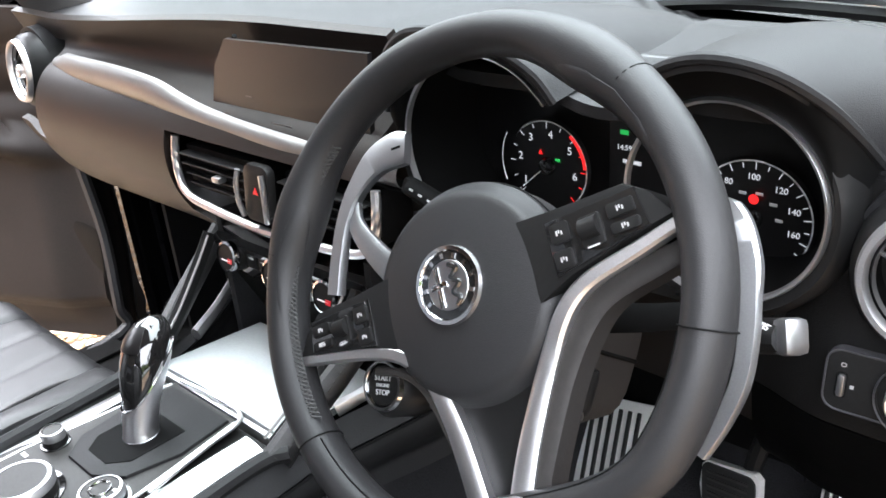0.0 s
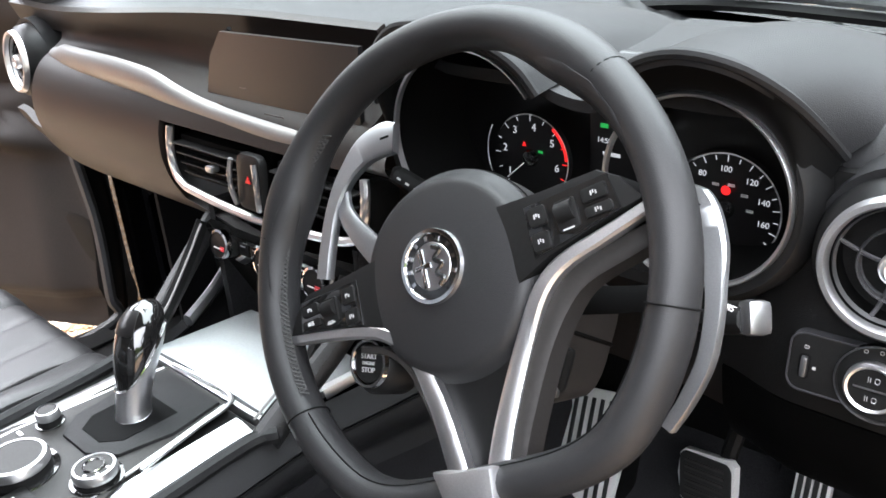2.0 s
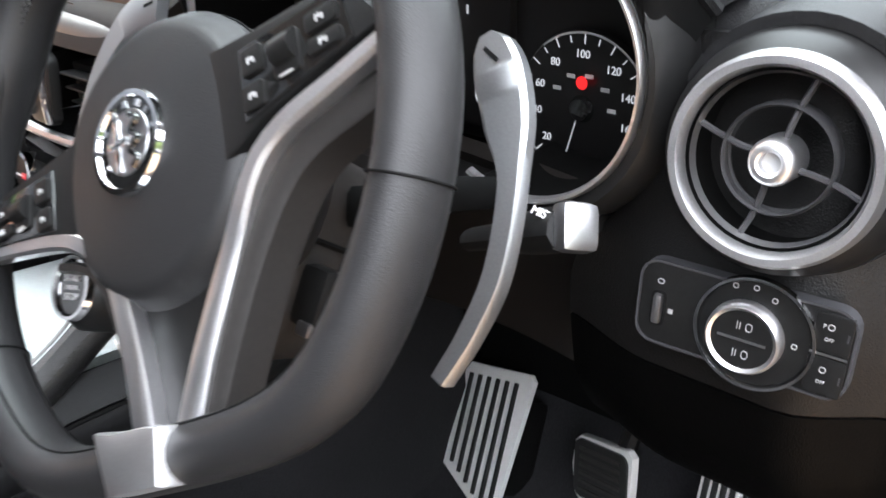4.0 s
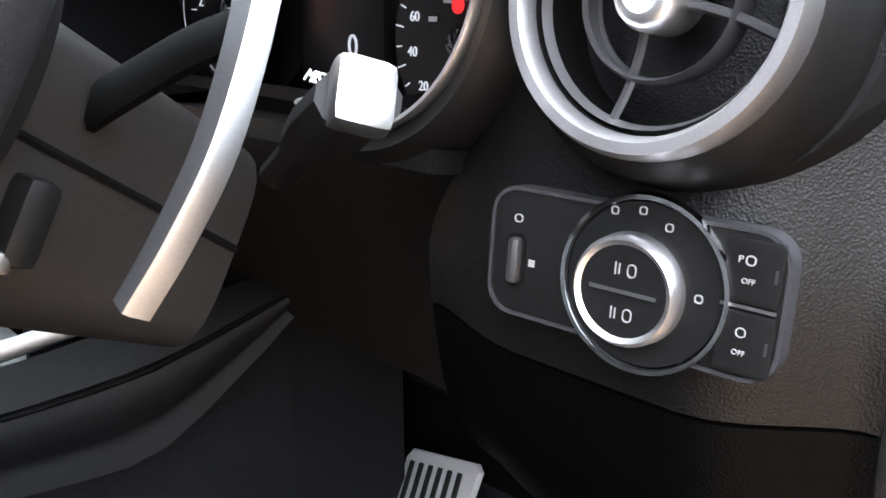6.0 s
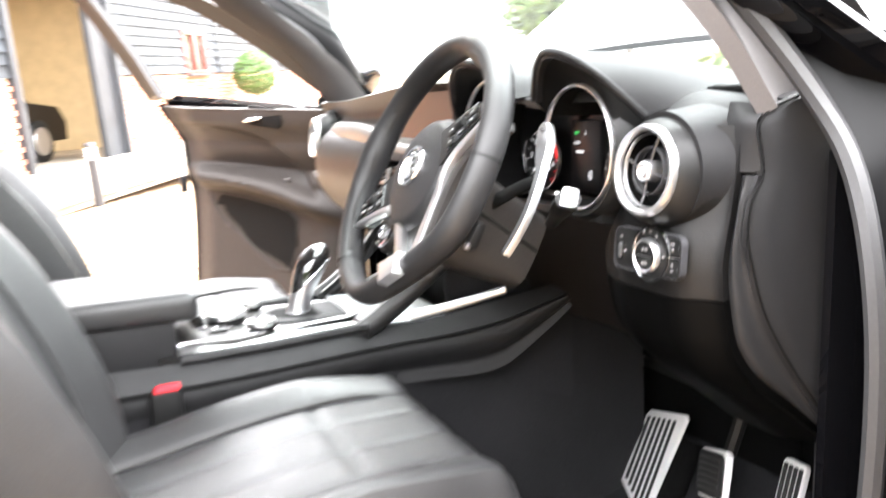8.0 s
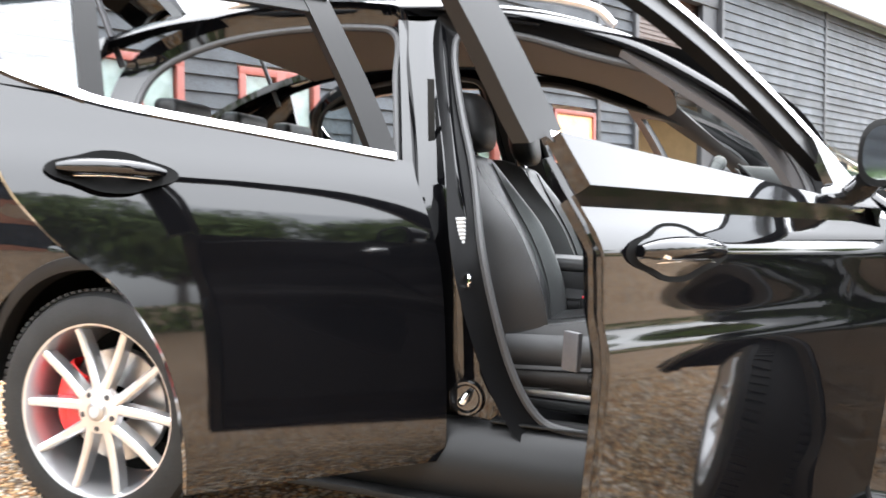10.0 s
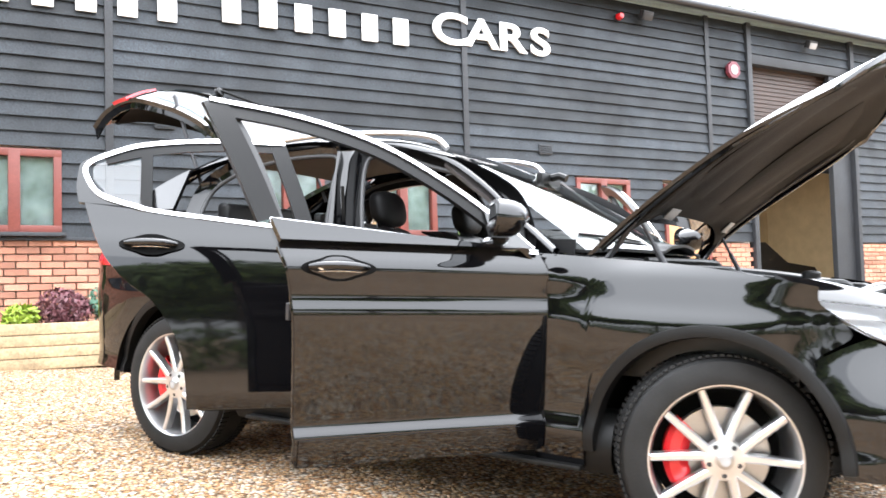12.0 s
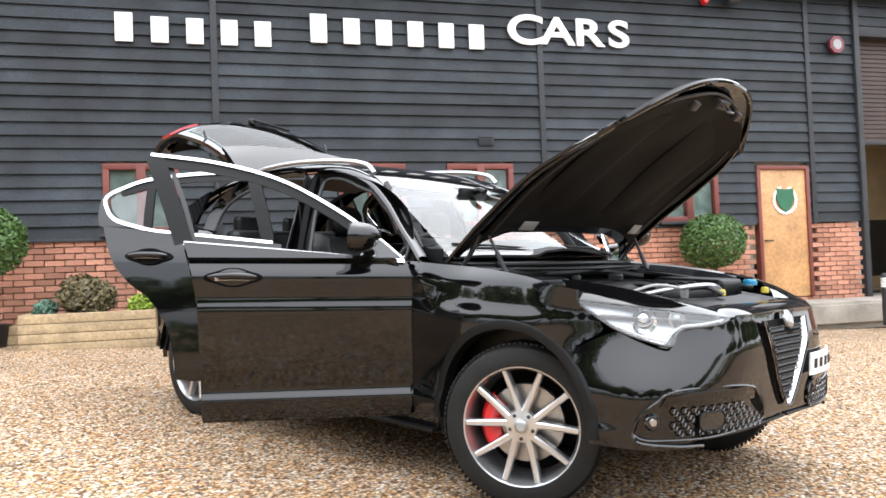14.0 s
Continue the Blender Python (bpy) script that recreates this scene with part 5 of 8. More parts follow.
# ---- wheels ----
def wheel(m, hub_depth=.02):
    """Tyre, ten-spoke rim, disc and red caliper; local z points out."""
    w = new("wheel")
    w.parent = CAR
    w.matrix_local = m
    tagged(w, "ten-spoke silver alloy wheel with a black road tyre")
    R = .366
    prof = [(.262, -.245), (.30, -.255), (.345, -.245), (.362, -.21), (R, -.16), (R, -.08), (.362, -.035), (.348, -.008), (.30, .010), (.268, .004), (.262, -.015)]
    part("tyre", lathe(prof, Matrix(), 72), RUBBER, w)
    tread = bmesh.new()
    for k in range(90):
        an = 360 * k / 90
        for zc, sk in ((-.048, 12), (-.20, -12)):
            tread = join(tread, box((R + .001, 0, zc), (.008, .016, .05), 0, Matrix.Rotation(radians(an), 4, "Z") @ Matrix.Rotation(radians(0), 4, "X")))
    tagged(part("tyre_tread", tread, RUBBER, w, smooth=0), kind="stuff")
    part("rim", lathe([(.235, -.22), (.245, -.10), (.25, -.03), (.262, .0), (.272, .004), (.275, -.004), (.268, -.014), (.264, -.03)], Matrix(), 64), ALLOY, w)
    for k in range(5):
        for s in (-1, 1):
            a0 = radians(90 + 72 * k + s * 8)
            a1 = radians(90 + 72 * k + s * 19)
            p0 = Vector((math.cos(a0) * .055, math.sin(a0) * .055, -.012))
            p1 = Vector((math.cos(a1) * .256, math.sin(a1) * .256, -.010))
            t = (p1 - p0).normalized()
            n = Vector((-t.y, t.x, 0))
            bm = bmesh.new()
            rows = []
            for i in range(5):
                q = mix(p0, p1, i / 4) + Vector((0, 0, -.008 * math.sin(math.pi * i / 4)))
                h = mix(.016, .0125, i / 4)
                rows.append([bm.verts.new(q + n * a + Vector((0, 0, b))) for a, b in ((-h * 1.15, -.04), (-h, -.004), (-h * .55, .002), (h * .55, .002), (h, -.004), (h * 1.15, -.04))])
            for a, b in zip(rows, rows[1:]):
                for j in range(5):
                    bm.faces.new((a[j], a[j + 1], b[j + 1], b[j]))
            part("spoke", bm, ALLOY, w)
    part("hub", lathe([(0, -.002), (.034, -.002), (.036, -.006), (.070, -.012), (.078, -.03)], Matrix(), 40), ALLOY, w)
    part("hub_cap", lathe([(0, .006), (.024, .005), (.030, .001), (.031, -.004)], Matrix(), 28), SATIN, w)
    part("hub_badge", lathe([(0, .0075), (.018, .0068)], Matrix(), 20), GREY, w)
    for k in range(5):
        an = radians(54 + 72 * k)
        part("wheel_bolt", lathe([(0, .002), (.009, .002), (.011, -.004), (.012, -.012)], Matrix.Translation((.054 * math.cos(an), .054 * math.sin(an), -.010)), 8), STEELD, w)
    part("brake_disc", lathe([(.06, -.10), (.175, -.10), (.178, -.105), (.178, -.125), (.06, -.125)], Matrix(), 48), DISC, w)
    bm = bmesh.new()
    rows = []
    for i in range(15):
        an = radians(mix(138, 212, i / 14))
        k = math.sin(math.pi * i / 14) ** .3
        rows.append([bm.verts.new((r * math.cos(an), r * math.sin(an), z)) for r, z in ((.115, -.13), (.125 - .01 * k, -.075), (.15, -.062 + .01 * k), (.185, -.064 + .008 * k), (.20 + .004 * k, -.08), (.20, -.14))])
    for a, b in zip(rows, rows[1:]):
        for j in range(5):
            bm.faces.new((a[j], a[j + 1], b[j + 1], b[j]))
    part("brake_caliper", bm, RED, w, "bright red brake caliper")
    part("backing", lathe([(0, -.2), (.235, -.2)], Matrix(), 32), DEEP, w)
    return w


def wheel_pose(x, y, steer):
    """Wheel with its outer face at x, y; steer turns its face ahead."""
    a = radians(steer)
    out = Vector((math.cos(a), math.sin(a), 0))
    return axes((x, y, .366), Vector((0, 0, 1)).cross(out), (0, 0, 1))


wheel(wheel_pose(.905, AX, 24))
wheel(wheel_pose(.905, RX, 0))
wheel(Matrix.Rotation(math.pi, 4, "Z") @ wheel_pose(.905, -AX, 24))
wheel(Matrix.Rotation(math.pi, 4, "Z") @ wheel_pose(.905, -RX, 0))


# ---- front end ----
@functools.lru_cache(None)
def nose_line(z):
    """Half of the nose's plan at height z, from the middle to the wheel arch."""
    k = smooth(.55, .85, z)
    end = 1.70 if z > .628 else FA + math.sqrt(.435 ** 2 - (z - .365) ** 2)
    low = [(0, 2.215), (.26, 2.216), (.5, 2.195), (.74, 2.115), (.885, 1.985)]
    high = [(0, 2.220), (.2, 2.222), (.43, 2.200), (.64, 2.085), (.795, 1.925)]
    pts = [(mix(p[0], q[0], k), mix(p[1], q[1], k), 0) for p, q in zip(low, high)] + [(side(end, z), end, 0)]
    tuck = .05 * smooth(.46, .30, z) + .03 * smooth(.72, .90, z)
    return [Vector((p.x, p.y - tuck * smooth(.9, .3, p.x), z)) for p in spline(pts, 100)]


bumper_top = curve1([(0, .89), (.41, .885), (.455, .866), (.50, .850), (.58, .840), (.665, .832), (.705, .808), (.745, .764), (.80, .786), (.840, .820), (.865, .80), (.92, .73)])


def bumper(u, v):
    """Nose skin from wheel arch to wheel arch."""
    s = 2 * u - 1
    i = round(abs(s) * 100)
    xq = nose_line(.8)[i].x
    z = round(mix(.362 + .036 * smooth(.68, .58, xq), bumper_top(xq), v), 4)
    p = nose_line(z)[i]
    return Vector((math.copysign(p.x, s), p.y, z))


part("front_bumper", thick(grid(bumper, 100, 24), .02), PAINT, CAR, "glossy black front bumper")


def nose(x, z, out=0.0):
    """Point on the nose at half-width x and height z, pushed out along its normal."""
    line = nose_line(round(z, 4))
    i = next((k for k in range(len(line) - 1) if line[k + 1].x >= abs(x)), len(line) - 2)
    a, b = line[i], line[i + 1]
    t = (abs(x) - a.x) / max(1e-5, b.x - a.x)
    p = mix(a, b, min(1.5, t))
    n = Vector((a.y - b.y, b.x - a.x, 0)).normalized()
    return Vector((math.copysign(p.x, x) if x else 0, p.y, z)) + Vector((math.copysign(n.x, x) if x else 0, n.y, 0)) * out


def nose_patch(poly, out, depth=.02, n=8):
    """A plate that follows the nose inside a four-sided outline (x, z)."""
    a, b, c, d = poly
    g = grid(lambda u, v: nose(mix(mix(a[0], b[0], u), mix(d[0], c[0], u), v), mix(mix(a[1], b[1], u), mix(d[1], c[1], u), v), out), n, n)
    return thick(g, depth)


lamp_hi = curve1([(.45, .872), (.50, .880), (.70, .910), (.80, .928), (.885, .945)])
lamp_lo = curve1([(.45, .868), (.50, .854), (.58, .844), (.665, .836), (.705, .812), (.745, .768), (.80, .790), (.840, .826), (.868, .89), (.885, .938)])


def lamp_pt(x, z, out=.006):
    q = nose(x, .90, out)
    return Vector((q.x, q.y - .75 * (z - .85), z))


def headlamp(out, inset=0.0):
    return grid(lambda u, v: lamp_pt(mix(.452 + inset, .884 - inset, u), mix(lamp_lo(mix(.452, .884, u)), lamp_hi(mix(.452, .884, u)), v), out), 48, 8)


def lamp_edge(out):
    xs = [mix(.452, .884, i / 48) for i in range(49)]
    return [lamp_pt(x, lamp_hi(x), out) for x in xs] + [lamp_pt(x, lamp_lo(x), out) for x in xs[::-1]]


lamp_dir = axes(lamp_pt(.770, .862, -.030), (-.72, .69, 0), (0, 0, 1))
lamp_dir2 = axes(lamp_pt(.660, .872, -.035), (-.72, .69, 0), (0, 0, 1))
both("headlamp_lens", lambda: headlamp(.008), LENS, "clear swept headlamp lens")
both("headlamp_bowl", lambda: headlamp(-.05), SATIN, "silver headlamp bowl")
both("headlamp_projector", lambda: join(lathe([(0, .02), (.020, .017), (.034, .006), (.036, -.02)], lamp_dir, 28), lathe([(.036, .008), (.050, .012), (.054, .006), (.050, -.02)], lamp_dir, 28)), CHROME, "round projector lamp with a chrome ring")
both("headlamp_reflector", lambda: join(lathe([(0, -.012), (.020, -.006), (.032, .008), (.036, .008), (.036, -.02)], lamp_dir2, 24)), CHROME)
both("headlamp_fin", lambda: thick(grid(lambda u, v: lamp_pt(mix(.49, .86, u), mix(.858, .885, u), mix(-.045, -.002, v)), 14, 3), .004), SATIN)
both("running_light", lambda: sweep([lamp_pt(x, z, -.004) for x, z in ((.48, .866), (.58, .852), (.67, .845), (.715, .820), (.748, .785), (.80, .802), (.84, .842))], .006, 6), SIGNW, "white running light strip")


def cap(u, v):
    """Painted strip between the lamps' tops and the bonnet opening."""
    x = mix(-.886, .886, u)
    z = lamp_hi(abs(x)) + .004 if abs(x) > .45 else .885 - .009 * smooth(.30, .45, abs(x))
    p = nose(x, .90, .004)
    q = Vector((p.x * .90, p.y - .14 - .03 * abs(x), z + .030 + .045 * smooth(.3, .9, abs(x))))
    p.z = z
    p.y -= .75 * (z - .85) * smooth(.36, .46, abs(x))
    q.y -= .03
    return mix(p, q, v) + Vector((0, 0, .012 * math.sin(math.pi * v)))


part("nose_cap", thick(grid(cap, 80, 6), .012), PAINT, CAR, "glossy black panel above the headlamps")
both("headlamp_surround", lambda: sweep(lamp_edge(.004), .005, 6, closed=True), GLOSS)


def shield_grille():
    g = new("grille")
    g.parent = CAR
    tagged(g, "inverted triangular radiator grille with a chrome frame")
    tri = [(-.245, .845), (.245, .845), (.205, .72), (.11, .57), (.035, .475), (-.035, .475), (-.11, .57), (-.205, .72)]
    part("backing", nose_patch(((-.215, .85), (.215, .85), (.03, .47), (-.03, .47)), .004, .01), DEEP, g)
    edge = spline([(-.225, .852, 0), (-.200, .74, 0), (-.115, .58, 0), (-.03, .472, 0), (0, .464, 0), (.03, .472, 0), (.115, .58, 0), (.200, .74, 0), (.225, .852, 0)], 48)

    def rim(u, v):
        p = edge[round(u * 48)]
        k = mix(1.0, .86, v)
        return nose(p.x * k, mix(p.y, .70 + (p.y - .70) * k, 1), mix(.020, -.004, v))
    part("frame", thick(grid(rim, 48, 4), .006), CHROME, g, "bright chrome shield frame")
    part("frame_lip", sweep([rim(u / 48, 0) for u in range(49)], .005, 6), GLOSS, g)
    for j in range(11):
        z = .50 + j * .031
        w = curve1([(.47, .03), (.58, .10), (.72, .175), (.85, .212)])(z)
        n = int(w / .022)
        for i in range(-n, n + 1):
            x = i * .044 / 2 * 1.0 + (.011 if j % 2 else 0)
            if abs(x) < w - .012 and i % 1 == 0:
                p = nose(x, z, .010)
                part("mesh_cell", lathe([(.010, 0), (.0125, .004), (.014, 0)], axes(p, (1, 0, 0), (0, 0, 1)) @ pose(0, 0, 0, 180), 6), GLOSS, g)
    part("badge", lathe([(0, .010), (.034, .008), (.040, .003), (.041, -.006)], axes(nose(0, .850, .03), (1, 0, 0), (0, -.35, 1)) @ pose(0, 0, 0, 180), 32), SATIN, g, "round silver nose badge")
    part("badge_face", lathe([(0, .0115), (.026, .0105), (.028, .008)], axes(nose(0, .850, .03), (1, 0, 0), (0, -.35, 1)) @ pose(0, 0, 0, 180), 28), GREY, g)


shield_grille()


def lower_intake(s):
    g = new("lower_intake")
    g.parent = CAR
    tagged(g, "lower bumper intake with a round fog lamp")
    out = [(.895, .425), (.885, .49), (.845, .555), (.77, .598), (.42, .594), (.30, .545), (.255, .48), (.28, .428), (.47, .412), (.67, .402), (.86, .402)]
    bm = bmesh.new()
    f = bm.faces.new([bm.verts.new(nose(x * s, z, .004)) for x, z in out])
    bmesh.ops.triangulate(bm, faces=[f])
    part("recess", bm, DEEP, g)
    part("surround", sweep(spline([nose(x * s, z, .008) for x, z in out + out[:1]], 70), .006, 8), GLOSS, g)
    part("blade", thick(grid(lambda u, v: nose(mix(mix(.815, .835, v), mix(.345, .335, v), u) * s, mix(mix(.578, .590, smooth(0, .25, u)), .532, v), .014 - .010 * v), 24, 5), .010), PAINT, g, "glossy black blade over the intake")
    m = axes(nose(.852 * s, .475, .010), (-.75 * s, .66, 0) if s > 0 else (-.75, -.66, 0), (0, 0, 1))
    part("fog_lamp", lathe([(0, .006), (.014, .004), (.019, -.002)], m, 24), DISC, g, "round clear fog lamp")
    part("fog_bezel", lathe([(.019, -.002), (.022, .004), (.028, .003), (.036, -.010)], m, 24), GLOSS, g)
    for j in range(4):
        for i in range(12):
            x, z = .290 + i * .043 + (.0215 if j % 2 else 0), .430 + j * .028
            if x < .80 and z < .425 + .55 * (x - .24) and not (.56 < x < .70 and .43 < z < .51):
                part("mesh_cell", lathe([(.012, 0), (.016, .004), (.019, 0)], axes(nose(x * s, z, .010), (1, 0, 0), (0, 0, 1)) @ pose(0, 0, 0, 180), 6), GLOSS, g)
    lens = [(.58, .508), (.675, .508), (.692, .490), (.692, .455), (.675, .437), (.58, .437), (.562, .455), (.562, .490)]
    part("radar_cover", nose_patch(((.565 * s, .506), (.69 * s, .506), (.69 * s, .438), (.565 * s, .438)), .016, .01, 3), GLOSS, g)
    part("radar_rim", sweep([nose(x * s, z, .018) for x, z in lens + lens[:1]], .0035, 6), CLAD, g)
    part("outer_lip", sweep(spline([nose(x * s, z, .010) for x, z in ((.895, .43), (.882, .392), (.78, .378), (.66, .372))], 20), .009, 8), GLOSS, g)
    part("inner_lip", sweep(spline([nose(x * s, z, .008) for x, z in ((.65, .400), (.45, .404), (.27, .410), (.02, .412))], 20), .007, 8), CLAD, g)


lower_intake(1)
lower_intake(-1)
part("splitter", thick(grid(lambda u, v: nose((2 * u - 1) * .66, .402, -.03 + .036 * v) + Vector((0, 0, .010 * v)), 40, 3), .006), CLAD, CAR, "black front splitter lip")
plate = part("number_plate", thick(grid(lambda u, v: nose(mix(-.62, -.22, u), mix(.57, .675, v), .03), 8, 2), .008), SIGNW, CAR, "white number plate set to one side")
for k in range(5):
    part("lettering_bar", thick(grid(lambda u, v: nose(mix(-.60 + k * .075, -.565 + k * .075, u), mix(.60, .645, v), .034), 2, 2), .003), HARD, plate)


# ---- bonnet, raised ----
def bonnet_pt(u, v):
    """Closed bonnet: u from the hinge to the nose, v across."""
    s = 2 * v - 1
    y = mix(.80 + .21 * (1 - abs(s) ** 5), 2.20 - .34 * abs(s) ** 2.2, u)
    x = s * mix(.80, mix(.80, .66, smooth(.6, 1, u)), u)
    z = mix(1.10, .915, u ** 1.8) + .035 * (1 - s * s) * (1 - .4 * u) + .012 * math.exp(-((abs(s) - .55) / .1) ** 2) * (1 - u)
    return Vector((x, y, z))


BONNET = Matrix.Translation((0, .84, 1.125)) @ Matrix.Rotation(radians(45.5), 4, "X") @ Matrix.Translation((0, -.84, -1.125))
bon = part("bonnet", thick(grid(bonnet_pt, 30, 30), .014), PAINT, CAR, "glossy black bonnet propped wide open")
bon.matrix_local = BONNET
lin = part("bonnet_lining", thick(grid(lambda u, v: bonnet_pt(mix(.06, .93, u), mix(.06, .94, v)) - Vector((0, 0, .028 + .012 * math.sin(u * 9) * math.sin(v * 9.4) ** 2)), 24, 24), .008), UNDER, CAR, "dark brown insulated underside of the bonnet")
lin.matrix_local = BONNET
brim = part("bonnet_edge", sweep(spline([bonnet_pt(u, v) - Vector((0, 0, .02)) for u, v in [(0.02, .02), (.3, .02), (.6, .02), (.85, .03), (.97, .12), (1, .3), (1, .5), (1, .7), (.97, .88), (.85, .97), (.6, .98), (.3, .98), (.02, .98)]], 80), .014, 7), PAINT, CAR)
brim.matrix_local = BONNET
for a, b in ((.16, .40), (.60, .84)):
    pad = part("bonnet_pressing", thick(grid(lambda u, v: bonnet_pt(mix(.16, .80, u), mix(a, b, v)) - Vector((0, 0, .036 + .016 * math.sin(math.pi * u) ** .5 * math.sin(math.pi * v) ** .5)), 14, 12), .004), UNDER, CAR, "padded panel under the bonnet")
    pad.matrix_local = BONNET
welt = part("bonnet_seal", sweep(spline([bonnet_pt(u, v) - Vector((0, 0, .034)) for u, v in [(.10, .09), (.45, .08), (.80, .10), (.92, .22), (.94, .5), (.92, .78), (.80, .90), (.45, .92), (.10, .91)]], 60), .009, 7), SEAL, CAR, "black rubber seal round the bonnet lining")
welt.matrix_local = BONNET
for sx, sy, w in ((0, 2.10, .10), (.22, 2.06, .05), (-.22, 2.06, .05)):
    part("bonnet_catch", box((sx, sy, .882), (w, .045, .03), .006), STEELD, CAR).matrix_local = BONNET
lt = part("bonnet_latch", sweep([Vector((-.03, 2.10, .87)), Vector((-.03, 2.10, .82)), Vector((.03, 2.10, .82)), Vector((.03, 2.10, .87))], .006, 6), STEELD, CAR)
lt.matrix_local = BONNET
lb = part("warning_label", box((-.62, 1.10, 1.065), (.12, .07, .004), .001), GREY, CAR, "pale printed label under the bonnet")
lb.matrix_local = BONNET
lb2 = part("warning_label", box((.42, 1.10, 1.066), (.12, .06, .004), .001), GREY, CAR, "pale printed label under the bonnet")
lb2.matrix_local = BONNET
for s in (-1, 1):
    foot, head = Vector((.66 * s, 1.12, 1.03)), BONNET @ Vector((.68 * s, 1.03, 1.06))
    part("bonnet_strut", join(sweep([foot, head], .008, 8), sweep([foot, mix(foot, head, .55)], .013, 8)), STEELD, CAR, "dark gas strut holding the bonnet")
    part("bonnet_hinge", sweep(spline([(.72 * s, .88, 1.06), (.72 * s, .93, 1.12), BONNET @ Vector((.72 * s, 1.02, 1.08))], 8), .012, 6), STEELD, CAR)

# ---- engine bay ----
bay = new("engine_bay")
bay.parent = CAR
tagged(bay, "open engine bay with black covers, hoses and caps")
part("tray", join(box((0, 1.45, .62), (1.46, 1.15, .02), 0), box((0, .93, .84), (1.5, .03, .44), 0), box((.74, 1.25, .80), (.02, .75, .36), 0), box((-.74, 1.25, .80), (.02, .75, .36), 0)), BAY, bay, smooth=0)
both("wing_ledge", lambda: thick(grid(lambda u, v: Vector((mix(side(mix(.88, 1.69, u), bonnet_line(mix(.88, 1.69, u))) - .004, .66, v), mix(.88, 1.69, u), bonnet_line(mix(.88, 1.69, u)) - .03 * v - .006)), 20, 4), .015), PAINT)
part("slam_panel", thick(grid(lambda u, v: Vector(((2 * u - 1) * .68, mix(2.16, 1.92, v) - .30 * abs(2 * u - 1) ** 2.2, .905 + .03 * v)), 24, 4), .02), BAY, bay, "black slam panel behind the grille")
part("engine_cover", box((.02, 1.42, .92), (.62, .66, .12), .045, None, 4), HARD, bay)
for k in range(5):
    part("cover_rib", box((-.2 + .1 * k, 1.42, .985), (.03, .5, .012), .005), HARD, bay)
part("air_box", box((-.46, 1.55, .93), (.26, .40, .14), .03, None, 3), HARD, bay)
part("battery_box", box((.47, 1.15, .94), (.26, .24, .14), .02, None, 3), HARD, bay)
part("expansion_tank", box((.48, 1.62, .94), (.20, .22, .13), .04, None, 3), HARDG, bay)
part("scuttle_cover", box((0, 1.0, 1.03), (1.40, .20, .05), .02), HARD, bay)
for c, r, mt in (((-.42, 1.86, .975), .036, BLUE), ((-.30, 1.99, .945), .020, YELLOW), ((.10, 1.95, .945), .022, YELLOW), ((.48, 1.62, 1.015), .035, HARD), ((.2, 1.2, .99), .03, HARD)):
    part("filler_cap", lathe([(0, .03), (r * .8, .028), (r, .02), (r, 0)], Matrix.Translation(c), 18), mt, bay)
for pts, r, mt in (([(.3, 1.75, .96), (.45, 1.72, 1.0), (.6, 1.55, .98), (.62, 1.3, .95)], .016, HARD), ([(-.1, 1.86, .95), (.1, 1.9, .99), (.35, 1.84, .98), (.5, 1.75, .95)], .012, SATIN), ([(.66, 1.75, .95), (.55, 1.85, 1.0), (.4, 1.88, .99), (.25, 1.84, .97)], .007, GREY),
                   ([(-.3, 1.3, 1.0), (-.1, 1.15, 1.03), (.2, 1.1, 1.02), (.45, 1.06, 1.02)], .02, HARD), ([(-.6, 1.8, .95), (-.5, 1.4, 1.0), (-.5, 1.1, 1.02)], .014, HARD), ([(.1, 1.78, .97), (.13, 1.9, .98), (.12, 1.97, .95)], .012, STEELD)):
    part("hose", sweep(spline(pts, 20), r, 8), mt, bay)
part("cross_brace", join(sweep(spline([(-.62, 1.02, 1.07), (0, 1.12, 1.075), (.62, 1.02, 1.07)], 16), .014, 8), sweep(spline([(-.62, 1.08, 1.05), (0, 1.18, 1.05), (.62, 1.08, 1.05)], 16), .009, 8)), HARD, bay)
part("bracket", box((.22, 1.83, .96), (.03, .03, .06), .006), GREY, bay)

# ---- tailgate, raised ----
GATE_LINE = spline([(-1.40, 1.625, 0), (-1.75, 1.505, 0), (-2.05, 1.335, 0), (-2.24, 1.18, 0), (-2.33, 1.02, 0), (-2.36, .84, 0), (-2.33, .70, 0)], 240)


def gate_pt(u, v):
    s = 2 * v - 1
    y, z = (GATE_LINE[min(240, max(0, round(u * 240)))][c] for c in (0, 1))
    y, z = -1.40 + (y + 1.40) * .93, 1.625 + (z - 1.625) * .93
    x = mix(.55, mix(.60, .66, smooth(.2, .6, u)), smooth(0, .3, u)) * s
    return Vector((x, y - .0 + .16 * abs(s) ** 2.5 * smooth(.0, .5, u), z + .02 * (1 - s * s) * (1 - u)))


GATE_UP = Matrix.Translation((0, -1.40, 1.625)) @ Matrix.Rotation(radians(-61.5), 4, "X") @ Matrix.Translation((0, 1.40, -1.625))


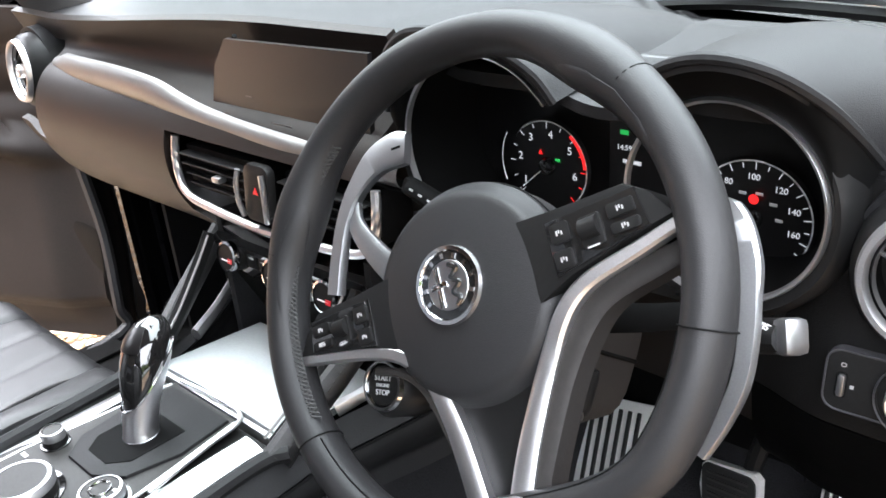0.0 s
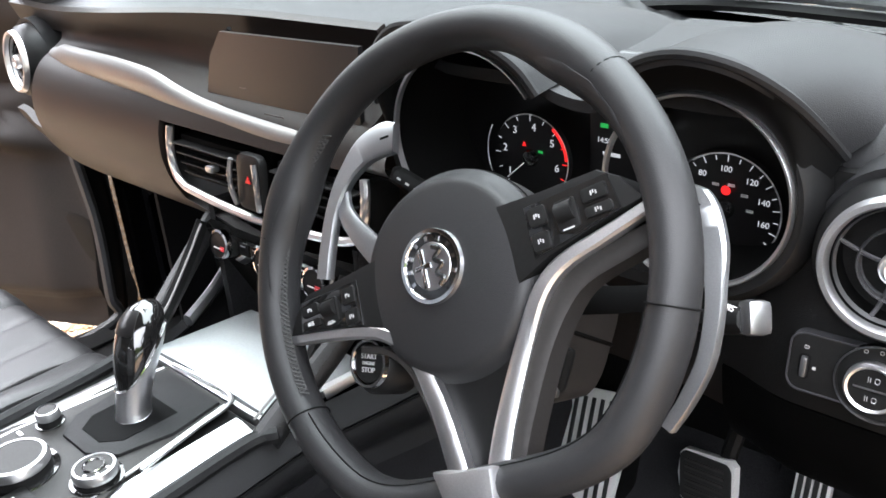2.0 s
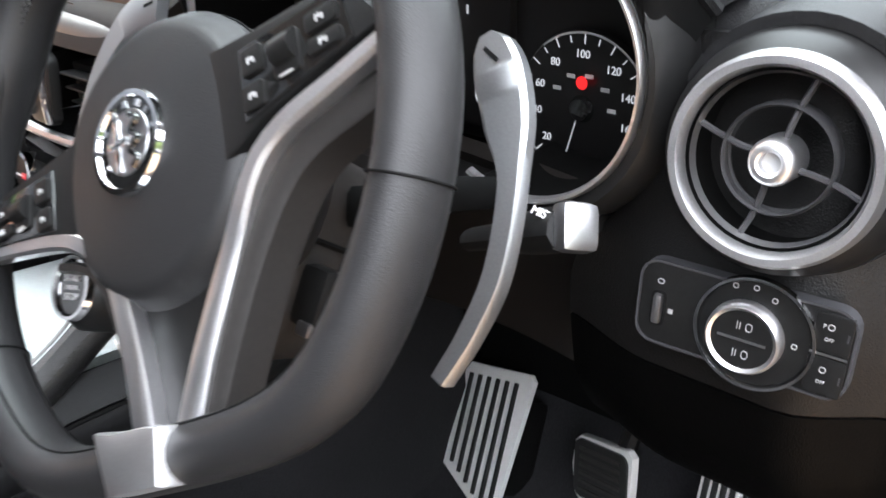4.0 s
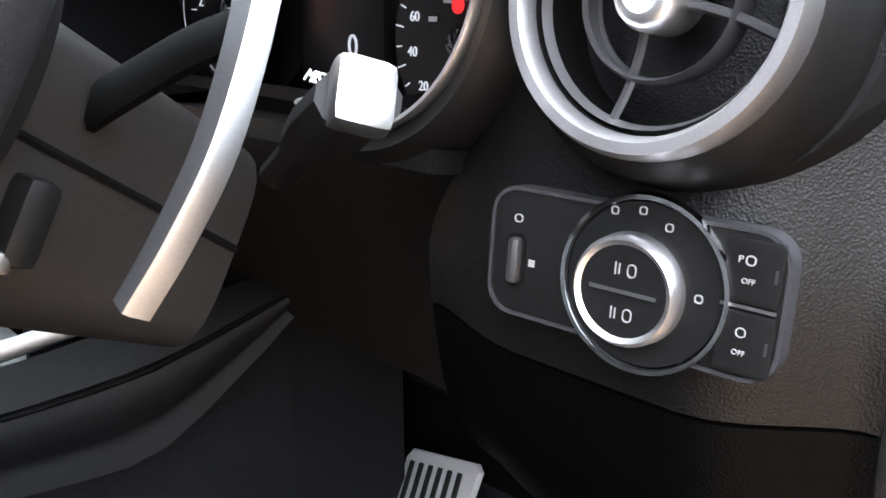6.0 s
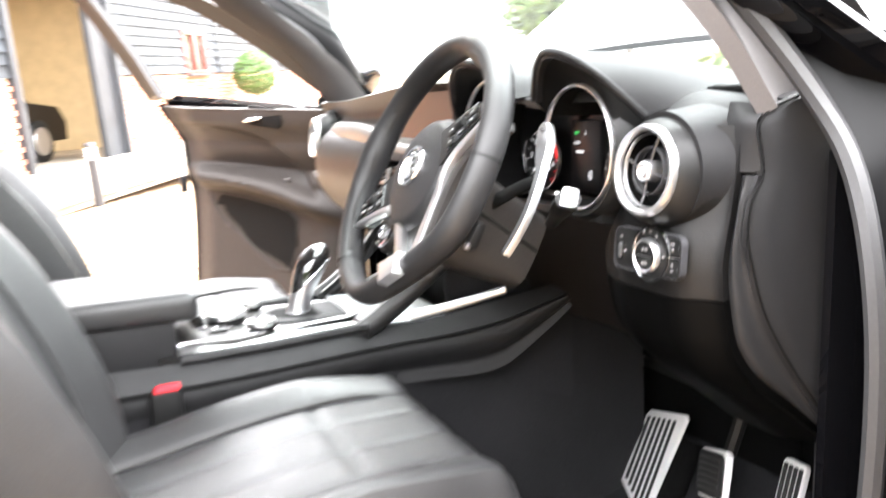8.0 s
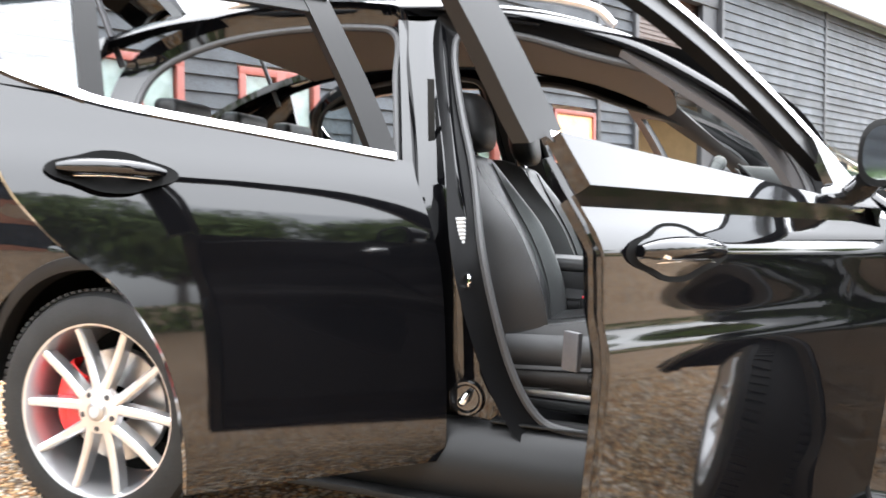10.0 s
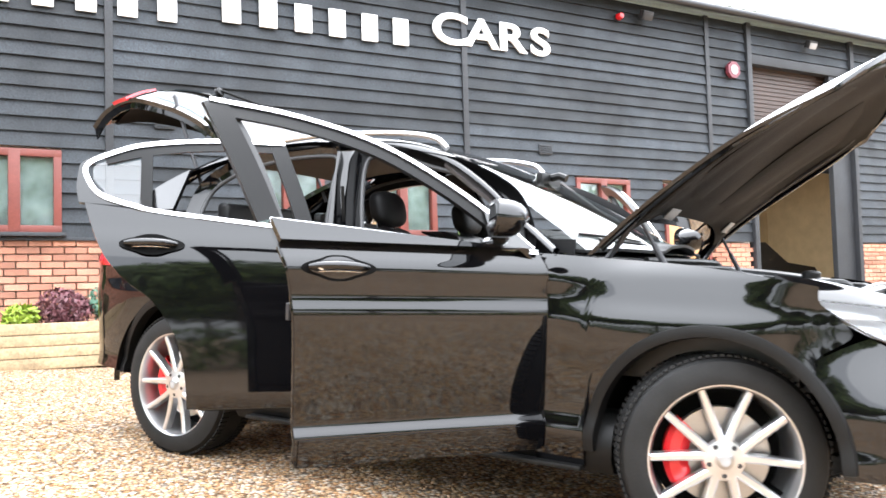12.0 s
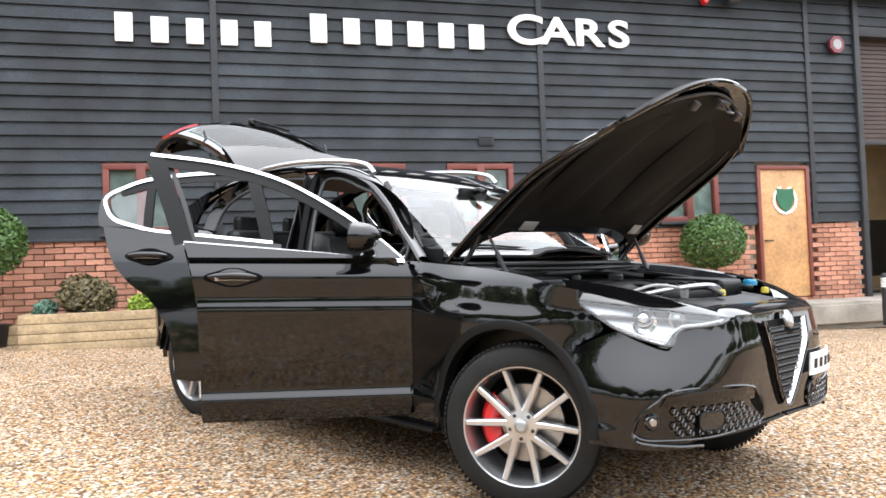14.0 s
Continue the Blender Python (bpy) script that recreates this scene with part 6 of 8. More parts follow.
tailgate = new("tailgate")
tailgate.parent = CAR
tailgate.matrix_local = GATE_UP
tagged(tailgate, "raised black tailgate with its rear screen")
part("gate_skin", thick(grid(lambda u, v: gate_pt(mix(.48, 1, u), v), 28, 32), .03), PAINT, tailgate)
part("gate_screen", grid(lambda u, v: gate_pt(mix(.10, .50, u), mix(.045, .955, v)) + Vector((0, -.006, .006)), 16, 24), PANED, tailgate, "tinted rear screen")
part("gate_frame", join(thick(grid(lambda u, v: gate_pt(mix(.0, .11, u), v), 3, 20), .03), thick(grid(lambda u, v: gate_pt(mix(.1, .49, u), mix(0, .07, v)), 16, 3), .03), thick(grid(lambda u, v: gate_pt(mix(.1, .49, u), mix(.93, 1, v)), 16, 3), .03)), GLOSS, tailgate)
for s in (0, 1):
    part("gate_flank", thick(grid(lambda u, v: gate_pt(mix(.12, 1, u), s) + Vector((.012 * (1 - 2 * s), mix(.02, .085, u) * v, -.055 * v * (1 - .8 * u))), 28, 4), .006), PAINT, tailgate)
part("roof_spoiler", thick(grid(lambda u, v: gate_pt(mix(-.01, .16, u), v) + Vector((0, -.02 * u, .03 * u + .012)), 5, 20), .025), PAINT, tailgate, "black roof spoiler")
part("rear_wiper", join(sweep([gate_pt(.47, .5) + Vector((0, -.03, .03)), gate_pt(.36, .30) + Vector((0, -.03, .03))], .010, 7), lathe([(0, .03), (.03, .025), (.035, 0)], Matrix.Translation(gate_pt(.48, .5) + Vector((0, -.02, .01))), 14)), HARD, tailgate)
for s in (0.08, .92):
    part("tail_lamp", thick(grid(lambda u, v: gate_pt(mix(.60, .72, u), mix(s - .10, s + .10, v)) + Vector((0, -.012, .006)), 5, 6), .02), TAIL, tailgate, "red tail lamp")
part("gate_trim", thick(grid(lambda u, v: gate_pt(mix(.53, .96, u), mix(.12, .88, v)) + Vector((0, .045, -.008)), 12, 18), .02), DEEP, tailgate, "black tailgate inner trim")
for s in (-1, 1):
    part("gate_strut", sweep([Vector((.56 * s, -1.62, 1.45)), GATE_UP @ Vector((.56 * s, -1.95, 1.38))], .011, 8), STEELD, CAR)

# ---- rear of the body ----
part("rear_bumper", thick(grid(lambda u, v: Vector(((2 * u - 1) * mix(.80, .84, v) * (1 - .0 * v), -2.02 - .38 * (1 - abs(2 * u - 1) ** 3.0) + .03 * v, mix(.32, .82, v))), 40, 10), .03), PAINT, CAR, "glossy black rear bumper")
both("tail_lamp_outer", lambda: thick(grid(lambda u, v: P(mix(-2.02, -2.28, u), mix(.98, 1.08, v), .006), 8, 4), .02), TAIL, "red outer tail lamp")
both("d_pillar", lambda: thick(grid(lambda u, v: mix(P(mix(-1.6, -2.2, u), belt(-1.7), -.002), cant(mix(.82, 1.0, u), 0), v), 10, 8), .02), PAINT)
part("underbody", join(box((0, 0, .235), (1.5, 3.2, .03), 0), box((0, -1.95, .36), (1.3, .5, .03), 0), box((0, 1.90, .43), (1.4, .5, .03), 0)), DEEP, CAR, smooth=0)


# ---- cabin: dashboard ----
dash = new("dashboard")
dash.parent = CAR
tagged(dash, "black soft-touch dashboard with satin trim and round vents")
DASH = Matrix.Translation((0, .02, 0))
dash.matrix_local = DASH


def top_z(x, y):
    return 1.165 + .028 * smooth(-.6, 0, x) * smooth(.26, .15, x) + .012 * smooth(.45, .60, y) * smooth(.16, .0, x) * smooth(-.72, -.5, x) - .05 * smooth(.62, .95, y) - .012 * smooth(.55, .74, abs(x)) + .004 * math.sin(x * 3)


part("dash_top", thick(grid(lambda u, v: Vector((mix(-.735, .735, u), mix(.435 + .03 * smooth(.5, .74, abs(mix(-.735, .735, u))) + .05 * smooth(.55, .585, mix(-.735, .735, u)), .985 - .20 * (mix(-1, 1, u)) ** 2, v), top_z(mix(-.735, .735, u), mix(.435, .985, v)) - .012 * (1 - v) ** 6)), 60, 20), .012), SOFT, dash, "charcoal grained dashboard top")
FACE = [(.437, 1.158), (.444, 1.142), (.452, 1.12), (.446, 1.10), (.425, 1.085), (.402, 1.070), (.386, 1.045), (.380, 1.015), (.384, .985), (.397, .955), (.418, .925), (.45, .90), (.50, .882), (.56, .868), (.62, .85), (.68, .83)]
face_line = spline([(0, y, z) for y, z in FACE], 60)


def face_pt(u, v):
    x = mix(-.735, .165, u)
    p = face_line[round(v * 60)]
    back = .045 * smooth(-.56, -.74, x) * smooth(1.10, 1.0, p.z) + .03 * smooth(-.5, -.74, x)
    tuck = .03 * smooth(-.05, .15, x) * smooth(1.02, .9, p.z)
    lift = .028 * smooth(-.6, 0, x) * smooth(1.095, 1.15, p.z)
    return Vector((x, p.y + back * .5 + tuck, p.z + lift - .035 * smooth(-.25, .05, x) * smooth(1.05, .98, p.z) * smooth(.85, .95, p.z)))


part("dash_face", thick(grid(lambda u, v: face_pt(mix(.19, .6, u), v), 30, 60), .012), SOFTB, dash, "dark soft-touch passenger dash face")
part("dash_face_end", thick(grid(lambda u, v: face_pt(.19 * u, mix(32 / 60, 1, v)), 8, 28), .012), SOFTB, dash)
part("dash_face_corner", thick(grid(lambda u, v: face_pt(.19 * u, 8 / 60 * v), 8, 8), .012), SOFTB, dash)
part("glovebox_seam", sweep([face_pt(mix(.02, .56, k / 20), 38 / 60) + Vector((0, -.001, 0)) for k in range(21)], .0018, 5), DEEP, dash)
part("glovebox_seam", sweep([face_pt(.56, mix(38 / 60, .95, k / 10)) + Vector((0, -.001, 0)) for k in range(11)], .0018, 5), DEEP, dash)
part("dash_face_centre", thick(grid(lambda u, v: face_pt(.6 + .4 * u, .40 * v), 14, 24), .012), SOFTB, dash)
part("dash_face_low", thick(grid(lambda u, v: face_pt(.6 + .4 * u, mix(37 / 60, 1, v)), 14, 23), .012), SOFTB, dash)
strip_path = spline([(-.555, .415, 1.088), (-.46, .401, 1.090), (-.32, .392, 1.090), (-.235, .390, 1.085), (-.17, .390, 1.074), (-.08, .388, 1.066), (.05, .385, 1.061), (.20, .392, 1.058)], 60)


def strip_pt(u, v):
    p = strip_path[round(u * 60)]
    w = .021 - .007 * smooth(.45, .7, u) - .010 * smooth(.1, 0, u)
    a = math.pi * (v - .5)
    return p + Vector((0, -.013 * math.cos(a) + .008, w * math.sin(a)))


part("dash_trim_strip", grid(strip_pt, 60, 12), STRIPM, dash, "satin silver sweeping trim strip")
part("trim_shadow_line", sweep([p + Vector((0, .004, -.020 + .006 * smooth(.45, .7, i / 60))) for i, p in enumerate(strip_path)], .003, 6), DEEP, dash)
scr = part("infotainment_screen", prism([(-.112, 1.088), (.16, 1.076), (.17, 1.176), (-.064, 1.172), (-.092, 1.14)], axes((0, .418, 0), (1, 0, 0), (0, .0, 1)), -.006), SCREEN, dash, "dark glossy infotainment screen", smooth=0)
scr.matrix_local = Matrix.Translation((-.012, -.012, -.008))
part("screen_bezel", sweep([Vector((x, .417, z)) for x, z in ((-.070, 1.166), (-.100, 1.134), (-.122, 1.081), (.153, 1.068))], .003, 6), DEEP, dash)
for x, z, w in ((-.005, 1.118, .012), (.045, 1.094, .034), (-.055, 1.094, .008)):
    part("screen_text_bar", box((x, .3985, z), (w, .0006, .0016), 0), STEELD, scr)


def round_vent(m, name="round_vent"):
    """Turbine vent; local z points at the driver."""
    v = new(name)
    v.parent = CAR
    v.matrix_local = m
    tagged(v, "round turbine air vent with a silver ring")
    part("barrel", lathe([(.0415, -.003), (.0415, -.05), (0, -.052)], Matrix(), 48), DEEP, v)
    part("collar", lathe([(.0485, -.003), (.055, -.010), (.0615, -.035), (.066, -.075)], Matrix(), 48), HARD, v)
    part("bezel", lathe([(.0415, -.010), (.0418, .001), (.0435, .0045), (.0470, .0045), (.0490, .0005), (.0495, -.006)], Matrix(), 64), ALU, v, "silver vent ring")
    part("inner_lip", lathe([(.0385, -.008), (.040, -.004), (.0415, -.008)], Matrix(), 48), SATIN, v)
    part("vane_ring", lathe([(.0242, -.007), (.0250, -.0045), (.0262, -.007), (.0262, -.016), (.0245, -.016)], Matrix(), 40), VANE, v)
    for k in range(4):
        an = radians(-16 + 90 * k)
        part("vane", sweep(spline([(.008, 0, -.006), (.018, .0012, -.007), (.029, .0012, -.008), (.0405, 0, -.008)], 10), .0016, 6), VANE, v).matrix_local = Matrix.Rotation(an, 4, "Z")
    part("hub", lathe([(.0046, -.002), (.0050, .0026), (.0062, .0036), (.0082, .0034), (.0100, .0018), (.0112, -.002), (.0114, -.016)], Matrix(), 40), ALU, v, "brushed silver vent knob")
    part("hub_face", lathe([(0, -.0015), (.0047, -.0012)], Matrix(), 20), GREY, v)
    return v


vent_dir = axes((.656, .419, 1.073), (1, .03, 0), (-.02, .10, 1))
round_vent(vent_dir)
round_vent(axes((-.648, .415, 1.072), (1, -.10, 0), (.0, .10, 1)))
for s in (-1, 1):
    part("vent_housing", thick(grid(lambda u, v: Vector(((.656 if s > 0 else -.648) + (.062 + .032 * v ** 1.5) * math.cos(2 * math.pi * u), .425 + .16 * v, 1.073 + (.062 + .032 * v ** 1.5) * math.sin(2 * math.pi * u))), 40, 8, loop_u=True), .006), SOFT, dash)

# centre vents
for s, x0, x1 in ((-1, -.170, -.026), (1, .026, .170)):
    v = new("centre_vent")
    v.parent = CAR
    v.matrix_local = DASH
    tagged(v, "rectangular centre air vent with black slats")
    part("cavity", box(((x0 + x1) / 2, .41, 1.006), (x1 - x0, .05, .056), .004), DEEP, v)
    for k in range(4):
        part("slat", box(((x0 + x1) / 2, .379 + .003 * k, 1.026 - .0135 * k), (x1 - x0 - .006, .016, .0022), .0008, None, 1), HARD, v)
    part("slider", box(((x0 + x1) / 2 - .01 * s, .373, 1.006), (.016, .012, .008), .003), SATIN, v)
part("vent_surround", sweep(spline([(-.178, .379, 1.044), (-.180, .375, 1.02), (-.176, .372, .992), (-.160, .369, .976), (-.12, .366, .970), (0, .364, .964), (.12, .366, .970), (.160, .369, .976), (.176, .372, .992), (.180, .375, 1.02), (.178, .379, 1.044)], 70), .0052, 8), ALU, dash, "bright silver vent surround")
haz = part("hazard_pod", prism(rrect(.046, .066, .012), axes((0, .372, 1.008), (1, 0, 0), (0, .12, 1)), .010, .004), HARD, dash)
for x in (-.022, .022):
    part("pod_arc", sweep(spline([(x * .95, .358, 1.036), (x * 1.12, .3555, 1.02), (x * 1.12, .3545, 1.0), (x * .95, .3565, .981)], 14), .0032, 8), SATIN, haz)
part("hazard_triangle", prism([(-.0045, -.003), (.0045, -.003), (0, .005)], axes((0, .3612, 1.012), (1, 0, 0), (0, .12, 1)), -.001), RED, haz)

# climate panel and stack
part("climate_panel", thick(grid(lambda u, v: Vector((mix(-.135, .135, u), .386 + .02 * v, mix(.925, .872, v))), 8, 4), .012), GLOSS, dash)
for x in (-.091, 0, .091):
    k = part("climate_knob", lathe([(0, .020), (.016, .020), (.0185, .017), (.0195, 0)], axes((x, .383, .904), (1, 0, 0), (0, .2, 1)) @ pose(0, 0, 0), 28), HARD, dash)
    part("knob_ring", lathe([(.0165, .021), (.0195, .020), (.0205, .015), (.0195, .012)], axes((x, .383, .904), (1, 0, 0), (0, .2, 1)), 28), CHROME, k)
    part("knob_red", prism([(.004, -.003), (.0125, -.003), (.0125, .003), (.004, .003)], axes((x, .3625, .904), (1, 0, 0), (0, .2, 1)), .0004), REDP, k)
    part("knob_mark", box((x, .3623, .9035), (.018, .0005, .0015), 0), WHITE, k)
for x in (-.058, -.034, .034, .058):
    part("climate_button", box((x, .381, .904), (.020, .008, .018), .002), HARD, dash)
    part("button_bar", box((x, .3768, .909), (.010, .0006, .0018), 0), GREY, dash)
part("stack_panel", thick(grid(lambda u, v: Vector((mix(-.14, .14, u), mix(.405, .45, v), mix(.872, .785, v))), 4, 6), .01), DEEP, dash)
for s in (-1, 1):
    part("stack_bar", sweep(spline([(.137 * s, .375, .925), (.136 * s, .345, .885), (.132 * s, .30, .835), (.126 * s, .25, .800)], 16), .0065, 8, flat=1.5), HARD, dash, "black padded bar beside the centre stack")
    part("stack_bar_edge", sweep(spline([(.127 * s, .366, .927), (.126 * s, .336, .887), (.122 * s, .292, .838), (.116 * s, .245, .805)], 16), .0016, 6), STRIPM, dash)
    part("stack_cheek", thick(grid(lambda u, v: Vector((mix(.142, .165, v) * s, mix(.39, .62, v), mix(mix(.95, .93, v), mix(.70, .62, v), u))), 8, 6), .01), CARPET, dash)


# driver's side of the dash
def loft(a, b, n, m, bulge=(0, 0, 0)):
    """A sheet between two lines of points, swelling midway."""
    p, q = spline(a, n), spline(b, n)
    return grid(lambda u, v: mix(p[round(u * n)], q[round(u * n)], v) + Vector(bulge) * math.sin(math.pi * v), n, m)


LIP_R = [(.436, .392, 1.150), (.450, .386, 1.172), (.478, .374, 1.194), (.515, .364, 1.2055), (.550, .370, 1.200), (.576, .390, 1.180), (.592, .414, 1.155), (.604, .440, 1.128)]
LIP_L = [(.186, .400, 1.120), (.196, .388, 1.150), (.214, .378, 1.178), (.246, .370, 1.200), (.290, .365, 1.2055), (.332, .374, 1.196), (.362, .386, 1.176), (.378, .394, 1.152)]
for cx, cy, r, lip, b0, b1, c0, c1, d0, d1, back in ((.508, .410, .0750, LIP_R, -118, 205, -25, 160, -112, 150, ((.425, .66, 1.150), (.45, .66, 1.160), (.48, .67, 1.165), (.515, .68, 1.166), (.555, .67, 1.164), (.59, .65, 1.160), (.62, .61, 1.155), (.655, .56, 1.135))),
                                       (.292, .404, .0880, LIP_L, 38, 300, 60, 205, 55, 300, ((.15, .62, 1.150), (.17, .64, 1.16), (.20, .66, 1.168), (.245, .67, 1.17), (.29, .68, 1.17), (.335, .67, 1.168), (.37, .66, 1.16), (.395, .66, 1.150)))):
    top = loft(lip, back, 36, 12, (0, 0, .012))
    part("gauge_hood", thick(top, .008), SOFT, dash, "grained black cowl over a dial")
    part("hood_lip", sweep(spline(lip, 40), .0042, 8), SOFT, dash)
    ring_line = [(cx + (r + .004) * math.cos(radians(a)), cy, 1.091 + (r + .004) * math.sin(radians(a))) for a in [mix(c1 - 10, c0 + 10, k / 9) for k in range(10)]]
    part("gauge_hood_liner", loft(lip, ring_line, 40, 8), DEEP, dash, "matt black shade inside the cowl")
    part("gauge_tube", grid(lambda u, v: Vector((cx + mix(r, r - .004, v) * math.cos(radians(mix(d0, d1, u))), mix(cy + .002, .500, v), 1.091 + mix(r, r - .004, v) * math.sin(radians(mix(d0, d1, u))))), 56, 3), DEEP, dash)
    part("gauge_bezel", lathe([(r - .0022, -.002), (r - .0012, .002), (r + .0008, .003), (r + .0020, .001), (r + .0022, -.004)], axes((cx, cy, 1.091), (1, 0, 0), (0, 0, 1)), 72, b0, b1), ALU, dash, "thin chrome dial ring")
    part("gauge_back", lathe([(0, 0), (r, 0)], axes((cx, .5005, 1.091), (1, 0, 0), (0, 0, 1)), 40), SCREEN, dash)
part("gauge_pod", lathe([(.0775, -.001), (.084, .002), (.0905, -.004), (.095, -.030), (.099, -.095)], axes((.508, .410, 1.091), (1, 0, 0), (0, 0, 1)), 60, -110, 120), HARD, dash, "smooth black pod round the dial")
part("gauge_pod", lathe([(.0905, -.001), (.097, .002), (.1030, -.004), (.106, -.030), (.108, -.095)], axes((.292, .404, 1.091), (1, 0, 0), (0, 0, 1)), 60, 62, 292), HARD, dash, "smooth black pod round the dial")
part("binnacle_bridge", thick(grid(lambda u, v: Vector((mix(.365, .450, u), mix(.412, .68, v), 1.158 - .010 * math.sin(math.pi * u) * (1 - v) ** 2 + .006 * v)), 12, 8), .01), SOFT, dash)
part("binnacle_panel", box((.395, .515, 1.085), (.32, .012, .16), .004), SCREEN, dash)
part("trip_screen", box((.403, .497, 1.070), (.075, .010, .100), .004), SCREEN, dash)
part("binnacle_floor", thick(grid(lambda u, v: Vector((mix(.19, .555, u), mix(.415, .50, v), 1.012 - .012 * v)), 10, 3), .01), HARD, dash)


def dial(cx, cy, cz, r, marks, reds, needle, numbers, n_size):
    d = new("dial")
    d.parent = CAR
    m = axes((cx, cy, cz), (1, 0, 0), (0, 0, 1))
    d.matrix_local = m
    tagged(d, "black dial with white figures")
    part("face", lathe([(0, .001), (r, .001), (r + .002, -.003)], Matrix(), 48), SCREEN, d)
    part("rim_line", lathe([(r - .0008, .0016), (r + .0006, .0016)], Matrix(), 56, -140, 130), GREY, d)
    for k in range(marks + 1):
        an = radians(mix(225, -45, k / marks))
        mt = G_RED if k / marks > reds else G_WHITE
        part("tick", moved(box((r * .92, 0, .002), (.006 if k % 2 == 0 else .004, .0007, .0004), 0), Matrix.Rotation(an, 4, "Z")), mt, d, smooth=0)
    if reds < 1:
        part("red_arc", lathe([(r * .93, .0022), (r * 1.0, .0022)], Matrix(), 14, 5, 52), G_RED, d)
    for s, an in numbers:
        a = radians(an)
        text("figure", s, n_size, Matrix.Translation((r * .72 * math.cos(a), r * .72 * math.sin(a), .002)), G_WHITE, d)
    a = radians(needle)
    part("needle", moved(box((r * .40, 0, .005), (r * .86, .0010, .001), .0003, None, 1), Matrix.Rotation(a, 4, "Z")), WHITE, d)
    part("needle_hub", lathe([(0, .007), (.007, .006), (.009, .002)], Matrix(), 20), GLOSS, d)
    return d


tach = dial(.309, .500, 1.062, .043, 12, .72, 222, (("2", 170), ("3", 126), ("4", 82), ("5", 36), ("6", -10), ("1", 215)), .0105)
part("telltale", prism([(-.0022, -.002), (.0022, -.002), (.0012, .0005), (0, .0025), (-.0012, .0005)], Matrix.Translation((-.007, .013, .0022)), .0004), G_RED, tach)
part("telltale", box((.012, .008, .0025), (.005, .0022, .0004), 0), G_GREEN, tach)
part("side_gauge", lathe([(.052, .002), (.0532, .002)], Matrix(), 24, 150, 205), WHITE, tach)
speedo = dial(.501, .510, 1.050, .048, 20, 2, 255, (("80", 128), ("100", 92), ("120", 52), ("140", 20), ("160", -12), ("60", 160), ("40", 190), ("20", 222)), .0072)
part("telltale", lathe([(0, .0025), (.0042, .0025)], Matrix.Translation((.002, .018, .004)), 12), G_RED, speedo)
for k in range(5):
    a = radians(150 - 36 * k)
    part("inner_figure_bar", box((.022 * math.cos(a), .022 * math.sin(a), .0022), (.006, .0025, .0003), 0), GREY, speedo)
mt = axes((.400, .4915, 1.066), (1, 0, 0), (0, 0, 1))
text("clock_figures", "14:59", .0068, mt @ pose(-.018, .022, 0), G_WHITE, dash)
part("radio_bar", box((-.010, .010, 0), (.018, .0035, .0004), 0, mt), G_WHITE, dash)
part("lamp_telltale", box((-.018, .036, 0), (.008, .004, .0004), 0, mt), G_GREEN, dash)
part("lamp_bar", box((.004, .036, 0), (.0015, .006, .0004), 0, mt), G_WHITE, dash)
text("trip_figure", "0", .018, mt @ pose(.015, -.022, 0), G_WHITE, dash)

# lower driver's dash with switch panel


knee_y = curve1([(.74, .605), (.765, .575), (.80, .53), (.86, .458), (.90, .437), (.97, .427), (1.03, .437), (1.10, .447), (1.16, .452)])


def knee(u, v):
    z = mix(1.118, .75, v)
    x = mix(mix(.588, .535, smooth(1.05, .96, z)), .722, u)
    y = knee_y(z) + .032 * smooth(.668, .722, x) + .02 * smooth(.60, .53, x)
    return Vector((x, y, z))


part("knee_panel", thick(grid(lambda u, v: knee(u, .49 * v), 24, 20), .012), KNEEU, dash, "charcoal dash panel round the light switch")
# lower half takes the plastic with shade in its colour
part("knee_panel_lower", thick(grid(lambda u, v: knee(u, mix(.494, 1, v)), 24, 20), .012), KNEE, dash, "lower dash panel beside the column, shade put into its colour")
part("knee_panel_inner", thick(grid(lambda u, v: Vector((mix(.145, .545, u), mix(.445, .57, v) + .03 * math.sin(math.pi * u), mix(1.02, .80, v))), 14, 10), .012), VALANCE, dash, "dark brown-grey panel under the steering column")


end_y = curve1([(.75, .61), (.777, .592), (.86, .528), (.92, .490), (.97, .472), (1.008, .463), (1.04, .467), (1.071, .482), (1.09, .479), (1.12, .474), (1.135, .490), (1.146, .525)])


def endcap(u, v):
    z = mix(1.148, .755, v)
    y0 = end_y(z)
    return Vector((.742 + .004 * math.sin(u * 3.1) - .008 * v - .008 * smooth(.06, 0, u), mix(y0, .74, u), z))


def end_frame(u, v):
    """Strip between the knee panel and the end cap."""
    z = mix(1.068, .765, v)
    a = knee(1, (1.118 - z) / (1.118 - .75))
    b = Vector((.739 - .006 * v, end_y(z) - .001, z))
    return mix(a, b, u) + Vector((.003, -.006, 0)) * math.sin(math.pi * min(u * 1.4, 1)) + Vector((0, -.002, 0))


def brow_side(u, v):
    """Upper corner beside the vent, down to the seam."""
    z = mix(1.142, 1.071, v)
    a = Vector((.700, .462 + .012 * (1 - v), z))
    b = Vector((.739, end_y(z) - .001, z))
    return mix(a, b, u) + Vector((.002, -.005, 0)) * math.sin(math.pi * u)


part("end_frame", thick(grid(end_frame, 8, 34), .008), SOFT, dash, "charcoal strip along the dash end")
part("brow_side", thick(grid(brow_side, 8, 12), .008), SOFT, dash)


